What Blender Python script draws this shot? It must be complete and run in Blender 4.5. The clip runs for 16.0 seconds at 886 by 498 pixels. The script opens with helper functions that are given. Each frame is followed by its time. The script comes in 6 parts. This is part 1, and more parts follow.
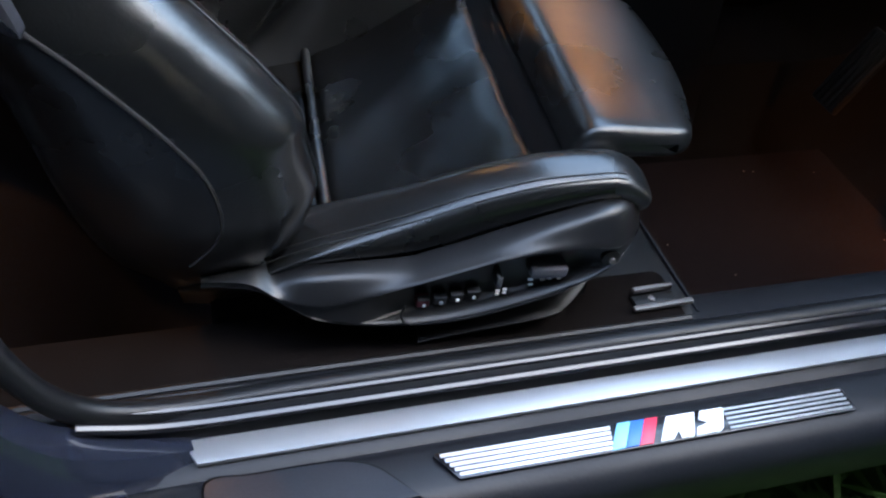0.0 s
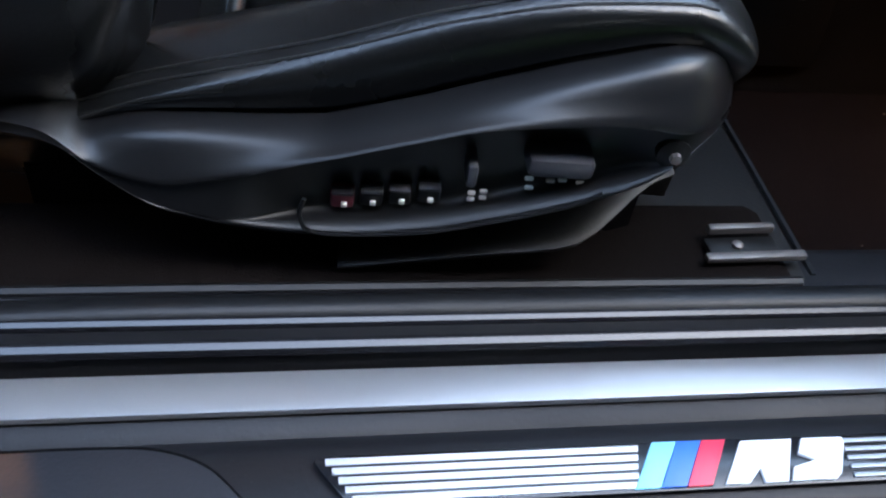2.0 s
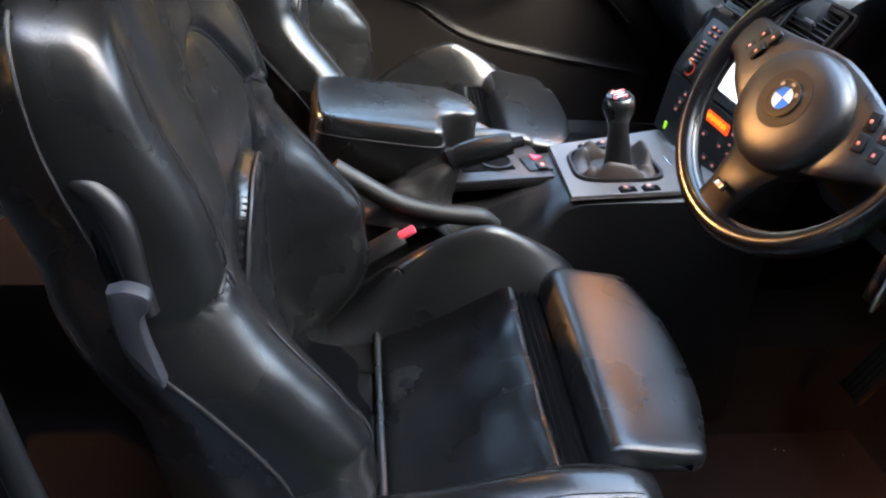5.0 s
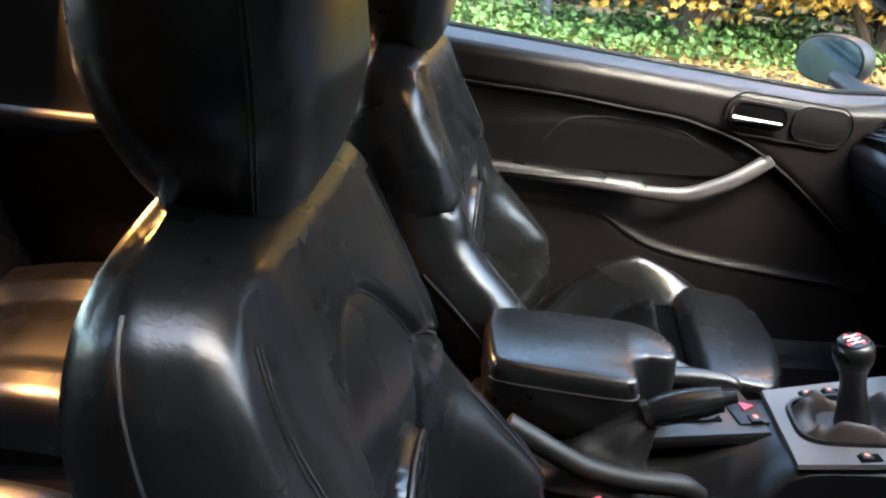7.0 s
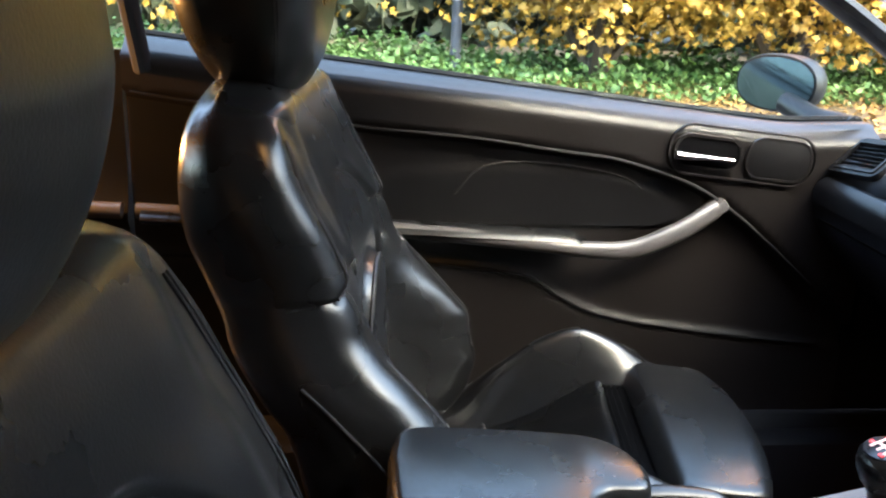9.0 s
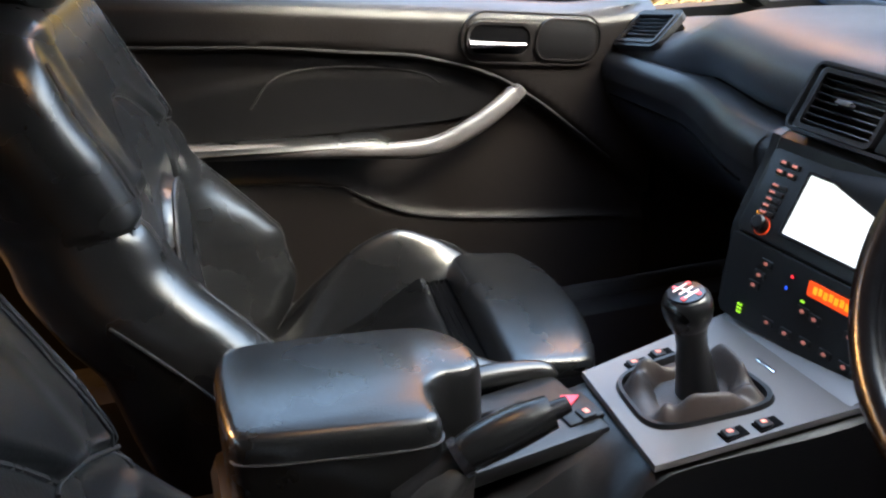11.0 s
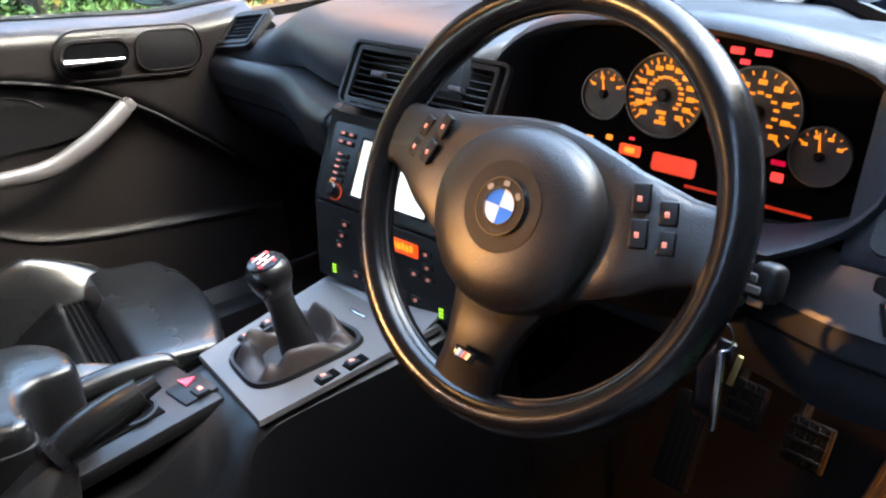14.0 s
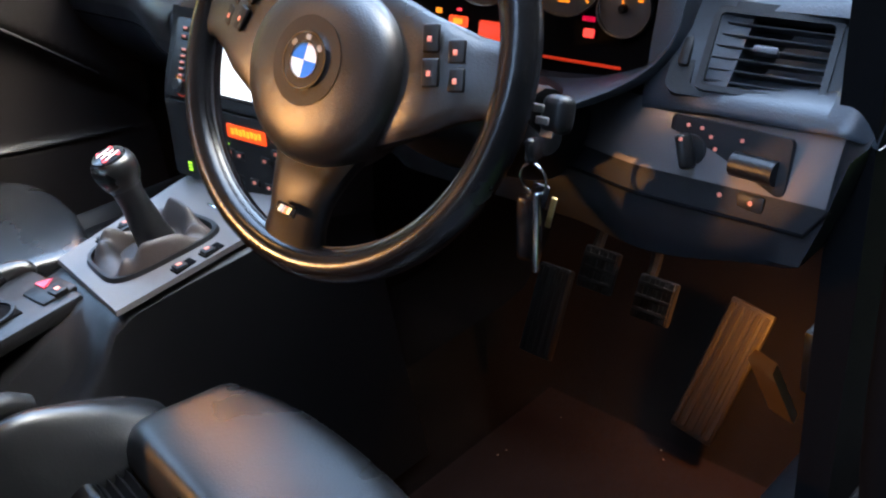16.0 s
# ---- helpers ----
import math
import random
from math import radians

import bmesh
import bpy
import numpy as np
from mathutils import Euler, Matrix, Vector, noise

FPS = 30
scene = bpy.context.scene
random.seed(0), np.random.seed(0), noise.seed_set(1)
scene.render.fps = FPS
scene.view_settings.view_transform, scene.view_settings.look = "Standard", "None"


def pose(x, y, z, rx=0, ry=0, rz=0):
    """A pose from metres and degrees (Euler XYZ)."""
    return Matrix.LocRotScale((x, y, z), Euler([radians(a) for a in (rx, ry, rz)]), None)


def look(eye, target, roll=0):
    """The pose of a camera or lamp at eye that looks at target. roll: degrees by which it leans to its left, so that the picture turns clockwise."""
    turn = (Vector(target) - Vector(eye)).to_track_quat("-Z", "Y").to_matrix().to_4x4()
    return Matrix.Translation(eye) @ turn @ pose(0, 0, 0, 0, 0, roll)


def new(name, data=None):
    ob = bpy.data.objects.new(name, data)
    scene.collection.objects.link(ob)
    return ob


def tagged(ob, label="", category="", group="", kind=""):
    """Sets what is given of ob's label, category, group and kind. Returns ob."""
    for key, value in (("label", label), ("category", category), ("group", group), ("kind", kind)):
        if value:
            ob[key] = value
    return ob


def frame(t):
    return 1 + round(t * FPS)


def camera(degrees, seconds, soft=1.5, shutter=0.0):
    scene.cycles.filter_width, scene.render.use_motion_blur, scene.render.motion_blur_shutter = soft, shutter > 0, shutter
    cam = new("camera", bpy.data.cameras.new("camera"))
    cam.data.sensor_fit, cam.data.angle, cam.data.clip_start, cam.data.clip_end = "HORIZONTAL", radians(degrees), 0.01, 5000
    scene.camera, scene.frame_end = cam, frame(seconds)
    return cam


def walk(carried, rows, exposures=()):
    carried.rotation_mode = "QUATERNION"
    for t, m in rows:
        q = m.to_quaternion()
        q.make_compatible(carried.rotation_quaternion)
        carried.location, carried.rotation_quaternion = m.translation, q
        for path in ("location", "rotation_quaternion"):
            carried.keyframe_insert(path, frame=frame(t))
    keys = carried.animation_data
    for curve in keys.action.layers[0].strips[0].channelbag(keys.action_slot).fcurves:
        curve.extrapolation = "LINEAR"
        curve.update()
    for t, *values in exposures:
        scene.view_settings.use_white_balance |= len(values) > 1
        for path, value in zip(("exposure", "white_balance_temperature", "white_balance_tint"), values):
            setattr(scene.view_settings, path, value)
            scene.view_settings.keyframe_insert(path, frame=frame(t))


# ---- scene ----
cam = camera(52.6, 16.0, soft=2.2)
# (seconds, eye, target, roll)
PATH = [
    (0, (0.196, -1.135, 1.007), (0.735, 0.258, -0.323), 8.4),
    (0.5, (0.234, -1.061, 0.91), (0.834, 0.263, -0.464), 13.1),
    (1, (0.306, -0.996, 0.809), (0.712, 0.37, -0.595), 10.9),
    (1.5, (0.337, -0.975, 0.782), (0.722, 0.39, -0.628), 10.3),
    (2, (0.352, -0.965, 0.763), (0.708, 0.426, -0.629), 9.8),
    (2.5, (0.33, -0.994, 0.806), (0.676, 0.405, -0.58), 9.4),
    (3, (0.282, -1.055, 0.904), (0.698, 0.32, -0.486), 10.1),
    (3.5, (0.235, -1.11, 0.989), (0.653, 0.291, -0.377), 7.5),
    (4, (0.194, -1.17, 1.079), (0.677, 0.318, -0.167), 7.6),
    (4.5, (0.174, -1.186, 1.156), (0.656, 0.372, -0.003), 8.4),
    (5, (0.173, -1.176, 1.189), (0.601, 0.492, 0.173), 8.3),
    (5.2, (0.167, -1.162, 1.192), (0.554, 0.53, 0.199), 8.0),
    (7.5, (0.175, -0.895, 1.201), (0.201, 1.0, 0.562), 4.1),
    (8, (0.211, -0.798, 1.169), (0.278, 1.108, 0.568), 4.1),
    (10.3, (0.223, -0.619, 1.122), (0.658, 1.19, 0.389), -0.4),
    (10.5, (0.223, -0.628, 1.114), (0.692, 1.158, 0.346), -0.6),
    (11, (0.24, -0.661, 1.117), (0.825, 1.091, 0.348), -1.3),
    (11.5, (0.256, -0.681, 1.124), (0.946, 1.05, 0.397), -1.9),
    (12, (0.269, -0.706, 1.12), (1.056, 0.983, 0.391), -2.1),
    (12.5, (0.287, -0.731, 1.119), (1.169, 0.909, 0.388), -3.0),
    (13, (0.299, -0.763, 1.113), (1.26, 0.818, 0.354), -3.5),
    (13.5, (0.316, -0.788, 1.109), (1.35, 0.741, 0.337), -4.3),
    (14, (0.338, -0.813, 1.111), (1.436, 0.664, 0.327), -5.0),
    (14.5, (0.355, -0.839, 1.105), (1.518, 0.579, 0.308), -5.2),
    (15, (0.369, -0.871, 1.097), (1.58, 0.494, 0.278), -5.9),
    (15.5, (0.364, -0.893, 1.078), (1.57, 0.438, 0.198), -6.2),
    (16, (0.356, -0.902, 1.059), (1.537, 0.419, 0.131), -6.9),
]
walk(cam, [(t, look(eye, target, roll)) for t, eye, target, roll in PATH], exposures=[(0, 5.0, 6700, 4), (1, 4.75, 6700, 4), (3, 4.8, 6700, 4), (5, 5.4, 7000, 6), (8, 4.7, 6900, 4), (10.5, 4.95, 7000, 4), (12, 5.0, 6900, 5), (13, 5.15, 6900, 5), (16, 5.35, 6700, 5)])
# strengths of the sky, the veiled sun, the street lamp, the footwell lamp and the lit displays
SKY, SUN, STREET, FOOT, GLOW = 0.145, 0.006, 4.2, 0.024, 0.016

# ---- light ----
world = bpy.data.worlds.new("world")
scene.world = world
world.use_nodes = True
wn, wl = world.node_tree.nodes, world.node_tree.links
sky = wn.new("ShaderNodeTexSky")
sky.sky_type = "NISHITA"
sky.sun_disc = False
sky.sun_elevation = radians(42)
sky.sun_rotation = radians(142)
sky.dust_density = 3.0
sky.ozone_density = 1.0
wn["Background"].inputs["Strength"].default_value = SKY
wl.new(sky.outputs["Color"], wn["Background"].inputs["Color"])


def lamp(name, kind, energy, colour, m, **settings):
    data = bpy.data.lights.new(name, kind)
    data.energy, data.color = energy, colour
    for key, value in settings.items():
        if key == "size":
            data.size = value
        elif key == "size_y":
            data.shape, data.size_y = "RECTANGLE", value
        elif key == "angle":
            data.angle = value
        elif key == "spread":
            data.spread = value
    ob = new(name, data)
    ob.matrix_world = m
    return ob


# overcast evening: a weak, very wide sun behind cloud
lamp("sun", "SUN", SUN, (0.90, 0.94, 1.0), look((3.4, -4.35, 5.0), (0, 0, 0)), angle=radians(80))
# unseen orange street lamp across the lane, added where the warm highlights point
lamp("street_bulb", "AREA", STREET, (1.0, 0.40, 0.10), look((4.6, 6.5, 5.0), (0.4, -0.2, 0.7)), size=0.9, size_y=0.6)
# courtesy lamps, lit while the door is open: one in the roof ahead, one on the far rear pillar
DOME, REAR = 0.02, 0.75
lamp("dome_bulb", "AREA", DOME, (1.0, 0.50, 0.16), look((0.40, 0.0, 1.312), (0.40, 0.0, 0.5)), size=0.10, size_y=0.06)
lamp("rear_bulb", "AREA", REAR, (1.0, 0.45, 0.12), look((-0.568, 0.610, 1.036), (0.5, -0.30, 0.86)), size=0.07, size_y=0.04)
# the lamp under the driver's dash
lamp("footwell_bulb", "AREA", FOOT, (1.0, 0.38, 0.06), look((1.21, -0.53, 0.48), (1.25, -0.46, 0.36)), size=0.03, size_y=0.02, spread=radians(130))

# ---- materials ----


def material(name, base, rough, metal=0.0, grain=0.0, scale=200.0, patch=0.15, patch_scale=6.0, vary=0.0, coat=0.0, spec=0.5, wrinkle=0.0, wear=0.0):
    """A procedural surface: two scales of tone, fine grain relief, patches of differing gloss."""
    m = bpy.data.materials.new(name)
    m.use_nodes = True
    n, l = m.node_tree.nodes, m.node_tree.links
    b = n["Principled BSDF"]
    b.inputs["Metallic"].default_value = metal
    b.inputs["Coat Weight"].default_value = coat
    b.inputs["Coat Roughness"].default_value = 0.15
    b.inputs["Specular IOR Level"].default_value = spec
    co = n.new("ShaderNodeTexCoord")
    big = n.new("ShaderNodeTexNoise")
    big.inputs["Scale"].default_value = patch_scale
    big.inputs["Detail"].default_value = 5
    l.new(co.outputs["Object"], big.inputs["Vector"])
    fine = n.new("ShaderNodeTexNoise")
    fine.inputs["Scale"].default_value = scale
    fine.inputs["Detail"].default_value = 3
    l.new(co.outputs["Object"], fine.inputs["Vector"])
    mix = n.new("ShaderNodeMix")
    mix.data_type = "RGBA"
    mix.inputs["A"].default_value = (*[c * (1 - patch) for c in base], 1)
    mix.inputs["B"].default_value = (*[min(1, c * (1 + patch)) for c in base], 1)
    l.new(big.outputs["Fac"], mix.inputs["Factor"])
    out = mix.outputs["Result"]
    if vary > 0:
        info = n.new("ShaderNodeObjectInfo")
        hsv = n.new("ShaderNodeHueSaturation")
        mr = n.new("ShaderNodeMapRange")
        mr.inputs["To Min"].default_value, mr.inputs["To Max"].default_value = 1 - vary, 1 + vary
        l.new(info.outputs["Random"], mr.inputs["Value"])
        l.new(mr.outputs["Result"], hsv.inputs["Value"])
        l.new(out, hsv.inputs["Color"])
        out = hsv.outputs["Color"]
    if wear > 0:
        dust = n.new("ShaderNodeTexNoise")
        dust.inputs["Scale"].default_value = 900
        l.new(co.outputs["Object"], dust.inputs["Vector"])
        rng = n.new("ShaderNodeMapRange")
        rng.inputs["From Min"].default_value, rng.inputs["From Max"].default_value = 0.70, 0.76
        rng.inputs["To Max"].default_value = wear
        l.new(dust.outputs["Fac"], rng.inputs["Value"])
        mx = n.new("ShaderNodeMix")
        mx.data_type = "RGBA"
        mx.inputs["B"].default_value = (0.35, 0.33, 0.30, 1)
        l.new(rng.outputs["Result"], mx.inputs["Factor"])
        l.new(out, mx.inputs["A"])
        out = mx.outputs["Result"]
    l.new(out, b.inputs["Base Color"])
    rr = n.new("ShaderNodeMapRange")
    rr.inputs["From Min"].default_value, rr.inputs["From Max"].default_value = 0.3, 0.7
    rr.inputs["To Min"].default_value, rr.inputs["To Max"].default_value = max(0.03, rough - 0.07), min(1, rough + 0.07)
    l.new(big.outputs["Fac"], rr.inputs["Value"])
    l.new(rr.outputs["Result"], b.inputs["Roughness"])
    last = None
    if grain > 0:
        bump = n.new("ShaderNodeBump")
        bump.inputs["Strength"].default_value = grain
        bump.inputs["Distance"].default_value = 0.0006
        l.new(fine.outputs["Fac"], bump.inputs["Height"])
        last = bump
    if wrinkle > 0:
        crease = n.new("ShaderNodeTexNoise")
        crease.inputs["Scale"].default_value = 16
        crease.inputs["Detail"].default_value = 2
        crease.inputs["Distortion"].default_value = 0.5
        l.new(co.outputs["Object"], crease.inputs["Vector"])
        fold = n.new("ShaderNodeBump")
        fold.inputs["Strength"].default_value = wrinkle
        fold.inputs["Distance"].default_value = 0.006
        l.new(crease.outputs["Fac"], fold.inputs["Height"])
        if last:
            l.new(last.outputs["Normal"], fold.inputs["Normal"])
        last = fold
    if last:
        l.new(last.outputs["Normal"], b.inputs["Normal"])
    return m


def glowing(name, colour, strength):
    m = material(name, colour, 0.4, patch=0.05)
    b = m.node_tree.nodes["Principled BSDF"]
    b.inputs["Emission Color"].default_value = (*colour, 1)
    b.inputs["Emission Strength"].default_value = strength * GLOW
    return m


def clear_glass(name, tint, rough=0.0):
    m = bpy.data.materials.new(name)
    m.use_nodes = True
    n, l = m.node_tree.nodes, m.node_tree.links
    n.remove(n["Principled BSDF"])
    see = n.new("ShaderNodeBsdfTransparent")
    see.inputs["Color"].default_value = (*tint, 1)
    gloss = n.new("ShaderNodeBsdfGlossy")
    gloss.inputs["Roughness"].default_value = rough
    fres = n.new("ShaderNodeFresnel")
    fres.inputs["IOR"].default_value = 1.45
    mix = n.new("ShaderNodeMixShader")
    l.new(fres.outputs["Fac"], mix.inputs["Fac"])
    l.new(see.outputs["BSDF"], mix.inputs[1])
    l.new(gloss.outputs["BSDF"], mix.inputs[2])
    l.new(mix.outputs["Shader"], n["Material Output"].inputs["Surface"])
    return m


M_LEATHER = material("black_leather", (0.0062, 0.0066, 0.0069), 0.28, grain=0.3, scale=420, patch=0.2, wrinkle=0.13, spec=0.6)
M_LEATHER_FLAT = material("taut_black_leather", (0.0062, 0.0066, 0.0069), 0.28, grain=0.3, scale=420, patch=0.2, wrinkle=0.07, spec=0.6)
M_SEAM = material("black_stitched_cord", (0.014, 0.014, 0.015), 0.5, grain=0.5, scale=700)
M_SOFT = material("soft_black_plastic", (0.0065, 0.0066, 0.0072), 0.35, grain=0.5, scale=650, patch=0.12, spec=0.38)
M_DASH = material("grained_dash_skin", (0.024, 0.029, 0.037), 0.38, grain=0.6, scale=520, patch=0.1, spec=0.55)
M_MATT = material("matt_black_plastic", (0.0110, 0.0115, 0.0135), 0.42, grain=0.5, scale=650, patch=0.12, spec=0.2)
M_RIM = material("polished_wheel_leather", (0.0055, 0.0055, 0.006), 0.22, grain=0.25, scale=500, patch=0.25, patch_scale=14, spec=0.5)
M_DOOR = material("grained_door_skin", (0.0085, 0.0072, 0.0068), 0.40, grain=0.6, scale=520, patch=0.15, spec=0.48)
M_SATIN = material("satin_black_plastic", (0.0058, 0.0060, 0.0070), 0.38, grain=0.08, scale=900, patch=0.1, spec=0.45)
M_COVER = material("slate_sill_plastic", (0.014, 0.0145, 0.018), 0.50, grain=0.4, scale=500, patch=0.12, spec=0.25)
M_SILL = material("dull_black_sill_rubber", (0.0090, 0.0092, 0.0108), 0.42, grain=0.3, scale=300, patch=0.25, wear=0.05, spec=0.2)
M_HARD = material("hard_black_plastic", (0.0055, 0.0055, 0.006), 0.42, grain=0.3, scale=500, patch=0.15, spec=0.35)
M_GLOSS = material("gloss_black_plastic", (0.010, 0.010, 0.012), 0.18, patch=0.1)
M_RUBBER = material("black_rubber_seal", (0.0060, 0.0062, 0.007), 0.42, grain=0.3, scale=300, patch=0.2, wear=0.04, spec=0.28)
M_SILVER = material("titanium_grey_trim", (0.130, 0.118, 0.112), 0.42, metal=0.5, grain=0.15, scale=900, patch=0.06)
M_GRAB = material("satin_grey_grip", (0.120, 0.114, 0.112), 0.38, metal=0.35, grain=0.12, scale=900, patch=0.06)
M_ALU = material("brushed_aluminium", (0.29, 0.29, 0.295), 0.36, metal=0.6, grain=0.1, scale=900, patch=0.04)
M_CHROME = material("chrome", (0.62, 0.62, 0.64), 0.14, metal=1.0, patch=0.02)
M_PAINT = material("dark_body_paint", (0.012, 0.014, 0.022), 0.16, coat=0.8, patch=0.1)
M_CARPET = material("black_carpet", (0.0055, 0.0042, 0.0039), 0.95, grain=1.0, scale=900, patch=0.35, patch_scale=9, wear=0.06, spec=0.03)
M_MAT = material("charcoal_floor_mat", (0.0115, 0.0068, 0.0060), 0.95, grain=1.0, scale=1100, patch=0.4, patch_scale=7, wear=0.10, spec=0.03)
M_HEAD = material("anthracite_headliner", (0.03, 0.03, 0.032), 0.95, grain=0.6, scale=800, spec=0.1)
# sheenless near-black: the shade of gaps, wells and covered parts put into the colour
M_DARK = material("shade_black", (0.0035, 0.0035, 0.004), 0.75, patch=0.1, spec=0.02)
M_PEDAL = material("worn_pedal_rubber", (0.010, 0.008, 0.007), 0.7, spec=0.2, grain=0.6, scale=260, patch=0.4, patch_scale=30, wear=0.2)
M_BOOT = material("brown_black_soft_leather", (0.030, 0.021, 0.0175), 0.48, grain=0.5, scale=420, wrinkle=0.4, patch=0.2)
M_WHITE = material("white_enamel", (0.80, 0.82, 0.85), 0.25, patch=0.03)
M_BLUE = material("blue_enamel", (0.03, 0.19, 0.62), 0.25, patch=0.03)
M_PALEBLUE = material("pale_blue_enamel", (0.20, 0.55, 0.78), 0.3, patch=0.03)
M_DARKBLUE = material("dark_blue_enamel", (0.03, 0.13, 0.48), 0.3, patch=0.03)
M_CRIMSON = material("red_enamel", (0.68, 0.03, 0.07), 0.3, patch=0.03)
M_DIAL = material("grey_dial_face", (0.11, 0.10, 0.105), 0.5, patch=0.08)
M_STRIPE = material("brushed_plate_ribs", (0.62, 0.63, 0.66), 0.34, metal=0.35, grain=0.1, scale=900, patch=0.03)
M_GREY = material("slate_grey_plastic", (0.045, 0.047, 0.056), 0.40, grain=0.2, scale=600, patch=0.08)
M_FOLD = material("grey_lever_plastic", (0.020, 0.021, 0.026), 0.42, grain=0.2, scale=600, patch=0.08)
M_CRUMB = material("dry_crumbs", (0.22, 0.18, 0.14), 0.8)
M_SLEEVE = material("slack_black_leather", (0.0090, 0.0088, 0.0088), 0.50, grain=0.4, scale=420, wrinkle=0.25, spec=0.4)
M_PAD = material("grained_airbag_skin", (0.0130, 0.0118, 0.0112), 0.33, grain=0.5, scale=650, patch=0.12, spec=0.65)
M_LIP = material("dull_moulded_edge", (0.0085, 0.0080, 0.0080), 0.55, grain=0.4, scale=520, spec=0.3)
M_SCREEN = glowing("white_lit_screen", (0.95, 1.0, 1.0), 2.6)
M_ORANGE = glowing("amber_backlight", (1.0, 0.27, 0.015), 2.0)
M_AMBER_DIM = glowing("dim_orange_legend", (0.80, 0.24, 0.17), 0.34)
M_REDGLOW = glowing("red_warning_light", (1.0, 0.03, 0.05), 2.0)
M_ORANGEBAR = glowing("orange_display", (1.0, 0.07, 0.01), 1.9)
M_YELLOW = glowing("yellow_display_bars", (1.0, 0.34, 0.02), 2.2)
M_TRIM = material("dark_titanium_trim", (0.110, 0.105, 0.110), 0.36, metal=0.5, grain=0.15, scale=900, patch=0.06)
M_GREEN = glowing("green_lamp", (0.45, 1.0, 0.05), 1.5)
M_BLUEGLOW = glowing("blue_lamp", (0.02, 0.10, 1.0), 1.5)
M_LEGEND = material("white_printed_mark", (0.75, 0.75, 0.72), 0.5, patch=0.05)
M_GLASS = clear_glass("window_glass", (0.90, 0.95, 0.94))
M_MIRROR = material("mirror_silver", (0.16, 0.22, 0.23), 0.03, metal=1.0, patch=0.0)

# ---- mesh helpers ----


def part(name, bm, mat, parent=None, label="", flat=False, angle=38):
    """Links a bmesh as one mesh object, under a thing or a part."""
    bmesh.ops.recalc_face_normals(bm, faces=bm.faces[:])
    limit = radians(angle)
    for f in bm.faces:
        f.smooth = not flat
    for e in bm.edges:
        if len(e.link_faces) == 2 and e.calc_face_angle(0) > limit:
            e.smooth = False
    me = bpy.data.meshes.new(name)
    bm.to_mesh(me)
    bm.free()
    me.materials.append(mat)
    ob = new(name, me)
    if parent is not None:
        ob.parent = parent
    if label:
        ob["label"] = label
    return ob


def thing(name, label, category, group="", kind=""):
    return tagged(new(name), label, category, group, kind)


def rbox(size, m=None, r=0.004, seg=2, bm=None):
    """A box of that size with rounded edges, at the pose m."""
    bm = bm or bmesh.new()
    tmp = bmesh.new()
    bmesh.ops.create_cube(tmp, size=1)
    bmesh.ops.scale(tmp, vec=size, verts=tmp.verts)
    r = min(r, min(size) * 0.45)
    if r > 0:
        bmesh.ops.bevel(tmp, geom=tmp.edges[:], offset=r, segments=seg, affect="EDGES", profile=0.5)
    if m is not None:
        bmesh.ops.transform(tmp, matrix=m, verts=tmp.verts)
    return join(bm, tmp)


def join(bm, tmp):
    base = [bm.verts.new(v.co) for v in tmp.verts]
    tmp.verts.index_update()
    for f in tmp.faces:
        bm.faces.new([base[v.index] for v in f.verts])
    tmp.free()
    return bm


def loft(rings, closed=True, cap=True, bm=None):
    """Skin between rings of equal length."""
    bm = bm or bmesh.new()
    rows = [[bm.verts.new(p) for p in ring] for ring in rings]
    n = len(rows[0])
    for a, b in zip(rows, rows[1:]):
        for i in range(n if closed else n - 1):
            j = (i + 1) % n
            bm.faces.new((a[i], a[j], b[j], b[i]))
    if cap and closed:
        bm.faces.new(rows[0])
        bm.faces.new(rows[-1])
    return bm


def sheet(fn, us, vs, thick=0.0, bm=None):
    """A surface fn(u, v) over the grid; with thick, a closed slab below it (along -normal by vector)."""
    rows = [[Vector(fn(u, v)) for v in vs] for u in us]
    bm = loft(rows, closed=False, cap=False, bm=bm)
    if thick:
        bm.normal_update()
        bmesh.ops.recalc_face_normals(bm, faces=bm.faces[:])
        bmesh.ops.solidify(bm, geom=bm.faces[:], thickness=thick)
    return bm


def tube(points, radius, n=8, bm=None, cap=True, flat=1.0):
    """A round bar along points; radius a number or one for each point."""
    pts = [Vector(p) for p in points]
    rad = radius if isinstance(radius, (list, tuple)) else [radius] * len(pts)
    rings, side = [], None
    for i, p in enumerate(pts):
        d = (pts[min(i + 1, len(pts) - 1)] - pts[max(i - 1, 0)]).normalized()
        if side is None:
            side = d.cross(Vector((0, 0, 1)) if abs(d.z) < 0.9 else Vector((1, 0, 0))).normalized()
        side = (side - d * side.dot(d)).normalized()
        up = d.cross(side)
        rings.append([p + (side * math.cos(k * 2 * math.pi / n) + up * math.sin(k * 2 * math.pi / n) * flat) * rad[i] for k in range(n)])
    return loft(rings, cap=cap, bm=bm)


def smooth_curve(points, steps=8):
    """Catmull-Rom through the points."""
    P = [Vector(p) for p in points]
    P = [P[0] * 2 - P[1]] + P + [P[-1] * 2 - P[-2]]
    out = []
    for i in range(1, len(P) - 2):
        for k in range(steps):
            t = k / steps
            a, b, c, d = P[i - 1], P[i], P[i + 1], P[i + 2]
            out.append(0.5 * ((2 * b) + (c - a) * t + (2 * a - 5 * b + 4 * c - d) * t * t + (3 * b - a - 3 * c + d) * t ** 3))
    out.append(P[-2])
    return out


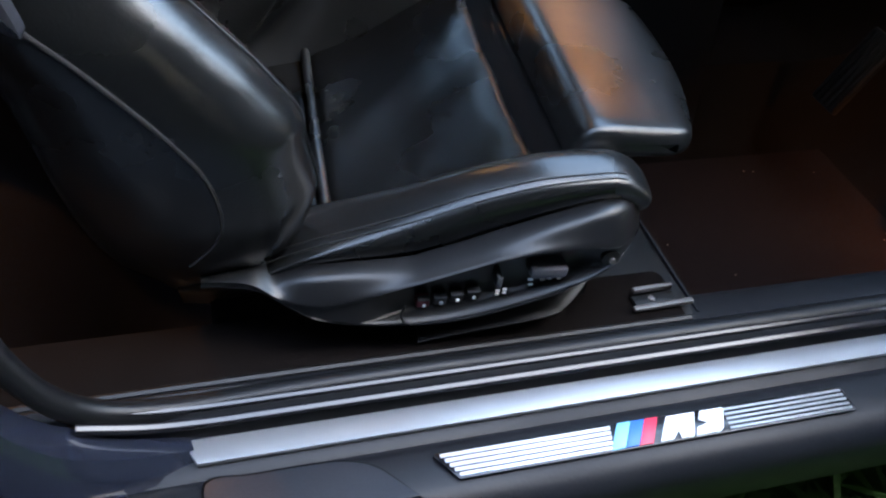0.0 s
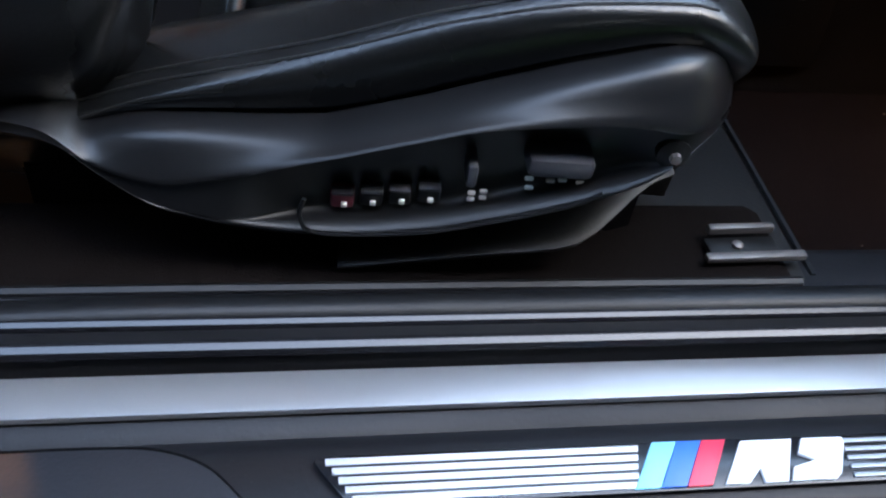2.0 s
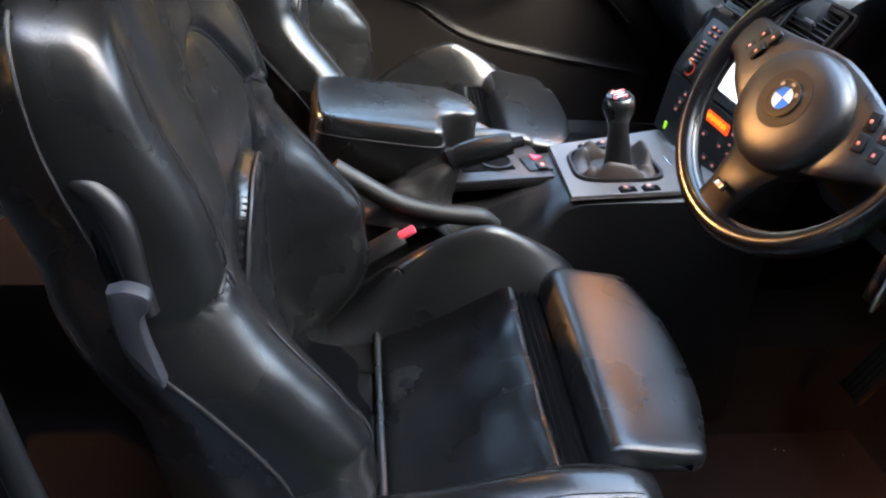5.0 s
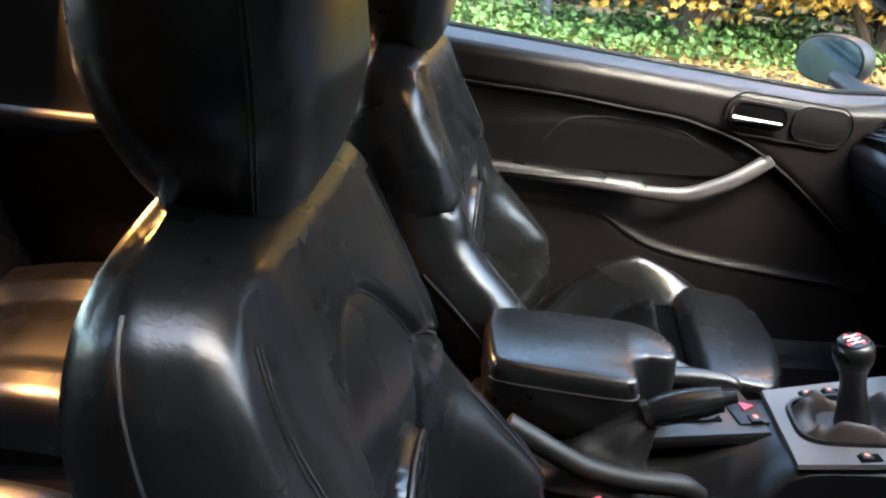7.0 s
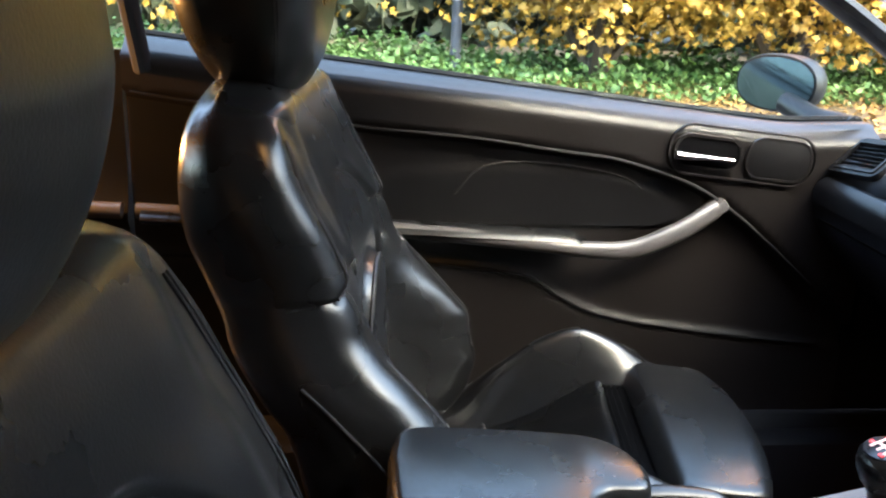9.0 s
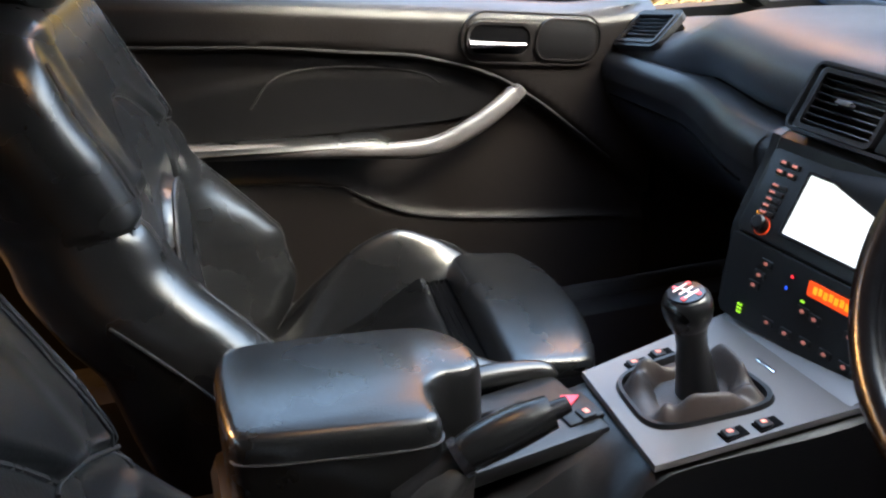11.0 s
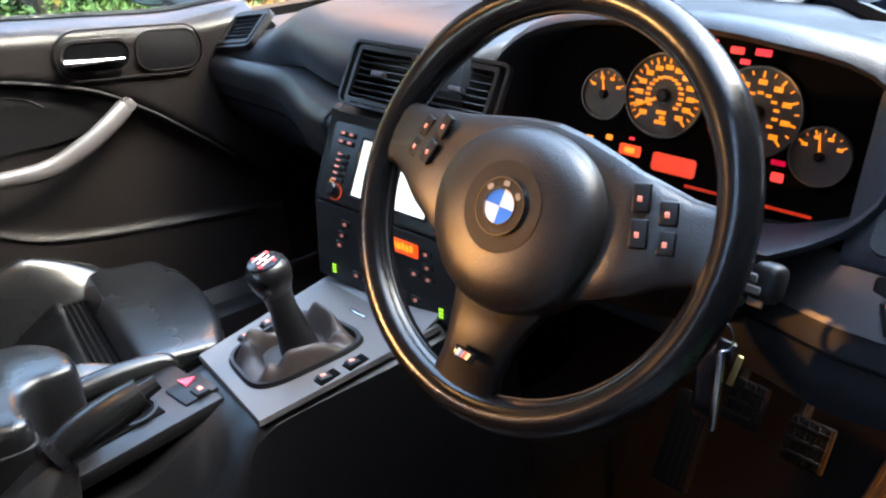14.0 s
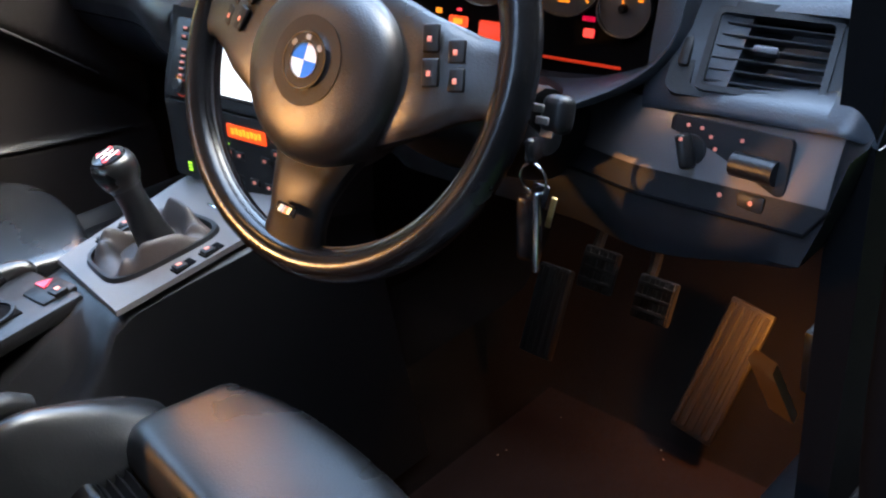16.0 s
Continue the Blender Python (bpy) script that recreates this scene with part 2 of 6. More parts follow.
def slab(outline, depth, m=None, bevel=0.0, bm=None):
    """A flat outline (x, y) given a thickness along +z, at the pose m."""
    tmp = bmesh.new()
    f = tmp.faces.new([tmp.verts.new((p[0], p[1], 0)) for p in outline])
    r = bmesh.ops.extrude_face_region(tmp, geom=[f])
    top = [v for v in r["geom"] if isinstance(v, bmesh.types.BMVert)]
    bmesh.ops.translate(tmp, vec=(0, 0, depth), verts=top)
    if bevel > 0:
        tf = [g for g in r["geom"] if isinstance(g, bmesh.types.BMFace)]
        edges = {e for g in tf for e in g.edges}
        bmesh.ops.bevel(tmp, geom=list(edges), offset=bevel, segments=2, affect="EDGES", profile=0.5)
    if m is not None:
        bmesh.ops.transform(tmp, matrix=m, verts=tmp.verts)
    return join(bm, tmp) if bm else tmp


def rounded(w, h, r, n=5):
    """Outline of a rounded rectangle about the origin."""
    out = []
    for cx, cy, a0 in ((w / 2 - r, h / 2 - r, 0), (-w / 2 + r, h / 2 - r, 90), (-w / 2 + r, -h / 2 + r, 180), (w / 2 - r, -h / 2 + r, 270)):
        out += [(cx + r * math.cos(radians(a0 + 90 * k / n)), cy + r * math.sin(radians(a0 + 90 * k / n))) for k in range(n + 1)]
    return out


def disc(r, n=32, squash=1.0):
    return [(r * math.cos(2 * math.pi * k / n), r * squash * math.sin(2 * math.pi * k / n)) for k in range(n)]


def lathe(profile, m=None, n=24, bm=None):
    """Turn (radius, height) pairs about z."""
    rings = [[Vector((r * math.cos(2 * math.pi * k / n), r * math.sin(2 * math.pi * k / n), h)) for k in range(n)] for r, h in profile]
    if m is not None:
        rings = [[m @ p for p in ring] for ring in rings]
    return loft(rings, bm=bm)


def frame_slab(outer, inner, depth, m=None, bm=None):
    """A rim between two outlines of equal count, with depth along +z."""
    rings = [[Vector((*p, 0)) for p in outer], [Vector((*p, depth)) for p in outer], [Vector((*p, depth)) for p in inner], [Vector((*p, 0)) for p in inner]]
    rings.append(rings[0])
    if m is not None:
        rings = [[m @ p for p in ring] for ring in rings]
    return loft(rings, cap=False, bm=bm)


def sstep(a, b, x):
    t = min(1, max(0, (x - a) / (b - a)))
    return t * t * (3 - 2 * t)


def steps(a, b, n):
    return [a + (b - a) * i / n for i in range(n + 1)]


def settle(ob, about, to, turn, grow=(1, 1, 1)):
    """Moves the meshes under a thing, or a list of them: about goes to to, turned by a rotation vector in degrees and scaled."""
    r = Vector([radians(a) for a in turn])
    m = Matrix.Translation(to) @ Matrix.Rotation(r.length, 4, r.normalized() if r.length > 0 else Vector((0, 0, 1))) @ Matrix.Diagonal((*grow, 1)) @ Matrix.Translation(-Vector(about))
    for o in (ob if isinstance(ob, list) else ob.children_recursive):
        if o.type == "MESH":
            o.data.transform(m)


def basis(origin, xaxis, up):
    """A pose whose x runs along xaxis, whose z (outward face) lies near up."""
    x = Vector(xaxis).normalized()
    z = Vector(up)
    z = (z - x * z.dot(x)).normalized()
    y = z.cross(x)
    return Matrix(((x.x, y.x, z.x, origin[0]), (x.y, y.y, z.y, origin[1]), (x.z, y.z, z.z, origin[2]), (0, 0, 0, 1)))

# ---- the car's shell and the street ----


def structure(name, bm, mat, label, category, **kw):
    return tagged(part(name, bm, mat, **kw), label, category, kind="structure")


# one sheet of ground: asphalt with a littered verge, out to the horizon
def ground_material():
    m = material("asphalt_and_litter", (0.040, 0.041, 0.045), 0.85, grain=0.6, scale=60, patch=0.2, patch_scale=0.7)
    return m


M_ASPHALT = ground_material()
M_GRASS = material("green_grass_blades", (0.080, 0.135, 0.022), 0.7, patch=0.4, patch_scale=14)
M_SOIL = material("leafy_soil", (0.06, 0.045, 0.024), 0.9, grain=0.8, scale=40, patch=0.5, patch_scale=3)
M_LITTER = material("fallen_yellow_leaves", (0.21, 0.125, 0.034), 0.7, patch=0.4, patch_scale=5)
M_FERN = material("green_fern_leaves", (0.052, 0.115, 0.026), 0.6, patch=0.45, patch_scale=2.5)
M_MAPLE = material("yellow_autumn_leaves", (0.27, 0.165, 0.022), 0.6, patch=0.45, patch_scale=1.3)
M_BARK = material("dark_bark", (0.05, 0.04, 0.03), 0.9, grain=0.8, scale=30)
M_HEDGE = material("dark_green_foliage", (0.024, 0.034, 0.016), 0.7, patch=0.5, patch_scale=1.5)
# near-black, so the unseen leaf wall sends hardly any light back
M_SKY_BLOCK = material("sky_block_leaf", (0.010, 0.012, 0.010), 0.8, patch=0.5, patch_scale=1.5, spec=0.2)
M_LAMP = glowing("sodium_lens", (1.0, 0.46, 0.15), 60.0)
M_POST = material("grey_post_paint", (0.075, 0.085, 0.11), 0.6, patch=0.1)


def build_ground():
    xs = [-400, -60, -20, -8, -4, -2, 0, 2, 4, 6, 8, 12, 20, 60, 400]
    ys = [-400, -60, -20, -6, -2, 0, 2, 4, 5, 6, 8, 12, 20, 60, 400]
    structure("ground", sheet(lambda x, y: (x, y, 0), xs, ys), M_ASPHALT, "grey damp asphalt lane beside the verge", "ground")


build_ground()


def leaves(count, place, size, tilt, rnd, shape=((0, -0.5), (0.28, -0.1), (0.18, 0.3), (0, 0.5), (-0.18, 0.3), (-0.28, -0.1))):
    """Many small bent leaves joined in one mesh."""
    verts, faces = [], []
    for _ in range(count):
        p = Vector(place(rnd))
        s = size * rnd.uniform(0.6, 1.35)
        m = Matrix.Translation(p) @ Euler((rnd.uniform(-tilt, tilt), rnd.uniform(-tilt, tilt), rnd.uniform(0, 6.28))).to_matrix().to_4x4()
        k = len(verts)
        for a, b in shape:
            verts.append(m @ Vector((a * s, b * s, -abs(a) * s * 0.5)))
        faces.append(tuple(range(k, k + len(shape))))
    me = bpy.data.meshes.new("leaves")
    me.from_pydata(verts, [], faces)
    return me


def foliage(name, me, mat, label, category):
    ob = new(name, me)
    me.materials.append(mat)
    return tagged(ob, label, category, kind="stuff")


R = random.Random(7)


def verge_line(x):
    return 5.95 - 0.10 * x + 0.12 * math.sin(x * 1.7)


structure("verge", sheet(lambda x, v: (x, verge_line(x) + v * 22, 0.01 + 0.10 * sstep(0, 0.1, v) + 0.05 * math.sin(x * 3 + v * 40) * v), steps(-14, 26, 60), [0, 0.01, 0.03, 0.06, 0.1, 0.3, 1]), M_SOIL,
          "brown soil verge under fallen leaves", "verge")
foliage("leaf_litter", leaves(26000, lambda r: (lambda x, d: (x, verge_line(x) - 0.35 + d, 0.03 + 0.10 * sstep(0.4, 2.4, d)))(r.uniform(-8, 14), 2.6 * r.random() ** 1.3), 0.065, 0.5, R), M_LITTER,
        "scattered yellow and brown fallen leaves", "leaf litter")
foliage("fern_cover", leaves(34000, lambda r: (lambda x, d: (x, verge_line(x) + 1.25 + d, 0.06 + abs(r.gauss(0, 0.10)) + 0.12 * sstep(0, 1.5, d) * (1 + 0.5 * math.sin(x * 2.3)) * r.random()))(r.uniform(-8, 14), r.uniform(0, 2.6)), 0.075, 1.0, R), M_FERN,
        "low green ferns and ivy on the verge", "ferns")
# unseen leaf wall, added to keep low sky off the seat flanks
foliage("near_thicket", leaves(15000, lambda r: (r.uniform(-9, 9), -2.05 - abs(r.gauss(0, 0.6)), r.uniform(0.0, 4.3)), 0.4, 1.4, R), M_SKY_BLOCK,
        "unseen wall of dark leaves blocking low sky on the driver's side", "hedge")
foliage("far_thicket", leaves(26000, lambda r: (lambda x: (x, verge_line(x) + 5.4 + abs(r.gauss(0, 1.6)), r.uniform(0.1, 8.0)))(r.uniform(-16, 24)), 0.55, 1.4, R), M_HEDGE,
        "dense dark green thicket behind the verge", "thicket")


def maple(x, y, spread, height, count):
    t = thing("maple_shrub", "autumn maple shrub with dense yellow leaves", "shrub", "shrubs on the verge")
    t.location = (x, y, 0.1)
    bm = bmesh.new()
    tips = []
    for k in range(7):
        a = k * 0.9 + R.uniform(-0.3, 0.3)
        end = Vector((math.cos(a) * spread * R.uniform(0.3, 0.8), math.sin(a) * spread * 0.6, height * R.uniform(0.6, 1.0)))
        mid = end * 0.5 + Vector((R.uniform(-.2, .2), R.uniform(-.2, .2), 0.15))
        tube(smooth_curve([(0, 0, 0), mid, end], 4), [0.05 * (1 - i / 9) + 0.008 for i in range(9)], 6, bm)
        tips += [mid, end, (mid + end) / 2, end + Vector((R.uniform(-.5, .5), R.uniform(-.4, .2), R.uniform(-.6, .1)))]
    part("trunk", bm, M_BARK, t)
    def place(r):
        c = r.choice(tips)
        return (c.x + r.gauss(0, spread * 0.28), c.y + r.gauss(0, 0.35), max(0.42 + 0.22 * math.sin(c.x * 9) + 0.2 * r.random(), c.z + r.gauss(0, 0.35)))
    me = leaves(int(count * 3.4), place, 0.088, 1.2, R, ((0, -.5), (.2, -.25), (.5, -.2), (.3, .05), (.42, .3), (.12, .25), (0, .5), (-.12, .25), (-.42, .3), (-.3, .05), (-.5, -.2), (-.2, -.25)))
    ob = new("crown", me)
    me.materials.append(M_MAPLE)
    ob.parent = t


maple(2.6, 7.9, 1.7, 2.0, 3600)
maple(4.4, 7.7, 1.7, 2.2, 3600)
maple(6.6, 7.7, 1.8, 2.2, 3000)
maple(-0.9, 8.4, 1.3, 2.2, 2000)
maple(9.5, 7.6, 2.0, 2.6, 1800)


def bollard(x, y):
    t = thing("bollard", "slim grey metal bollard with a white band", "bollard")
    t.location = (x, y, 0.05)
    part("post", lathe([(0.055, 0), (0.055, 0.74), (0.058, 0.745)], n=20), M_POST, t)
    part("band", lathe([(0.059, 0.746), (0.06, 0.75), (0.06, 0.90), (0.05, 0.93), (0.02, 0.94)], n=20), M_WHITE, t, "white reflective band")


bollard(1.30, 8.4)


def street_lamp(x, y, z):
    """Out of view; hung on an added wire across the lane."""
    t = thing("street_lamp", "unseen orange street lamp hung on a wire over the lane", "street lamp")
    part("wire", tube([(-16, y + 0.6, z + 1.6), (x - 8, y + 0.2, z + 0.8), (x, y, z + 0.5), (x + 8, y + 0.2, z + 0.8), (20, y + 0.6, z + 1.6)], 0.008, 6), M_HARD, t)
    for px in (-16, 20):
        part("mast", lathe([(0.10, 0), (0.07, z + 1.7), (0.03, z + 1.72)], Matrix.Translation((px, y + 0.6, 0)), 12), M_POST, t)
    head = part("head", lathe([(0.04, 0.5), (0.05, 0.40), (0.26, 0.28), (0.34, 0.18), (0.33, 0.17)], Matrix.Translation((x, y, z)), 24), M_POST, t)
    part("lens", lathe([(0.30, 0.17), (0.28, 0.10), (0.16, 0.06), (0.02, 0.05)], Matrix.Translation((x, y, z)), 24), M_LAMP, head, "orange lit lens")


street_lamp(4.65, 6.6, 5.0)

# grass under the driver's side of the car
foliage("grass", leaves(14000, lambda r: (r.uniform(0.5, 3.0), r.uniform(-1.7, -0.45), r.uniform(0.10, 0.17)), 0.07, 1.2, R, ((-.06, -.5), (.06, -.5), (.05, 0.1), (0, .5), (-.05, 0.1))), M_GRASS,
        "short green grass beside the car", "grass")
structure("lawn", sheet(lambda x, y: (x, y + (0.05 * math.sin(x * 5) if y > -0.6 else 0), 0.012 + 0.10 * sstep(-1.9, -1.2, y)), steps(0.5, 8, 20), [-2.1, -1.6, -1.1, -0.85, -0.45]), M_GRASS, "green lawn beside the car", "lawn")

# floor pan and carpet
def floor_z(x, y):
    z = 0.205
    z += 0.30 * sstep(1.22, 1.52, x)
    z += 0.13 * sstep(0.17, 0.09, abs(y - 0.01))
    z += 0.12 * sstep(0.20, 0.0, x)
    return z


structure("floor", sheet(lambda x, y: (x, y, floor_z(x, y)), steps(-0.9, 1.5, 48), steps(-0.66, 0.68, 44)), M_CARPET, "black carpet on the car floor", "carpet")


def sill(y_sign, x0, x1, name, label):
    """Door sill: carpeted inner wall, rubber seal ridges, tread and the outer edge."""
    s = y_sign
    prof = [(-0.575, 0.20), (-0.590, 0.36), (-0.600, 0.395), (-0.612, 0.403), (-0.640, 0.404), (-0.648, 0.414), (-0.655, 0.420), (-0.662, 0.416), (-0.665, 0.408), (-0.670, 0.416), (-0.677, 0.420),
            (-0.684, 0.414), (-0.688, 0.398), (-0.714, 0.396), (-0.722, 0.392), (-0.728, 0.397), (-0.735, 0.400), (-0.766, 0.398), (-0.778, 0.394), (-0.788, 0.386), (-0.792, 0.372), (-0.772, 0.300), (-0.70, 0.17), (-0.60, 0.12)]
    rows = [[Vector((x, s * -p[0], p[1])) for p in prof] for x in steps(x0, x1, 24)]
    if s < 0:
        rows = [[Vector((q.x, -abs(q.y), q.z)) for q in r] for r in rows]
    return structure(name, loft(rows, closed=False, cap=False), M_SILL, label, "door sill")


sill(-1, -0.05, 1.30, "door_sill_driver", "black rubber-sealed door sill with ridges")
sill(1, -0.05, 1.30, "door_sill_passenger", "black rubber-sealed door sill with ridges")

# silver strip and tread cover on the sill
t = thing("sill_trim_strip", "long satin aluminium trim strip along the door sill", "trim strip")
part("strip", slab([(0, 0), (1.05, 0), (1.05, 0.0235), (-0.010, 0.0235)], 0.004, basis((0.184, -0.7125, 0.3985), (1, 0, 0), (0, 0, 1)), 0.001), M_ALU, t)
t = thing("sill_access_cover", "dark grey plastic cover panel on the door sill", "cover panel")
out = smooth_curve([(-0.004, -0.004, 0), (-0.006, 0.040, 0), (0.030, 0.0415, 0), (0.080, 0.0415, 0), (0.104, 0.039, 0), (0.124, 0.030, 0), (0.140, 0.013, 0), (0.153, -0.002, 0)], 5)
out = [(p.x, p.y) for p in out]
m = basis((0.195, -0.772, 0.3995), (1, 0, 0), (0, -0.03, 1))
part("gap", slab([(0.073 + (a - 0.073) * 1.025, 0.018 + (b - 0.018) * 1.09) for a, b in out], 0.001, m), M_DARK, t, "dark gap round the cover")
part("cover", slab(out, 0.0025, m, 0.0008), M_COVER, t)


def sill_plate():
    t = thing("sill_plate", "ribbed aluminium sill plate with tricolour badge", "sill plate")
    base = basis((0.366, -0.7655, 0.4005), (1, -0.004, 0), (0, -0.02, 1))
    L, H = 0.392, 0.0265
    sk = 0.012
    out = [(sk + 0.004, 0), (L - 0.002, 0), (L, 0.002), (L - 0.001, H - 0.002), (L - 0.003, H), (0.002, H), (0.0, H - 0.003)]
    part("backing", slab(out, 0.002, base, 0.0006), M_GLOSS, t)
    def rib(x0, x1, y0, y1, lean0=0.0, lean1=0.0):
        return [(x0 + lean0 * y0, y0), (x1 + lean1 * y0, y0), (x1 + lean1 * y1, y1), (x0 + lean0 * y1, y1)]
    up = base @ pose(0, 0, 0.002)
    for k in range(5):
        y0 = 0.0018 + k * 0.0048
        part("rib", slab(rib(0.0165 - 0.0028 * k, 0.150, y0, y0 + 0.0034, 0, 0.25), 0.0012, up, 0.0003), M_STRIPE, t)
        part("rib", slab(rib(0.262, L - 0.004, y0, y0 + 0.0026, 0.1, 0), 0.0012, up, 0.0003), M_ALU, t)
    for k, mat in enumerate((M_PALEBLUE, M_DARKBLUE, M_CRIMSON)):
        x = 0.1515 + k * 0.0130
        part("stripe", slab(rib(x - 0.004, x + 0.0088, 0.001, H - 0.001, 0.62, 0.62), 0.0016, up, 0.0003), mat, t)
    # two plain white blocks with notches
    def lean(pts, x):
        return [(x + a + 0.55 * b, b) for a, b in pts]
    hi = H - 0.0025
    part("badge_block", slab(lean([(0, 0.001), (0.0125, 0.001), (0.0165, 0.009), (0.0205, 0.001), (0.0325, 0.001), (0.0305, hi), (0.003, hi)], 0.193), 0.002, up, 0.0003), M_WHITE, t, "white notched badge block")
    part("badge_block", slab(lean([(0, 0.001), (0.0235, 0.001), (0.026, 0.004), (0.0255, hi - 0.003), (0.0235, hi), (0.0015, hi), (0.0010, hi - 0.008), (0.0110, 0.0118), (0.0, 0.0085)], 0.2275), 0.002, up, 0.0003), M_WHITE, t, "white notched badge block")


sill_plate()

# B-pillar of the driver's side, with its rubber seal running down into the sill
seal = smooth_curve([(-0.06, -0.60, 1.28), (-0.05, -0.655, 1.05), (0.0, -0.685, 0.80), (0.045, -0.69, 0.60), (0.07, -0.685, 0.50), (0.105, -0.675, 0.44), (0.17, -0.668, 0.4165), (0.30, -0.664, 0.415), (0.65, -0.664, 0.415), (1.02, -0.664, 0.415)], 8)
structure("door_seal", tube(seal, 0.011, 10), M_RUBBER, "black rubber door seal round the opening", "door seal")
for sy, sz, sr, nm in ((-0.6735, 0.4205, 0.0035, "seal_lip_inner"), (-0.6845, 0.4150, 0.0045, "seal_lip_outer")):
    structure(nm, tube(smooth_curve([(0.10, sy - 0.004, sz + 0.02), (0.17, sy, sz + 0.002), (0.30, sy, sz), (0.65, sy, sz), (1.02, sy, sz)], 8), sr, 8), M_GLOSS, "thin glossy lip of the rubber door seal", "door seal")
seal = smooth_curve([(-0.10, -0.62, 1.28), (-0.09, -0.69, 1.05), (-0.045, -0.725, 0.80), (0.0, -0.73, 0.60), (0.03, -0.725, 0.50), (0.075, -0.715, 0.435), (0.15, -0.70, 0.404), (0.22, -0.69, 0.40)], 8)
rows = []
for p in seal:
    rows.append([p + Vector((0.02, 0.03, 0)), p + Vector((0.025, 0.0, 0.0)), p + Vector((0.0, -0.02, -0.01)), p + Vector((-0.12, -0.05, -0.04)), p + Vector((-0.13, 0.05, -0.04))])
structure("pillar_b", loft(rows, cap=True), M_PAINT, "dark painted B-pillar of the open doorway", "door pillar")
structure("latch_cover", rbox((0.10, 0.12, 0.12), pose(0.115, -0.775, 0.345, 0, 10, -8), 0.03, 4), M_PAINT, "dark painted end of the sill below the pillar", "end cap")


# rear quarter wall, roof, pillars
def wall_panel(name, pts, thick, mat, label, category):
    bm = bmesh.new()
    f = bm.faces.new([bm.verts.new(p) for p in pts])
    bmesh.ops.recalc_face_normals(bm, faces=[f])
    bmesh.ops.solidify(bm, geom=[f], thickness=thick)
    return structure(name, bm, mat, label, category)


def roof_pt(x, v):
    return (x, v * (0.56 - 0.05 * sstep(0, -0.9, x)), 1.362 - 0.028 * v * v - 0.10 * sstep(-0.3, -1.0, x) - 0.03 * sstep(0.3, 0.6, x))


structure("ceiling", sheet(roof_pt, steps(-1.0, 0.60, 12), steps(-1, 1, 12), 0.03), M_HEAD, "anthracite cloth headliner", "ceiling")


t = thing("dome_light", "small clear roof lamp glowing warm", "lamp")
part("housing", frame_slab(rounded(0.13, 0.085, 0.012), rounded(0.108, 0.066, 0.008), 0.014, pose(0.40, 0, 1.318)), M_HEAD, t)
part("lens", slab(rounded(0.110, 0.068, 0.008), 0.004, pose(0.40, 0, 1.322), 0.001), glowing("warm_lens", (1.0, 0.55, 0.22), 1.5), t, "glowing warm lens")
rear_light = thing("rear_light", "small warm reading lamp on the rear pillar", "lamp")
part("housing", slab(rounded(0.13, 0.085, 0.014), 0.012, basis((-0.590, 0.640, 1.042), (0.85, 0.5, 0), (0.5, -0.85, -0.08)) @ pose(0, 0, -0.010), 0.003), M_HEAD, rear_light)
part("lens", slab(rounded(0.11, 0.066, 0.010), 0.003, basis((-0.590, 0.640, 1.042), (0.85, 0.5, 0), (0.5, -0.85, -0.08)), 0.001), bpy.data.materials["warm_lens"], rear_light)


def pillar(name, pts, r, mat, label):
    structure(name, tube(smooth_curve(pts, 6), r, 10, flat=0.6), mat, label, "door pillar")


for s in (-1, 1):
    side = "driver" if s < 0 else "passenger"
    pillar("pillar_a_" + side, [(0.47, s * 0.575, 1.31), (0.72, s * 0.61, 1.225), (0.99, s * 0.65, 1.085), (1.18, s * 0.68, 0.965), (1.29, s * 0.70, 0.905)], 0.027, M_SOFT, "black windscreen pillar trim")
    pillar("roof_rail_" + side, [(0.45, s * 0.575, 1.30), (0.1, s * 0.58, 1.315), (-0.3, s * 0.575, 1.305), (-0.8, s * 0.54, 1.23)], 0.03, M_HEAD, "roof side rail above the window")
    pillar("pillar_c_" + side, [(-0.62, s * 0.56, 1.27), (-0.85, s * 0.62, 1.10), (-1.10, s * 0.66, 0.95)], 0.08, M_HEAD, "wide rear roof pillar trim")
structure("pillar_foot_driver", tube(smooth_curve([(0.90, -0.675, 1.120), (1.02, -0.675, 1.03), (1.13, -0.675, 0.945), (1.22, -0.675, 0.88)], 6), 0.042, 12, flat=0.7), M_SOFT, "black foot of the windscreen pillar trim", "door pillar")
pillar("pillar_b_far", [(-0.10, 0.575, 1.30), (-0.085, 0.64, 1.12), (-0.07, 0.675, 0.98)], 0.022, M_HEAD, "slim pillar between the far windows")

# outer skin round the cabin, closing the far side, the front and the rear
wall_panel("wall_rear", [(-1.0, -0.70, 0.2), (-1.0, 0.70, 0.2), (-1.0, 0.70, 0.93), (-1.0, -0.70, 0.93)], 0.05, M_HEAD, "rear bulkhead behind the back seat", "bulkhead")
wall_panel("wall_bulkhead", [(1.52, -0.70, 0.1), (1.52, 0.70, 0.1), (1.46, 0.70, 0.88), (1.46, -0.70, 0.88)], 0.04, M_CARPET, "carpeted front bulkhead", "bulkhead")
wall_panel("wall_quarter_driver", [(-0.02, -0.70, 0.25), (-1.0, -0.70, 0.25), (-1.0, -0.70, 0.95), (-0.09, -0.70, 0.99)], 0.06, M_SOFT, "black trim of the driver's rear quarter", "side panel")
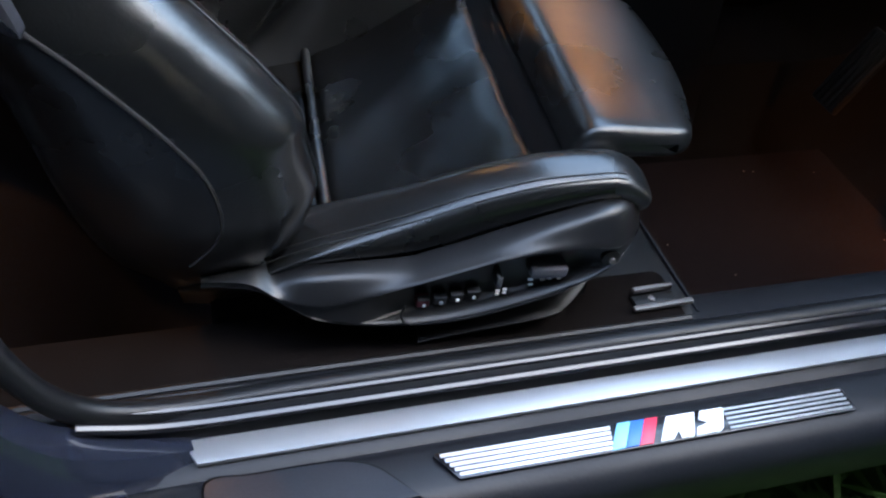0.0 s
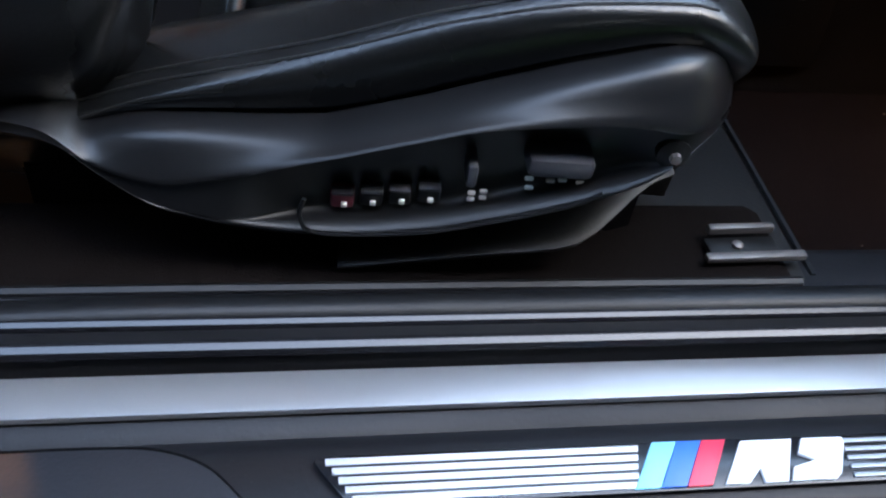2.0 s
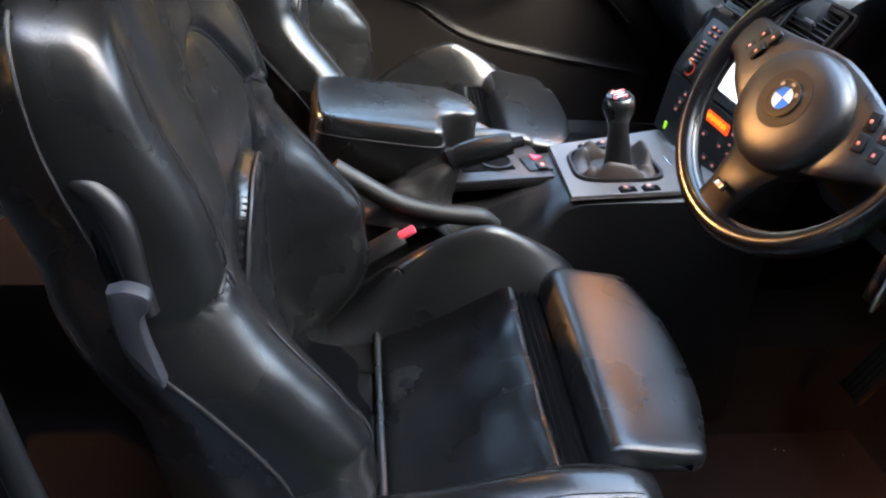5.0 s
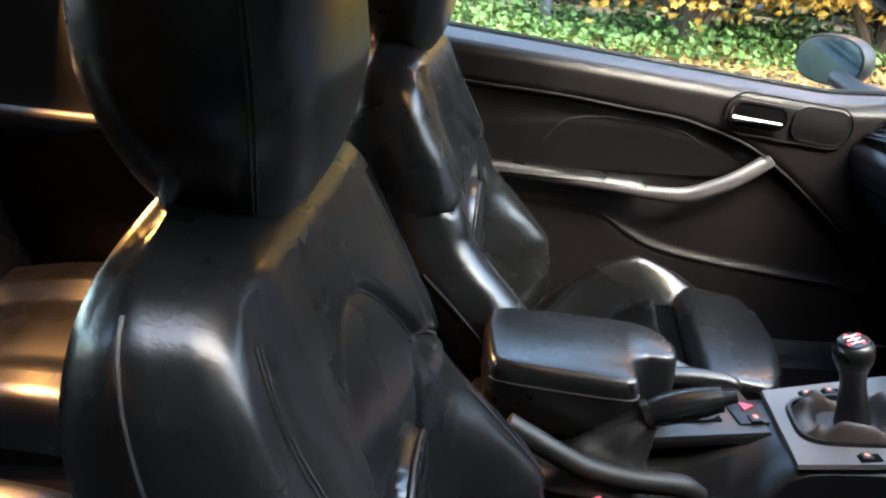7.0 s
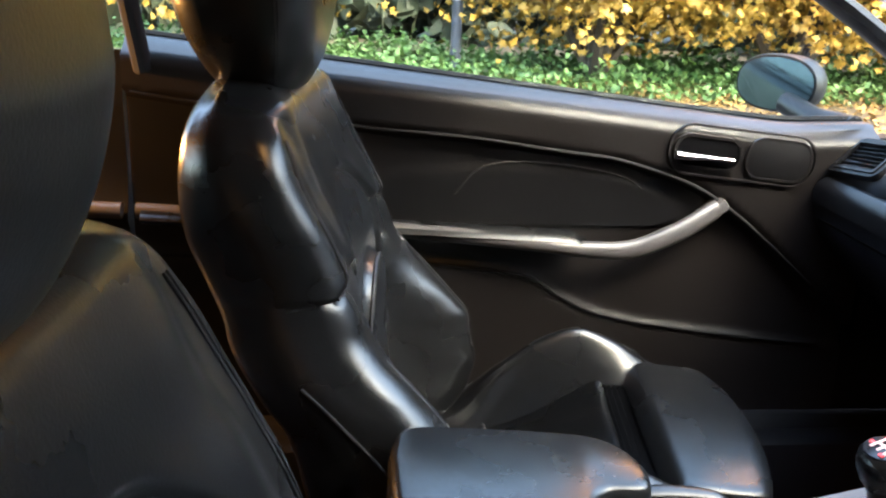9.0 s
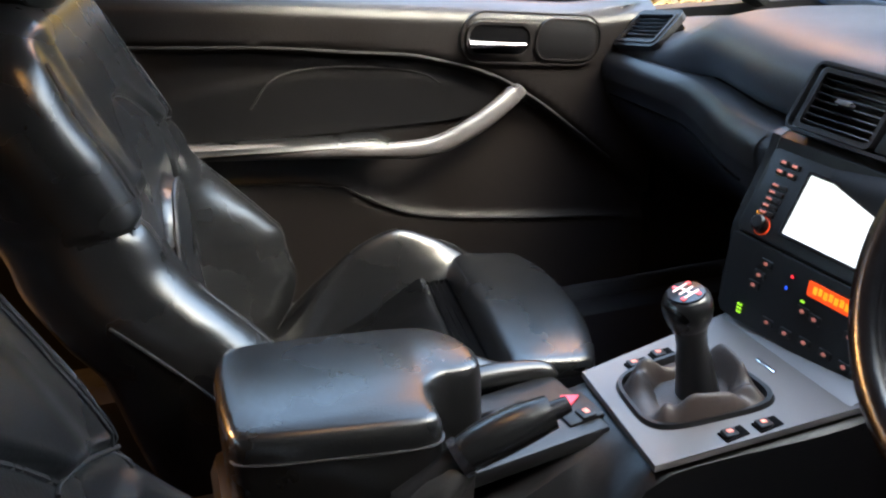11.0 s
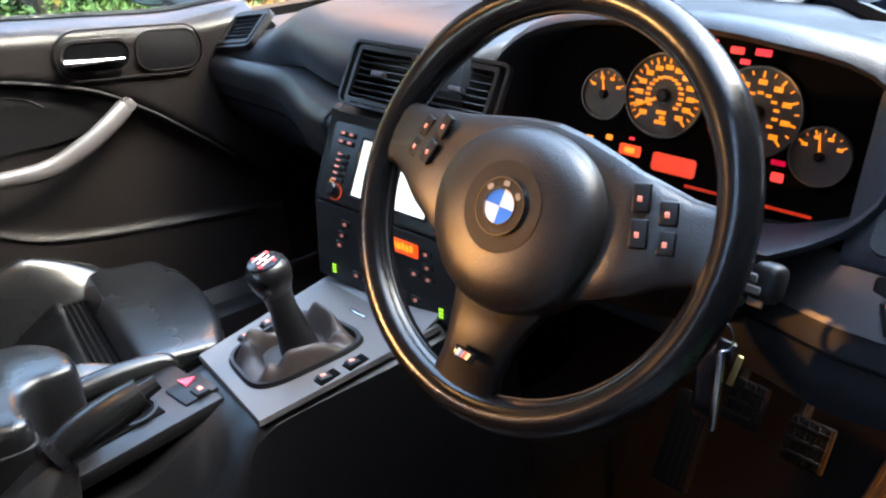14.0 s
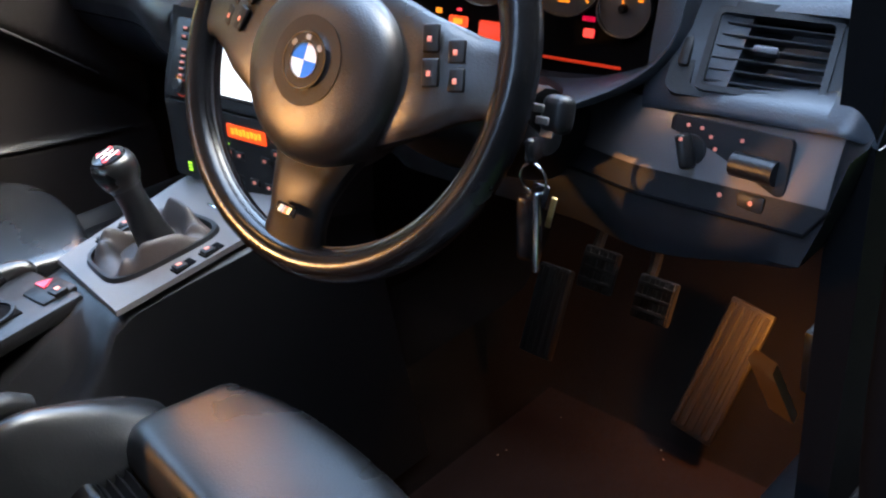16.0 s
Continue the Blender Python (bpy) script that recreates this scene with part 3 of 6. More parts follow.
wall_panel("parcel_shelf", [(-1.0, -0.68, 0.93), (-1.0, 0.68, 0.93), (-1.55, 0.62, 0.96), (-1.55, -0.62, 0.96)], 0.03, M_HEAD, "black parcel shelf below the rear window", "parcel shelf")
wall_panel("bonnet", [(1.42, -0.74, 0.805), (1.42, 0.74, 0.895), (2.55, 0.66, 0.60), (2.55, -0.66, 0.55)], 0.04, M_PAINT, "dark painted bonnet beyond the windscreen", "bonnet")
# blacker than the passenger's panel: footwell shade put into its colour
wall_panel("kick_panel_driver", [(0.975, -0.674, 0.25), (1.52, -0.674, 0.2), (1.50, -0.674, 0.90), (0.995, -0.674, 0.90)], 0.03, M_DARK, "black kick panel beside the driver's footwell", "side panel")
wall_panel("kick_panel_passenger", [(0.98, 0.698, 0.25), (1.52, 0.698, 0.2), (1.50, 0.698, 0.90), (1.00, 0.698, 0.90)], -0.05, M_HARD, "black kick panel beside the passenger's footwell", "side panel")
# body edge of the driver's doorway ahead of the dash, shade put into its colour
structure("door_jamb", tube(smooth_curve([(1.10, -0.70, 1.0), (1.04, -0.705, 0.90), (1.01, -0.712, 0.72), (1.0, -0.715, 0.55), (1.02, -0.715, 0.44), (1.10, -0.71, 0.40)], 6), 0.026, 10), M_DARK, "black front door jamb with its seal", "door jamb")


def glass(name, pts, label):
    bm = bmesh.new()
    bm.faces.new([bm.verts.new(p) for p in pts])
    ob = structure(name, bm, M_GLASS, label, "window")
    ob.visible_shadow = False
    return ob


bmw = sheet(lambda u, v: (1.40 - 0.86 * u - 0.02 * (1 - abs(v)), v * (0.68 - 0.10 * u), 0.915 + 0.395 * u + 0.02 * math.sin(u * math.pi)), steps(0, 1, 8), steps(-1, 1, 10))
ws = structure("windscreen", bmw, M_GLASS, "clear windscreen", "window")
ws.visible_shadow = False
glass("window_far", [(-0.06, 0.685, 1.0), (1.06, 0.70, 0.91), (0.90, 0.655, 1.075), (0.45, 0.58, 1.29), (-0.09, 0.58, 1.30)], "clear passenger side window")
glass("window_rear", [(-0.95, -0.52, 1.22), (-0.95, 0.52, 1.22), (-1.55, 0.6, 0.97), (-1.55, -0.6, 0.97)], "clear rear window")
wip = thing("windscreen_wiper", "black windscreen wiper resting below the glass", "wiper")
part("arm", tube(smooth_curve([(1.43, 0.45, 0.915), (1.40, 0.10, 0.938), (1.395, -0.15, 0.930), (1.36, -0.35, 0.885)], 6), 0.006, 6), M_HARD, wip)
part("blade", tube([(1.38, 0.3, 0.947), (1.375, -0.2, 0.940), (1.345, -0.38, 0.890)], 0.008, 6, flat=1.6), M_RUBBER, wip)

# ---- seats ----


def spline(table, x):
    """A smooth curve through (x, value) pairs."""
    n = len(table)
    if x <= table[0][0]:
        return table[0][1]
    if x >= table[-1][0]:
        return table[-1][1]
    i = next(k for k in range(n - 1) if x <= table[k + 1][0])
    def slope(k):
        if k == 0 or k == n - 1:
            j = min(k, n - 2)
            return (table[j + 1][1] - table[j][1]) / (table[j + 1][0] - table[j][0])
        l = (table[k][1] - table[k - 1][1]) / (table[k][0] - table[k - 1][0])
        r = (table[k + 1][1] - table[k][1]) / (table[k + 1][0] - table[k][0])
        return 0 if l * r <= 0 else 2 * l * r / (l + r)
    (a, va), (b, vb) = table[i], table[i + 1]
    h = b - a
    t = (x - a) / h
    return (2 * t ** 3 - 3 * t * t + 1) * va + (t ** 3 - 2 * t * t + t) * h * slope(i) + (3 * t * t - 2 * t ** 3) * vb + (t ** 3 - t * t) * h * slope(i + 1)


# the seat's own measures: a runs forward from the cushion's front edge, w outwards from its middle, z is the height
CUSHION = [(-0.32, 0.452), (-0.23, 0.456), (-0.17, 0.467), (-0.10, 0.494), (-0.05, 0.524), (0.0, 0.551), (0.03, 0.556)]
FOOT = [(-0.25, 0.140), (-0.17, 0.152), (-0.08, 0.163), (0.0, 0.168), (0.10, 0.170)]
CREST = [(-0.32, 0.462), (-0.25, 0.482), (-0.20, 0.503), (-0.12, 0.533), (-0.05, 0.560), (0.01, 0.573), (0.06, 0.575), (0.085, 0.566), (0.105, 0.545)]
HUMP = [(-0.30, 0.455), (-0.22, 0.480), (-0.15, 0.548), (-0.08, 0.600), (-0.03, 0.616), (0.02, 0.600), (0.06, 0.578), (0.09, 0.560), (0.105, 0.545)]
LOW = [(-0.31, 0.470), (-0.25, 0.478), (-0.20, 0.488), (-0.11, 0.495), (-0.035, 0.521), (0.018, 0.539), (0.06, 0.549), (0.105, 0.530)]
RIDGE = [(-0.285, 0.484), (-0.245, 0.487), (-0.215, 0.473), (-0.187, 0.470), (-0.158, 0.476), (-0.106, 0.492), (-0.07, 0.504), (-0.034, 0.515), (0.004, 0.521), (0.034, 0.5235), (0.075, 0.518)]
LIP = [(-0.285, 0.478), (-0.24, 0.481), (-0.215, 0.468), (-0.191, 0.456), (-0.157, 0.447), (-0.125, 0.444), (-0.102, 0.444), (-0.062, 0.449), (-0.023, 0.460), (0.014, 0.474), (0.043, 0.488), (0.075, 0.508)]
SPINE = [(0.44, -0.272), (0.50, -0.298), (0.56, -0.318), (0.62, -0.330), (0.70, -0.333), (0.77, -0.334), (0.82, -0.349), (0.87, -0.371), (0.91, -0.391), (0.96, -0.408), (1.015, -0.428)]
HALF = [(0.44, 0.200), (0.48, 0.230), (0.52, 0.247), (0.56, 0.256), (0.62, 0.262), (0.70, 0.258), (0.76, 0.247), (0.82, 0.239), (0.88, 0.238), (0.93, 0.234), (0.965, 0.222), (0.99, 0.196), (1.005, 0.156), (1.014, 0.09)]
WING = [(0.44, 0.03), (0.48, 0.075), (0.52, 0.110), (0.57, 0.130), (0.62, 0.130), (0.66, 0.105), (0.70, 0.070), (0.74, 0.034), (0.775, 0.012), (0.82, 0.006)]
THICK = [(0.44, 0.05), (0.60, 0.045), (0.656, 0.055), (0.70, 0.085), (0.77, 0.120), (0.85, 0.125), (0.92, 0.105), (0.98, 0.080), (1.014, 0.055)]
SHOULDER = [(0.76, 0.010), (0.82, 0.012), (0.90, 0.010), (0.96, 0.004), (1.0, 0.0)]


def seat(name, x0, y0, side, yaw, label):
    """A leather sports seat. side 1: its outer flank faces -y."""
    t = thing(name, label, "car seat", "front seats")
    turn = Matrix.Translation((x0, y0, 0)) @ Matrix.Rotation(radians(yaw), 4, "Z")

    def at(a, w, z):
        return turn @ Vector((a, -side * w, z))

    def flat_pose(a, w, z):
        """Axes: x forward, y up, z outwards from the flank."""
        o = at(a, w, z)
        return basis(o, at(a + 1, w, z) - o, at(a, w + 1, z) - o)

    # cushion: a short rear panel and the long one, with a rolled welt between
    def panel(nm, a0, a1, drop, roll):
        def fn(a, q):
            h = spline(FOOT, a) + 0.010
            e = max(0, 1 - min(a - a0, a1 - a) / roll)
            z = spline(CUSHION, a) - 0.007 * (1 - q * q) - drop - 0.020 * (1 - math.sqrt(max(0, 1 - e * e))) + 0.0016 * math.sin(q * 9 + a * 40) * (1 - q * q)
            return at(a, q * h, z)
        rows = sorted(set(steps(a0, a1, 26) + [a0 + roll * k / 5 for k in range(5)] + [a1 - roll * k / 5 for k in range(5)]))
        bm = sheet(fn, rows, steps(-1, 1, 26))
        bmesh.ops.solidify(bm, geom=bm.faces[:], thickness=0.04)
        part(nm, bm, M_LEATHER, t)
    panel("rear_panel", -0.34, -0.174, 0.004, 0.006)
    panel("seat_panel", -0.172, 0.010, 0.0, 0.016)
    part("welt", tube([at(-0.172, w, spline(CUSHION, -0.172) + 0.001 - 0.006 * (1 - (w / 0.15) ** 2)) for w in steps(-0.150, 0.150, 16)], 0.0055, 10), M_LEATHER_FLAT, t, "rolled leather welt across the cushion")

    def bolster(s, a0, crest):
        rings, line = [], []
        for a in sorted(set(steps(a0, 0.096, 44) + [0.086, 0.090, 0.093, 0.095])):
            end = math.sqrt(max(0.0, 1 - (max(0, a - 0.050) / 0.0465) ** 4))
            rise = sstep(a0 - 0.02, a0 + 0.06, a)
            f, zf = spline(FOOT, a), spline(CUSHION, a) - 0.014
            zc, zl = spline(crest, a), spline(LOW, a)
            zc = zf + 0.010 + (zc - zf - 0.010) * (0.35 + 0.65 * rise) * (0.30 + 0.70 * end)
            zl = min(zl, zc - 0.015)
            wc, wl = f + 0.030, f + 0.034 + (0.237 - f - 0.034) * (0.55 + 0.45 * rise) * (0.80 + 0.20 * end)
            # inner slope, rounded crest, then the long outer roll
            prof = smooth_curve([(f - 0.012, 0, zf), (f + 0.010, 0, zf + 0.62 * (zc - zf)), (wc, 0, zc), (wc + 0.60 * (wl - wc), 0, zc - 0.10 * (zc - zl)), (wl - 0.002, 0, zc - 0.36 * (zc - zl)), (wl - 0.003, 0, zl + 0.12 * (zc - zl)), (wl - 0.014, 0, zl - 0.012)], 6)
            ring = [at(a, s * p.x, p.z) for p in prof] + [at(a, s * (wl - 0.035), zl - 0.045), at(a, s * (f + 0.02), 0.42)]
            line.append((a, prof[19], prof[21]))
            rings.append(ring)
        b = part("side_bolster", loft(rings), M_LEATHER, t, angle=60)
        for k in (1, 2):
            part("stitching", tube([at(r[0], s * (r[k].x + 0.0002), r[k].z + 0.0001) for r in line[6:-7]], 0.0008, 5), M_SEAM, b)
    bolster(1, -0.305, CREST if side > 0 else HUMP)
    bolster(-1, -0.262, HUMP)

    # extendable thigh pad: firm, bowed at the front
    rings = []
    cols = sorted([0.176 * k / 16 for k in range(-15, 16)] + [s * (0.176 - 0.012 * (1 - math.cos(b))) for b in (0.0, 0.4, 0.8, 1.2) for s in (-1, 1)])
    for w in cols:
        q = abs(w) / 0.176
        e = max(0, abs(w) - 0.164) / 0.012
        inset = 0.012 * (1 - math.sqrt(max(0, 1 - min(1, e) ** 2)))
        nose, tail, top, low = 0.181 - 0.030 * q ** 2.4 - inset, 0.038 + inset, 0.578 - inset + 0.003 * (1 - q * q), 0.545 + inset
        prof = smooth_curve([(tail, 0, low), (tail + 0.004, 0, (low + top) / 2 - 0.004), (tail + 0.014, 0, top - 0.003), (tail + 0.035, 0, top + 0.001), (nose - 0.045, 0, top - 0.002), (nose - 0.012, 0, top - 0.005), (nose - 0.001, 0, top - 0.012), (nose - 0.002, 0, low + 0.006), (nose - 0.012, 0, low)], 4)
        rings.append([at(p.x, w, p.z) for p in prof])
    part("thigh_pad", loft(rings), M_LEATHER_FLAT, t, "black leather extendable thigh support", angle=55)
    rings = []
    for w in steps(-0.160, 0.160, 6):
        ring = [at(0.004 + 0.042 * k / 10, w, 0.536 + (0.009 if k % 2 else 0.0)) for k in range(11)]
        rings.append(ring + [at(0.046, w, 0.49), at(0.004, w, 0.49)])
    part("gaiter", loft(rings), M_HARD, t, "pleated black gaiter under the thigh pad", flat=True)

    # sculpted outer cover with its flowing ridge and the switch recess
    rings = []
    for a in steps(-0.283, 0.092, 80):
        r, b, hi = spline(RIDGE, a), spline(LIP, a), spline(LOW, max(-0.24, a))
        hi = r + 0.004 + max(0.0, hi - r - 0.004) * sstep(-0.285, -0.20, a)
        gap = r - b
        inn = 0.017 * sstep(0.016, 0.040, gap) * sstep(-0.165, -0.105, a) * sstep(0.085, 0.05, a)
        nose = -0.034 * (max(0, a - 0.040) / 0.052) ** 2.4
        tail = -0.022 * sstep(-0.18, -0.285, a)
        w0 = 0.265 + nose + tail
        prof = smooth_curve([(w0 - 0.030, 0, hi + 0.002), (w0 - 0.015, 0, hi), (w0 - 0.006, 0, r + 0.45 * (hi - r)), (w0, 0, r), (w0 - 0.002 - 0.6 * inn, 0, r - 0.09 * gap), (w0 - 0.002 - inn, 0, r - 0.22 * gap), (w0 - inn, 0, b + 0.14 * gap), (w0 - 0.4 * inn, 0, b + 0.07 * gap), (w0, 0, b), (w0 - 0.007, 0, b - 0.006), (w0 - 0.030, 0, b - 0.010)], 3)
        rings.append([at(a, p.x, p.z) for p in prof])
    cover = part("side_cover", loft(rings), M_SATIN, t, "sculpted black plastic side cover", angle=70)
    part("recess_rim", tube(smooth_curve([at(a, 0.2665, z) for a, z in ((-0.118, 0.468), (-0.120, 0.456), (-0.110, 0.4455), (-0.062, 0.4495), (-0.023, 0.4605), (0.014, 0.4745), (0.028, 0.484))], 5), 0.0012, 6), M_SATIN, cover)
    rings = []
    for a in steps(-0.10, 0.086, 16):
        z = 0.4115 + 0.20 * (a + 0.095) + 0.32 * max(0, a) ** 1.6
        w = 0.258 - 0.045 * sstep(0.02, 0.086, a)
        rings.append([at(a, w - 0.04, z + 0.010), at(a, w - 0.008, z + 0.007), at(a, w, z + 0.002), at(a, w - 0.003, z - 0.003), at(a, w - 0.03, z - 0.006), at(a, w - 0.04, z - 0.03)])
    part("rail_cover", loft(rings), M_HARD, t)
    # plain block below the cushion, the shade there put into its black
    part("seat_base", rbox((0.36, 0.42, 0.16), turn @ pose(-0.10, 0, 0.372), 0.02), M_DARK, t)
    for s in (-1, 1):
        part("seat_rail", rbox((0.50, 0.03, 0.14), turn @ pose(-0.085, s * 0.19, 0.275), 0.006), M_HARD, t)

    # switches on the driver's outer flank
    if side > 0:
        oxblood = material("oxblood_button", (0.16, 0.02, 0.035), 0.4)
        def ctrl(nm, a, z, sa, sz, mat, lab="", depth=0.012, r=0.002, out=0.0, up=None):
            return part(nm, rbox((sa, sz, depth), flat_pose(a, 0.2485 + out, z), r), mat, up or cover, lab)
        for k in range(4):
            a, z = -0.0995 + 0.0145 * k, 0.4575 + 0.0022 * k
            b = ctrl("memory_button", a, z, 0.0122, 0.0105, M_HARD if k else oxblood, "" if k else "dark red memory button")
        for k in range(4):
            a, z = -0.0995 + 0.0145 * k, 0.4575 + 0.0022 * k
            ctrl("button_mark", a + 0.001, z - 0.0018, 0.0030, 0.0028, M_LEGEND, "small white printed mark", 0.002, 0.0005, 0.0065)
            ctrl("button_lip", a, z + 0.0056, 0.0112, 0.0020, M_GREY, "", 0.006, 0.0008, 0.0048)
        ctrl("backrest_switch", -0.037, 0.4845, 0.0052, 0.0140, M_GREY, "slim upright grey switch", 0.020, 0.002, 0.004)
        for da, dz in ((-0.003, 0.0015), (0.003, 0.003), (-0.003, -0.0025), (0.003, -0.001)):
            ctrl("switch_mark", -0.0315 + da, 0.4665 + dz, 0.0040, 0.0026, M_LEGEND, "", 0.002, 0.0008, 0.0055)
        sw = ctrl("seat_switch", 0.006, 0.4925, 0.0340, 0.0120, M_GREY, "wide grey seat adjusting switch", 0.020, 0.004, 0.004)
        for da, dz in ((-0.014, 0.001), (-0.013, -0.005), (-0.003, 0.0005), (0.003, 0.0015), (0.011, 0.005), (0.0125, 0.0005)):
            ctrl("switch_mark", 0.007 + da, 0.4790 + dz, 0.0046, 0.0022, M_LEGEND, "", 0.002, 0.0008, 0.0055)
        m = flat_pose(0.0600, 0.2555, 0.5045)
        part("bolt_cap", lathe([(0.0085, -0.006), (0.0085, 0.003), (0.005, 0.005), (0.002, 0.005)], m, 16), M_HARD, cover)
        part("bolt", lathe([(0.0032, 0.005), (0.0028, 0.0075)], m, 8), M_SILVER, cover, "small steel bolt head")
        m = flat_pose(0.0860, 0.232, 0.513)
        part("lamp_knob", rbox((0.010, 0.009, 0.010), m @ pose(0, 0, 0, 0, 40, 0), 0.003), M_HARD, cover)

    # ---- backrest ----
    apex, drop, fall = (0.911, 0.089, 0.045) if side > 0 else (0.892, 0.066, 0.016)

    def arch_z(r):
        return apex - drop * (r / 0.132) ** 2.3

    def notch(r):
        return apex - drop - fall * min(1.2, max(0, (r - 0.132) / 0.095)) ** 1.3

    def swell(z, w):
        """How far the front stands out from the spine."""
        r, wm = abs(w), spline(HALF, z)
        zn = arch_z(r) if r < 0.132 else notch(r)
        up = sstep(zn - 0.006, zn + 0.006, z)
        out = sstep(0.100, 0.205, r) * spline(WING, z) * (1 - up) + sstep(0.090, 0.190, r) * spline(SHOULDER, z) * up
        out += 0.010 * up * sstep(0.18, 0.14, r)
        tomb = 0.783 - 0.095 * (r / 0.100) ** 3.2
        if r < 0.112 and z < 0.80:
            k = sstep(tomb + 0.006, tomb - 0.008, z) * sstep(0.108, 0.098, r)
            out += 0.013 * k - 0.005 * math.exp(-((k - 0.05) / 0.08) ** 2) * sstep(0.80, 0.79, z)
        if z < 0.81:
            out -= 0.006 * math.exp(-((r - 0.112) / 0.005) ** 2) * sstep(0.815, 0.79, z)
        out -= 0.006 * math.exp(-((z - zn) / 0.006) ** 2)
        rim = 0.045 if z < zn else 0.034
        q = min(1, max(0, (r - wm + rim) / rim))
        out -= (0.050 if z < zn else 0.038) * (1 - math.sqrt(max(0, 1 - q * q)))
        out -= 0.030 * sstep(0.985, 1.015, z) ** 2
        # soft creases in the leather
        out += 0.0012 * math.sin(w * 55 + z * 22) * math.sin(z * 47 + 2 * side) * sstep(0.05, 0.2, r)
        return out

    def face(z, w, lift=0.0):
        return at(spline(SPINE, z) + swell(z, w) + lift, w, z)

    def flank(z, q, o=0.0, s=1):
        """q: 0 at the front edge, 1 at the rear of the flank."""
        wm = spline(HALF, z)
        a0, a1 = spline(SPINE, z) + swell(z, s * wm), spline(SPINE, z) - spline(THICK, z)
        return at(a0 + (a1 - a0) * q, s * (wm + o + 0.006 * math.sin(q * math.pi) - 0.012 * q * q), z)

    rings = []
    for z in sorted(set(steps(0.44, 0.99, 120) + [0.994, 0.998, 1.002, 1.006, 1.010, 1.013])):
        wm = spline(HALF, z)
        ring = [face(z, wm * math.sin((k / 60 - 1) * math.pi / 2) * 0.35 + wm * (k / 60 - 1) * 0.65) for k in range(121)]
        ring += [flank(z, k / 8) for k in range(1, 9)]
        a1 = spline(SPINE, z) - spline(THICK, z)
        ring += [at(a1 - 0.022 * math.sin(k / 14 * math.pi) ** 0.7, (wm - 0.012) * math.cos(k / 14 * math.pi), z) for k in range(1, 14)]
        ring += [flank(z, k / 8, 0, -1) for k in range(8, 0, -1)]
        rings.append(ring)
    rest = part("backrest", loft(rings), M_LEATHER_FLAT, t, "black leather backrest with arched panels", angle=70)

    def cord(pts, nm="seam", r=0.0016):
        part(nm, tube(pts, r, 6), M_SEAM, rest)
    for s in (-1, 1):
        cord([face(z, s * (spline(HALF, z) - 0.040), 0.0008) for z in steps(0.775, 0.965, 26)], "stitching", 0.0012)
        cord([face(z, s * (spline(HALF, z) - 0.034), 0.0008) for z in steps(0.775, 0.965, 26)], "stitching", 0.0009)
        if s > 0:
            cord([flank(z, 0.45, 0.0006, s) for z in steps(0.80, 0.985, 22)], "piping", 0.0016)
        cord([face(z, s * (spline(HALF, z) - 0.050), 0.0008) for z in steps(0.48, 0.735, 26)], "stitching", 0.0009)
        cord([face(notch(r), s * r, 0.002) for r in steps(0.118, 0.225, 12)])
        pts = [(0.724, -0.379), (0.691, -0.341), (0.638, -0.292), (0.597, -0.268), (0.547, -0.264), (0.507, -0.289)]
        line = []
        for p in smooth_curve([(z, a, 0) for z, a in pts], 5):
            a0, a1 = spline(SPINE, p.x) + swell(p.x, spline(HALF, p.x)), spline(SPINE, p.x) - spline(THICK, p.x)
            line.append(flank(p.x, min(1, max(0, (p.y - a0) / (a1 - a0))), 0.0005, s))
        cord(line, "flank_seam", 0.0018)
    cord([face(arch_z(abs(w)) - 0.003, w, 0.001) for w in steps(-0.131, 0.131, 34)], "piping", 0.0022)
    tomb = [(0.675 - 0.008 * k, 0.0995) for k in range(12, 0, -1)] + [(0.783 - 0.095 * (r / 0.100) ** 3.2, r) for r in steps(0.0995, 0.0, 14)]
    cord([face(z - 0.002, w, 0.0015) for z, w in tomb + [(z, -w) for z, w in reversed(tomb[:-1])]], "piping", 0.0026)

    # headrest on its two posts, tapering downwards
    def head_size(p):
        k = math.sqrt(max(0.0, 1 - abs(p) ** (4.0 if p > 0 else 2.1)))
        return (0.140 - 0.012 * max(0, -p)) * (0.25 + 0.75 * k), (0.084 - 0.020 * max(0, -p)) * (0.25 + 0.75 * k)

    rings = []
    for p in steps(-1, 1, 34):
        z = 1.096 + 0.116 * p
        hw, hd = head_size(p)
        lean = -0.470 - 0.10 * 0.116 * p
        ring = []
        for j in range(48):
            b = 2 * math.pi * j / 48
            c, sn = math.cos(b), math.sin(b)
            ring.append(at(lean + hd * math.copysign(abs(sn) ** 0.66, sn), hw * math.copysign(abs(c) ** 0.62, c), z))
        rings.append(ring)
    head = part("headrest", loft(rings), M_LEATHER_FLAT, t, "smooth black leather headrest", angle=70)
    for s in (1, -1):
        for off in (0.0, 0.006):
            line = []
            for p in steps(-0.86, 0.9, 24):
                hw, hd = head_size(p)
                b = radians(22) + off * 8
                line.append(at(-0.470 - 0.0116 * p + hd * abs(math.sin(b)) ** 0.66 + 0.0005, s * (hw * math.cos(b) ** 0.62 + 0.0004), 1.096 + 0.116 * p))
            part("stitching", tube(line, 0.0011, 5), M_SEAM, head)
        part("headrest_post", tube([at(-0.470, s * 0.06, 0.955), at(-0.470, s * 0.06, 1.02)], 0.006, 10), M_CHROME, head, "short chrome headrest post")
        part("post_collar", lathe([(0.016, 0), (0.016, 0.008), (0.010, 0.013)], Matrix.Translation(at(-0.470, s * 0.06, 0.975)), 14), M_HARD, rest)

    # fold lever and belt guide on the flank
    s = 1
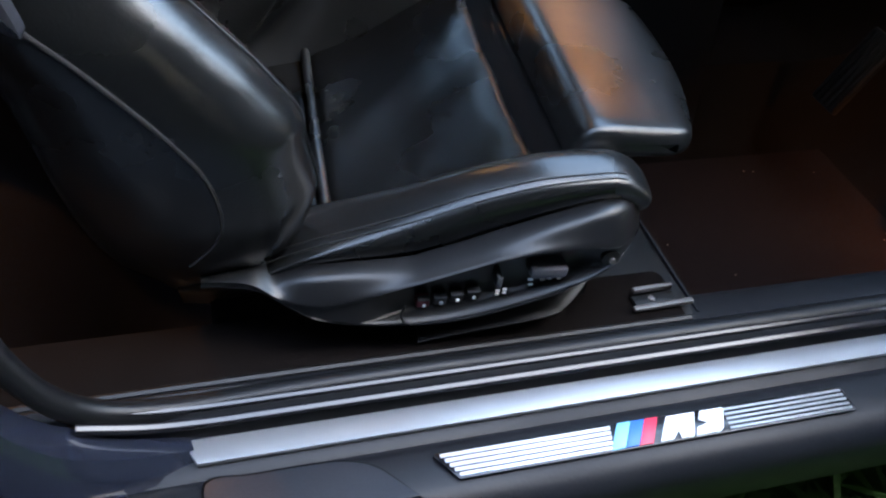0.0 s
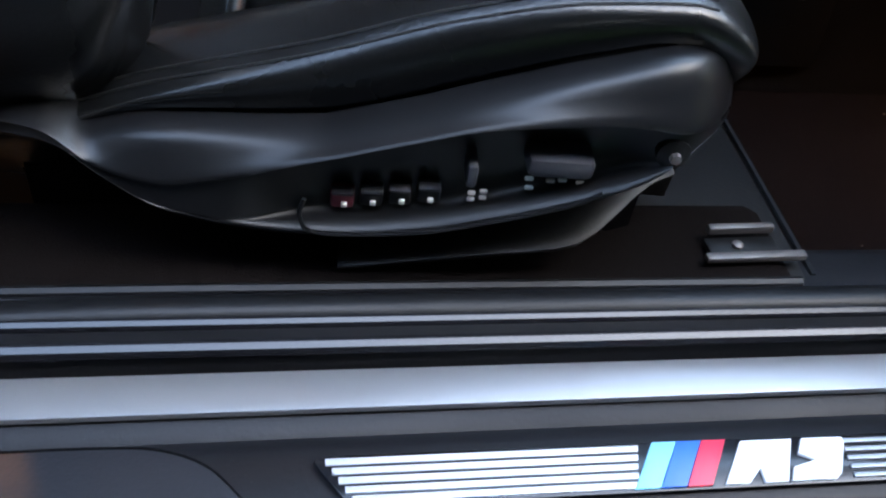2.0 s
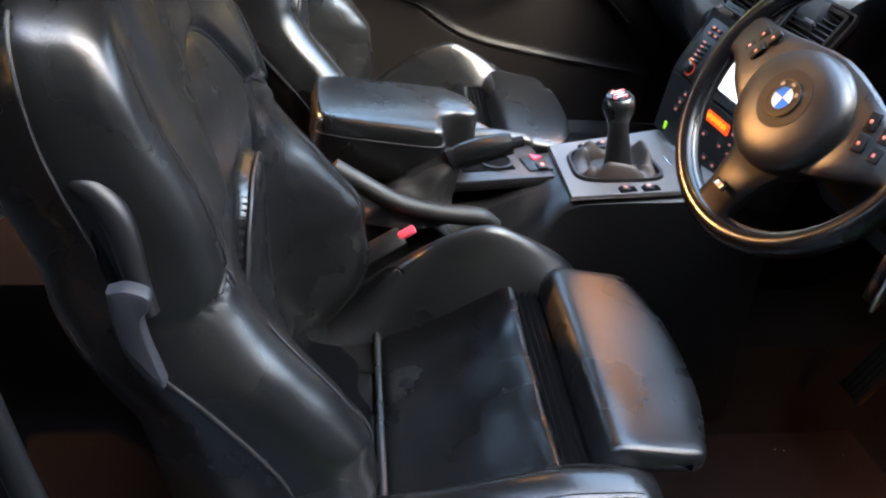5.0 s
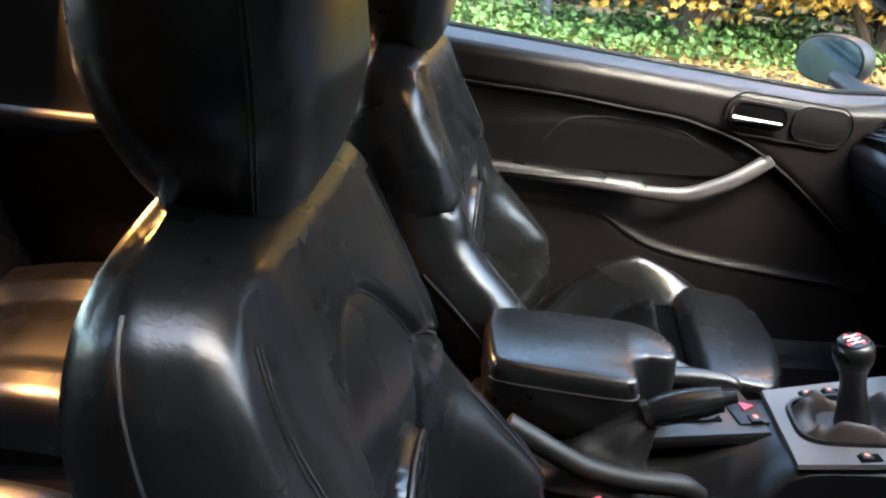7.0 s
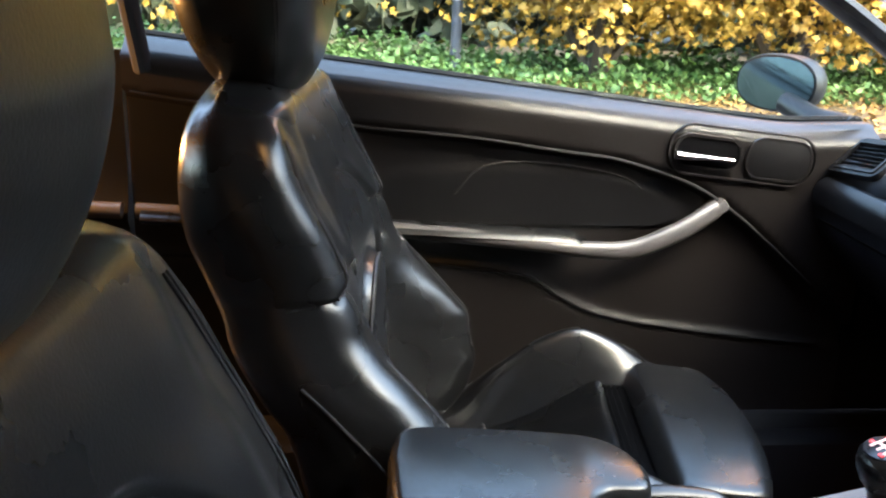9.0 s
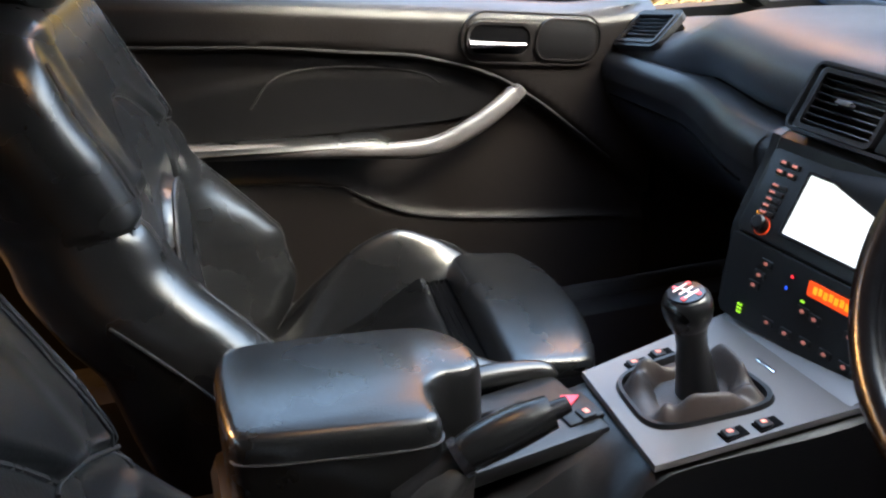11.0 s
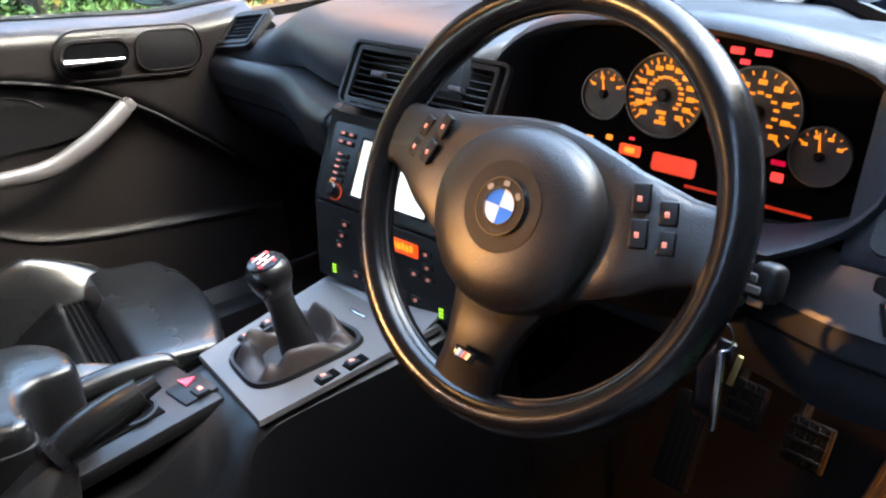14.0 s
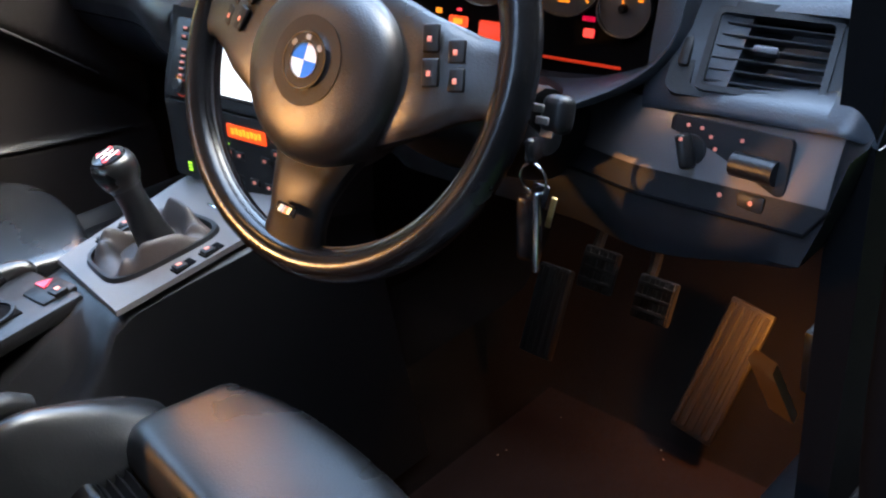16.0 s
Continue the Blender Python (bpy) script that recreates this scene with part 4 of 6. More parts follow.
    m = flat_pose(-0.385, 0.2615, 0.765)
    out = [(p.x, p.y) for p in smooth_curve([(-0.022, 0.042, 0), (-0.008, 0.046, 0), (0.008, 0.040, 0), (0.007, 0.028, 0), (0.002, 0.018, 0), (0.006, -0.004, 0), (0.017, -0.040, 0), (0.013, -0.044, 0), (0.004, -0.038, 0), (-0.012, -0.012, 0), (-0.020, 0.018, 0)], 5)][:-1]
    part("fold_lever", slab(out, 0.014, m, 0.004), M_FOLD, rest, "grey plastic backrest fold lever")
    pts = smooth_curve([at(a, w, z) for a, w, z in ((-0.452, 0.226, 0.868), (-0.436, 0.232, 0.874), (-0.418, 0.236, 0.868), (-0.402, 0.242, 0.848), (-0.392, 0.248, 0.812), (-0.383, 0.252, 0.776))], 6)
    part("belt_guide", tube(pts, [0.006 + 0.006 * math.sin(min(1, 1.2 * i / (len(pts) - 1)) * math.pi * 0.8) for i in range(len(pts))], 10), M_SATIN, rest, "curved black seat belt guide")
    # slot drawn as a solid bar, its inner shade put into the colour
    part("guide_slot", tube(smooth_curve([at(-0.424, 0.232, 0.850), at(-0.415, 0.238, 0.815), at(-0.402, 0.243, 0.782)], 5), 0.009, 8, flat=0.6), M_DARK, rest)
    return t


seat("driver_seat", 0.504, -0.380, 1, -5, "black leather driver's sports seat with electric switches")
seat("passenger_seat", 0.585, 0.376, -1, -7, "black leather passenger sports seat with bolsters")

# seat rail feet in front of the driver's seat
def rail_foot(x, y, z, ln):
    t = thing("seat_rail_foot", "worn grey metal seat rail foot on the floor ledge", "rail foot")
    part("upper_bar", rbox((ln * 0.80, 0.005, 0.006), pose(x + 0.004, y + 0.001, z + 0.003, 0, 0, 2), 0.0015), M_SILVER, t)
    part("lower_bar", rbox((ln * 1.2, 0.006, 0.005), pose(x + 0.008, y - 0.019, z - 0.001, 0, 0, 2), 0.0015), M_SILVER, t)
    part("bed", rbox((ln * 0.85, 0.016, 0.004), pose(x + 0.004, y - 0.009, z - 0.004, 0, 0, 2), 0.001), M_HARD, t)
    part("bolt", lathe([(0.0035, 0), (0.0035, 0.002), (0.002, 0.003)], pose(x, y - 0.009, z - 0.002), 8), M_SILVER, t)


rail_foot(0.621, -0.604, 0.414, 0.054)
led = thing("floor_ledge", "black carpeted ledge beside the seat rail", "ledge")
part("ledge", rbox((0.72, 0.075, 0.20), pose(0.295, -0.603, 0.307, 0, 0, 0), 0.01), M_CARPET, led)
part("rail_platform", rbox((0.42, 0.170, 0.20), pose(0.456, -0.552, 0.304), 0.006), M_HARD, led, "smooth black platform under the seat rail")
part("platform_edge", tube([(0.667, -0.468, 0.403), (0.667, -0.63, 0.403)], 0.0025, 6), M_RUBBER, led)
part("edge_trim", tube([(-0.05, -0.640, 0.407), (0.3, -0.640, 0.408), (0.652, -0.640, 0.408)], 0.004, 8), M_RUBBER, led)

# rear bench, seen over and between the front seats
def bench(y, s):
    t = thing("bench_half", "black leather half of the rear bench", "car bench", "rear bench halves")
    rings = []
    for x in steps(-0.62, -0.18, 16):
        h = 0.50 + 0.03 * math.sin((x + 0.62) / 0.44 * math.pi) - 0.05 * sstep(-0.24, -0.18, x)
        rings.append([Vector((x, y + w, h - (0.02 if abs(w) < 0.14 else 0) - 0.05 * max(0, (abs(w) - 0.24) / 0.06) ** 2)) for w in steps(-0.30, 0.30, 20)] + [Vector((x, y + 0.30, 0.34)), Vector((x, y - 0.30, 0.34))])
    part("cushion", loft(rings), M_LEATHER, t)
    rings = []
    for u in steps(0, 0.56, 16):
        d = 0.02 * math.sin(u / 0.56 * math.pi) - 0.06 * sstep(0.48, 0.56, u)
        rings.append([Vector((-0.58 - 0.42 * u + d - (0.02 if abs(w) < 0.14 else 0), y + w, 0.48 + u * 0.91)) for w in steps(-0.30, 0.30, 20)] + [Vector((-0.75 - 0.42 * u, y + 0.30, 0.45 + u * 0.91)), Vector((-0.75 - 0.42 * u, y - 0.30, 0.45 + u * 0.91))])
    part("backrest", loft(rings), M_LEATHER, t)
    part("headrest", rbox((0.10, 0.24, 0.13), pose(-0.84, y, 1.04, 0, -20, 0), 0.045, 4), M_LEATHER, t)


bench(-0.33, 1)
bench(0.35, -1)

# ---- dashboard ----


def pull(y):
    """How far the middle of the dash reaches back."""
    return -0.085 * (1 - sstep(0.13, 0.46, abs(y - 0.015)))


dash = thing("dashboard", "black grained dashboard with a driver's hood and vents", "dashboard")


def screen_line(p):
    """The dash ends at the foot of the windscreen, which curves back at the driver's corner."""
    u = max(0, -0.15 - p.y)
    over = p.x - (1.41 - 0.5 * u)
    return p if over <= 0 or u == 0 else Vector((p.x - 0.9 * over, p.y, p.z - 0.45 * over))


def top_profile(y):
    s = pull(y)
    d = (-0.048 if y > 0 else -0.046) * sstep(0.40, 0.56, abs(y)) + 0.006 * sstep(0.4, 0.0, abs(y))
    rec = sstep(-0.075, -0.10, y) * sstep(-0.51, -0.485, y)
    pts = [(1.44, 0.903), (1.36, 0.921), (1.25, 0.931), (1.15, 0.936), (1.08 + s * 0.2, 0.936), (1.035 + s * 0.5, 0.931), (1.012 + s * 0.62, 0.921), (1.000 + s * 0.7, 0.906), (0.997 + s * 0.75, 0.885), (1.003 + s * 0.8, 0.862), (1.010 + s * 0.8, 0.851), (1.022 + s * 0.8, 0.844), (1.08, 0.842)]
    flat = sstep(-0.47, -0.52, y)
    out = []
    for x, z in pts:
        x += rec * max(0, 1.075 - x)
        face = 1.013 + 0.96 * (z + d - 0.838)
        if z < 0.93:
            x += flat * max(0, face - x)
        out.append(screen_line(Vector((x, y, z + d))))
    return out


part("top_pad", loft([top_profile(y) for y in steps(-0.490, 0.675, 80)], closed=False, cap=False), M_DASH, dash, "grained black upper dash pad")


def low_profile(y):
    s = pull(y)
    d = sstep(-0.06, -0.20, y)
    pas = [(1.06 + s, 0.847), (0.99 + s, 0.842), (0.976 + s, 0.834), (0.971 + s, 0.822), (0.973 + s, 0.80), (0.980 + s, 0.775), (0.995 + s * 0.9, 0.748), (1.03 + s * 0.75, 0.705), (1.08 + s * 0.5, 0.655), (1.14, 0.61), (1.25, 0.575)]
    dri = [(1.06, 0.800), (1.00, 0.799), (0.990, 0.796), (0.983, 0.788), (0.972, 0.768), (0.962, 0.745), (0.955, 0.722), (0.951, 0.695), (0.955, 0.668), (0.975, 0.648), (1.10, 0.64)]
    mid = 0.04 * sstep(-0.50, -0.40, y) * sstep(-0.12, -0.2, y)
    out = []
    for (a, b), (c, f) in zip(pas, dri):
        f2 = max(f, 0.668 + 0.022 * sstep(-0.50, -0.64, y) + 0.10 * min(1, max(0, (-0.638 - y) / 0.034)) ** 1.3)
        out.append(Vector((a + (c + mid * 0.4 - a) * d, y, b + (f2 - b) * d)))
    return out


part("lower_panel", loft([low_profile(y) for y in steps(-0.672, 0.672, 90)], closed=False, cap=False), M_MATT, dash, "lower dash with a swept satin edge")
# satin bands on both sides
def band(y0, y1, i0, i1, nm, lift, mat):
    rows = []
    for y in steps(y0, y1, 40):
        p = low_profile(y)
        rows.append([q + Vector((-lift, 0, 0.001)) for q in p[i0:i1 + 1]])
    part(nm, loft(rows, closed=False, cap=False), mat, dash, "satin trim band")


band(0.15, 0.665, 1, 4, "trim_band", 0.003, M_SOFT)
band(-0.655, -0.40, 2, 5, "trim_band", 0.003, M_TRIM)
part("lower_seam", tube([low_profile(y)[6] + Vector((-0.001, 0, 0)) for y in steps(-0.66, -0.40, 14)], 0.0016, 6), M_DARK, dash)
part("glovebox_line", tube([low_profile(y)[5] + Vector((-0.001, 0, 0)) for y in steps(0.19, 0.655, 20)], 0.0016, 6), M_DARK, dash)
# driver's kneeboard edge rail
part("pad_groove", tube([top_profile(y)[11] + Vector((-0.002, 0, -0.001)) for y in steps(0.165, 0.665, 24)], 0.004, 6), M_DARK, dash)


def vent(centre, wide, high, normal, along, n_slats, tab=True, skew=0.0):
    m = basis(centre, along, normal)
    o = rounded(wide, high, 0.006)
    i = rounded(wide - 0.010, high - 0.010, 0.004)
    fr = part("air_vent", frame_slab(o, i, 0.010, m @ pose(0, 0, -0.004)), M_SOFT, dash, "slatted black air vent")
    part("cavity", slab(rounded(wide - 0.008, high - 0.008, 0.004), 0.002, m @ pose(0, 0, -0.022)), M_DARK, fr)
    part("cavity_wall", frame_slab(rounded(wide - 0.006, high - 0.006, 0.004), rounded(wide - 0.010, high - 0.010, 0.004), 0.022, m @ pose(0, 0, -0.022)), M_DARK, fr)
    for k in range(n_slats):
        y = (k + 0.5) / n_slats * (high - 0.012) - (high - 0.012) / 2
        part("slat", rbox((wide - 0.010, 0.0020, 0.010), m @ pose(0, y, -0.003, 4, 0, 0), 0.0008, 1), M_SOFT, fr)
    if tab:
        part("tab", rbox((wide * 0.20, 0.006, 0.010), m @ pose(-wide * 0.02, 0.002, 0.006), 0.002), M_GREY, fr, "small sliding vent tab")
    return fr


NB = (-0.96, 0, 0.26)
cv = [vent((0.9265, 0.079, 0.8835), 0.100, 0.064, NB, (0, -1, 0), 7), vent((0.9285, -0.047, 0.8835), 0.100, 0.064, NB, (0, -1, 0), 7)]
cv.append(part("vent_bezel", frame_slab(rounded(0.254, 0.074, 0.012), rounded(0.246, 0.067, 0.006), 0.008, basis((0.930, 0.016, 0.8835), (0, -1, 0), NB)), M_SOFT, dash))
cv.append(part("vent_divider", rbox((0.018, 0.062, 0.008), basis((0.9275, 0.016, 0.8835), (0, -1, 0), NB), 0.002), M_SOFT, dash))
cv.append(part("vent_wheel_mark", rbox((0.005, 0.003, 0.002), basis((0.921, 0.016, 0.862), (0, -1, 0), NB) @ pose(0, 0, 0.002), 0.0005), M_BLUEGLOW, dash))
dv = [vent((1.005, -0.596, 0.838), 0.090, 0.070, (-0.72, -0.03, 0.69), (0.02, -1, 0), 6)]
dv.append(part("vent_bezel", frame_slab(rounded(0.126, 0.082, 0.010), rounded(0.090, 0.070, 0.006), 0.009, basis((1.007, -0.591, 0.838), (0.02, -1, 0), (-0.72, -0.03, 0.69)) @ pose(0, 0, -0.006)), M_SOFT, dash))
dv.append(part("thumb_wheel", rbox((0.008, 0.030, 0.008), basis((1.001, -0.5380, 0.838), (0.02, -1, 0), (-0.72, -0.03, 0.69)), 0.002), M_HARD, dash))
pv = [vent((1.028, 0.602, 0.884), 0.104, 0.062, (-0.62, 0.0, 0.78), (0, -1, 0), 6, False)]
pv.append(part("vent_bezel", frame_slab(rounded(0.120, 0.076, 0.014), rounded(0.104, 0.062, 0.006), 0.010, basis((1.029, 0.602, 0.884), (0, -1, 0), (-0.62, 0, 0.78)) @ pose(0, 0, -0.006)), M_SOFT, dash))

settle([o for v in cv for o in (v, *v.children)], (0.928, 0.016, 0.884), (0.9269, -0.0056, 0.8865), (1.6, 15.8, 8.9), (1.078, 0.947, 1.074))
settle([o for v in pv for o in (v, *v.children)], (1.028, 0.602, 0.884), (1.0197, 0.614, 0.8831), (-6.7, -1.5, 4.2), (1.03, 1.0, 1.04))
settle([o for v in dv for o in (v, *v.children)], (1.005, -0.596, 0.838), (1.0186, -0.5736, 0.8344), (5.5, -3.4, 12.2), (0.98, 1.11, 1.06))

# the dash beside the hood, turning in to the driver's vent
H_SIDE = [(1.005, 0.784), (0.982, 0.790), (0.992, 0.83), (1.010, 0.885), (1.028, 0.930), (1.056, 0.946), (1.11, 0.942), (1.20, 0.920), (1.32, 0.892)]
V_SIDE = [(1.01, 0.794), (0.977, 0.797), (0.997, 0.820), (1.023, 0.848), (1.046, 0.872), (1.070, 0.885), (1.12, 0.894), (1.20, 0.892), (1.32, 0.868)]


def shoulder(y):
    b = sstep(-0.488, -0.552, y)
    q = max(0, (-0.650 - y) / 0.024)
    pts = smooth_curve([(a + (c - a) * b, 0, f + (g - f) * b) for (a, f), (c, g) in zip(H_SIDE, V_SIDE)], 7)
    row = []
    for p in pts:
        well = sstep(0.812, 0.815, p.z) * sstep(0.864, 0.861, p.z) * (1 if -0.639 < y < -0.553 and p.x < 1.1 else 0)
        row.append(screen_line(Vector((p.x + 0.014 * q * q + 0.035 * well, y, p.z - 0.010 * q * q))))
    return row


part("side_pad", loft([shoulder(y) for y in sorted(set(steps(-0.675, -0.480, 46) + [-0.6395, -0.6385, -0.5535, -0.5525]))], closed=False, cap=False), M_DASH, dash, "grained dash pad beside the dials")
part("pad_tail", loft([[p for p in shoulder(y) if p.x > 1.066 and p.z > 0.80] for y in steps(-0.481, -0.400, 14)], closed=False, cap=False), M_DASH, dash)

# instrument hood: a thick arched visor
HC, HW = -0.299, 0.216


def hood_ring(x, grow, top, bottom, n=40):
    ring = []
    for k in range(n):
        a = 2 * math.pi * k / n
        c, s = math.cos(a), math.sin(a)
        zc = (top + bottom) / 2
        py = HC - (HW + grow) * math.copysign(abs(c) ** 0.72, c)
        pz = zc + (top - bottom) / 2 * math.copysign(abs(s) ** 0.80, s)
        ring.append(Vector((x, py, pz)))
    return ring


def tilted(ring, k=0.30):
    return [Vector((p.x + k * (0.88 - p.z) * -1 + 0.055 * sstep(0.10, 0.215, HC - p.y), p.y, p.z)) for p in ring]


rings = [tilted(hood_ring(1.26, -0.05, 0.870, 0.80), -0.1), tilted(hood_ring(1.12, -0.012, 0.945, 0.785)), tilted(hood_ring(1.02, -0.006, 0.970, 0.778)), tilted(hood_ring(0.965, 0.0, 0.980, 0.778)), tilted(hood_ring(0.952, -0.002, 0.976, 0.781)), tilted(hood_ring(0.948, -0.006, 0.970, 0.786)), tilted(hood_ring(0.955, -0.010, 0.964, 0.790)), tilted(hood_ring(1.03, -0.012, 0.958, 0.792))]
part("instrument_hood", loft(rings, cap=False), M_DASH, dash, "deep grained hood over the dials", angle=60)

# ---- instruments ----
clus = thing("instrument_cluster", "lit instrument cluster with four amber-marked dials", "instrument cluster")
CN = (-0.94, 0, 0.34)
CB = basis((1.028, -0.318, 0.872), (0, -1, 0), CN)
part("face", slab(rounded(0.40, 0.176, 0.084), 0.004, CB @ pose(-0.01, 0.008, -0.012)), M_DARK, clus)


def gauge(x, y, r, a0, a1, n, needle, numerals, cut=-0.75):
    pts = [p for p in disc(r, 48) if p[1] > cut * r]
    low = [(-math.sqrt(max(0, 1 - cut * cut)) * r, cut * r), (math.sqrt(max(0, 1 - cut * cut)) * r, cut * r)]
    g = part("gauge", slab(disc(r, 48), 0.003, CB @ pose(x, y, -0.008), 0.0005), M_DIAL, clus, "grey dial with glowing amber marks")
    part("rim", frame_slab(disc(r + 0.0016, 48), disc(r - 0.0004, 48), 0.006, CB @ pose(x, y, -0.008)), M_SILVER, g)
    bm = bmesh.new()
    for k in range(n):
        a = radians(a0 + (a1 - a0) * k / (n - 1))
        big = k % 2 == 0
        ln = r * (0.16 if big else 0.10)
        slab(rounded(ln, r * (0.05 if big else 0.035), 0.0002, 1), 0.0006, CB @ pose(x + math.cos(a) * (r * 0.93 - ln / 2), y + math.sin(a) * (r * 0.93 - ln / 2), -0.0048, 0, 0, math.degrees(a)), bm=bm)
        if big and numerals:
            slab(rounded(r * 0.20, r * 0.12, 0.0002, 1), 0.0006, CB @ pose(x + math.cos(a) * r * 0.68, y + math.sin(a) * r * 0.68, -0.0048), bm=bm)
    if r > 0.04:
        for k in range(2 * n // 3):
            a = radians(a0 - 8 + (a1 - a0 + 16) * k / (2 * n // 3 - 1))
            slab(rounded(r * 0.13, r * 0.065, 0.0002, 1), 0.0006, CB @ pose(x + math.cos(a) * r * 0.44, y + math.sin(a) * r * 0.44, -0.0048), bm=bm)
        for dx, dy, bw in ((0.0, -0.42, 0.26), (0.02, -0.66, 0.30), (0.05, -0.55, 0.14)):
            slab(rounded(r * bw, r * 0.09, 0.0002, 1), 0.0006, CB @ pose(x + dx * r, y + dy * r, -0.0048), bm=bm)
    tagged(part("dial_marking", bm, M_ORANGE, g), kind="stuff")
    a = radians(needle)
    part("needle", slab([(0, -r * 0.045), (r * 0.82, -r * 0.02), (r * 0.82, r * 0.02), (0, r * 0.045)], 0.001, CB @ pose(x, y, -0.003, 0, 0, needle), 0.0002), M_ORANGE, g)
    part("hub", lathe([(r * 0.17, 0), (r * 0.17, 0.004), (r * 0.12, 0.006), (r * 0.03, 0.006)], CB @ pose(x, y, -0.004), 20), M_HARD, g)
    return g


# dials across the face
gauge(-0.118, 0.012, 0.0270, 150, 30, 7, 105, True)
gauge(-0.047, 0.022, 0.0435, 225, -45, 25, 208, True)
gauge(0.052, 0.022, 0.0435, 225, -45, 17, 222, True)
gauge(0.119, -0.008, 0.0270, 150, 30, 7, 100, True)


def lit(nm, x, y, w, h, mat, lab=""):
    part(nm, slab(rounded(w, h, min(w, h) * 0.2, 3), 0.001, CB @ pose(x, y, -0.006)), mat, clus, lab)


lit("warning_lamp", -0.128, -0.040, 0.009, 0.007, M_YELLOW, "yellow engine lamp")
lit("warning_lamp", -0.103, -0.034, 0.008, 0.006, M_ORANGE, "amber lamp")
lit("odometer", -0.075, -0.043, 0.026, 0.012, M_ORANGEBAR, "orange lit gear display")
part("display_bars", slab(rounded(0.012, 0.006, 0.001, 2), 0.001, CB @ pose(-0.075, -0.043, -0.0048)), M_YELLOW, clus)
lit("trip_display", -0.022, -0.048, 0.050, 0.020, glowing("dark_orange_display", (0.95, 0.05, 0.01), 1.2), "dim orange trip display")
lit("warning_lamp", 0.085, -0.036, 0.012, 0.009, M_REDGLOW, "glowing red lamp")
lit("warning_lamp", 0.083, -0.022, 0.014, 0.005, glowing("crimson_lamp", (0.8, 0.0, 0.06), 1.0), "crimson lamp")
lit("warning_lamp", 0.020, 0.078, 0.014, 0.007, M_REDGLOW, "glowing red seat belt lamp")
lit("warning_lamp", -0.075, -0.030, 0.006, 0.003, M_REDGLOW)
part("lower_glow", slab(rounded(0.13, 0.003, 0.001, 2), 0.001, CB @ pose(0.06, -0.066, -0.005)), glowing("ember_line", (0.8, 0.04, 0.01), 0.7), clus)

lit("warning_lamp", -0.012, 0.082, 0.022, 0.008, M_REDGLOW, "glowing red lamp")
lit("warning_lamp", 0.046, 0.079, 0.016, 0.007, M_REDGLOW, "glowing red lamp")
lit("warning_lamp", 0.030, 0.068, 0.010, 0.005, M_REDGLOW, "glowing red lamp")

settle(clus, (1.026, -0.321, 0.867), (1.016, -0.3178, 0.8664), (2.6, -5.3, 5.0), (0.94, 0.967, 0.90))

# ---- light switch panel ----
lp = thing("light_switch_panel", "black headlamp switch panel with lit symbols", "switch panel")
LB = basis((0.9665, -0.576, 0.770), (0.0, -1, -0.02), (-0.90, 0, 0.42))
part("panel", slab(rounded(0.118, 0.052, 0.006), 0.005, LB @ pose(0, 0, 0.002), 0.001), M_MATT, lp)
part("rotary_base", lathe([(0.015, 0.006), (0.0145, 0.010), (0.012, 0.011)], LB @ pose(-0.033, -0.004, 0), 24), M_HARD, lp)
part("rotary_grip", rbox((0.010, 0.032, 0.018), LB @ pose(-0.033, -0.004, 0.018, 0, 0, 20), 0.004, 3), M_SOFT, lp, "rotary light switch grip")
part("dimmer_wheel", tube([LB @ Vector((0.010, -0.006, 0.008)), LB @ Vector((0.050, -0.006, 0.008))], 0.011, 16), M_SOFT, lp)
for x, y in ((-0.040, 0.018), (-0.026, 0.018), (-0.016, 0.012), (-0.010, 0.002), (0.014, 0.015), (-0.033, 0.008)):
    part("lit_symbol", slab(disc(0.0018, 12), 0.001, LB @ pose(x, y, 0.0075 if x != -0.033 else 0.0275)), M_AMBER_DIM, lp)
for x in (0.000, 0.030):
    part("fog_button", rbox((0.027, 0.016, 0.010), LB @ pose(x, -0.037, 0.002), 0.003), M_HARD, lp)
    part("lit_symbol", slab(disc(0.0022, 12), 0.001, LB @ pose(x + 0.002, -0.037, 0.0075)), M_AMBER_DIM, lp)

settle(lp, (0.958, -0.584, 0.767), (0.9668, -0.5747, 0.7636), (-1.3, -11.5, -4.4), (0.90, 0.934, 0.90))

# ---- centre stack ----
stack = thing("centre_stack", "black centre stack surround below the vents", "centre stack")
prof = [(1.00, 0.846), (0.915, 0.846), (0.900, 0.842), (0.897, 0.836), (0.893, 0.824), (0.874, 0.797), (0.855, 0.770), (0.842, 0.748), (0.836, 0.732), (0.838, 0.722), (0.834, 0.700), (0.829, 0.670), (0.826, 0.645), (0.835, 0.630), (0.95, 0.60)]
rows = []
for y in [-0.124, -0.121, -0.118] + steps(-0.115, 0.123, 6) + [0.126, 0.129, 0.132]:
    e = max(0, abs(y - 0.004) - 0.119)
    rows.append([Vector((x + e * 1.2 + 0.006, y, z - e * 0.3)) for x, z in prof])
part("surround", loft(rows, closed=False, cap=False), M_HARD, stack)
for y, s in ((0.134, 1), (-0.126, -1)):
    bm = slab([(-x, z) for x, z in prof], 0.012, Matrix(((-1, 0, 0, 0.010), (0, 0, s, y - s * 0.008), (0, 1, 0, 0), (0, 0, 0, 1))))
    part("side_wall", bm, M_SOFT, stack)

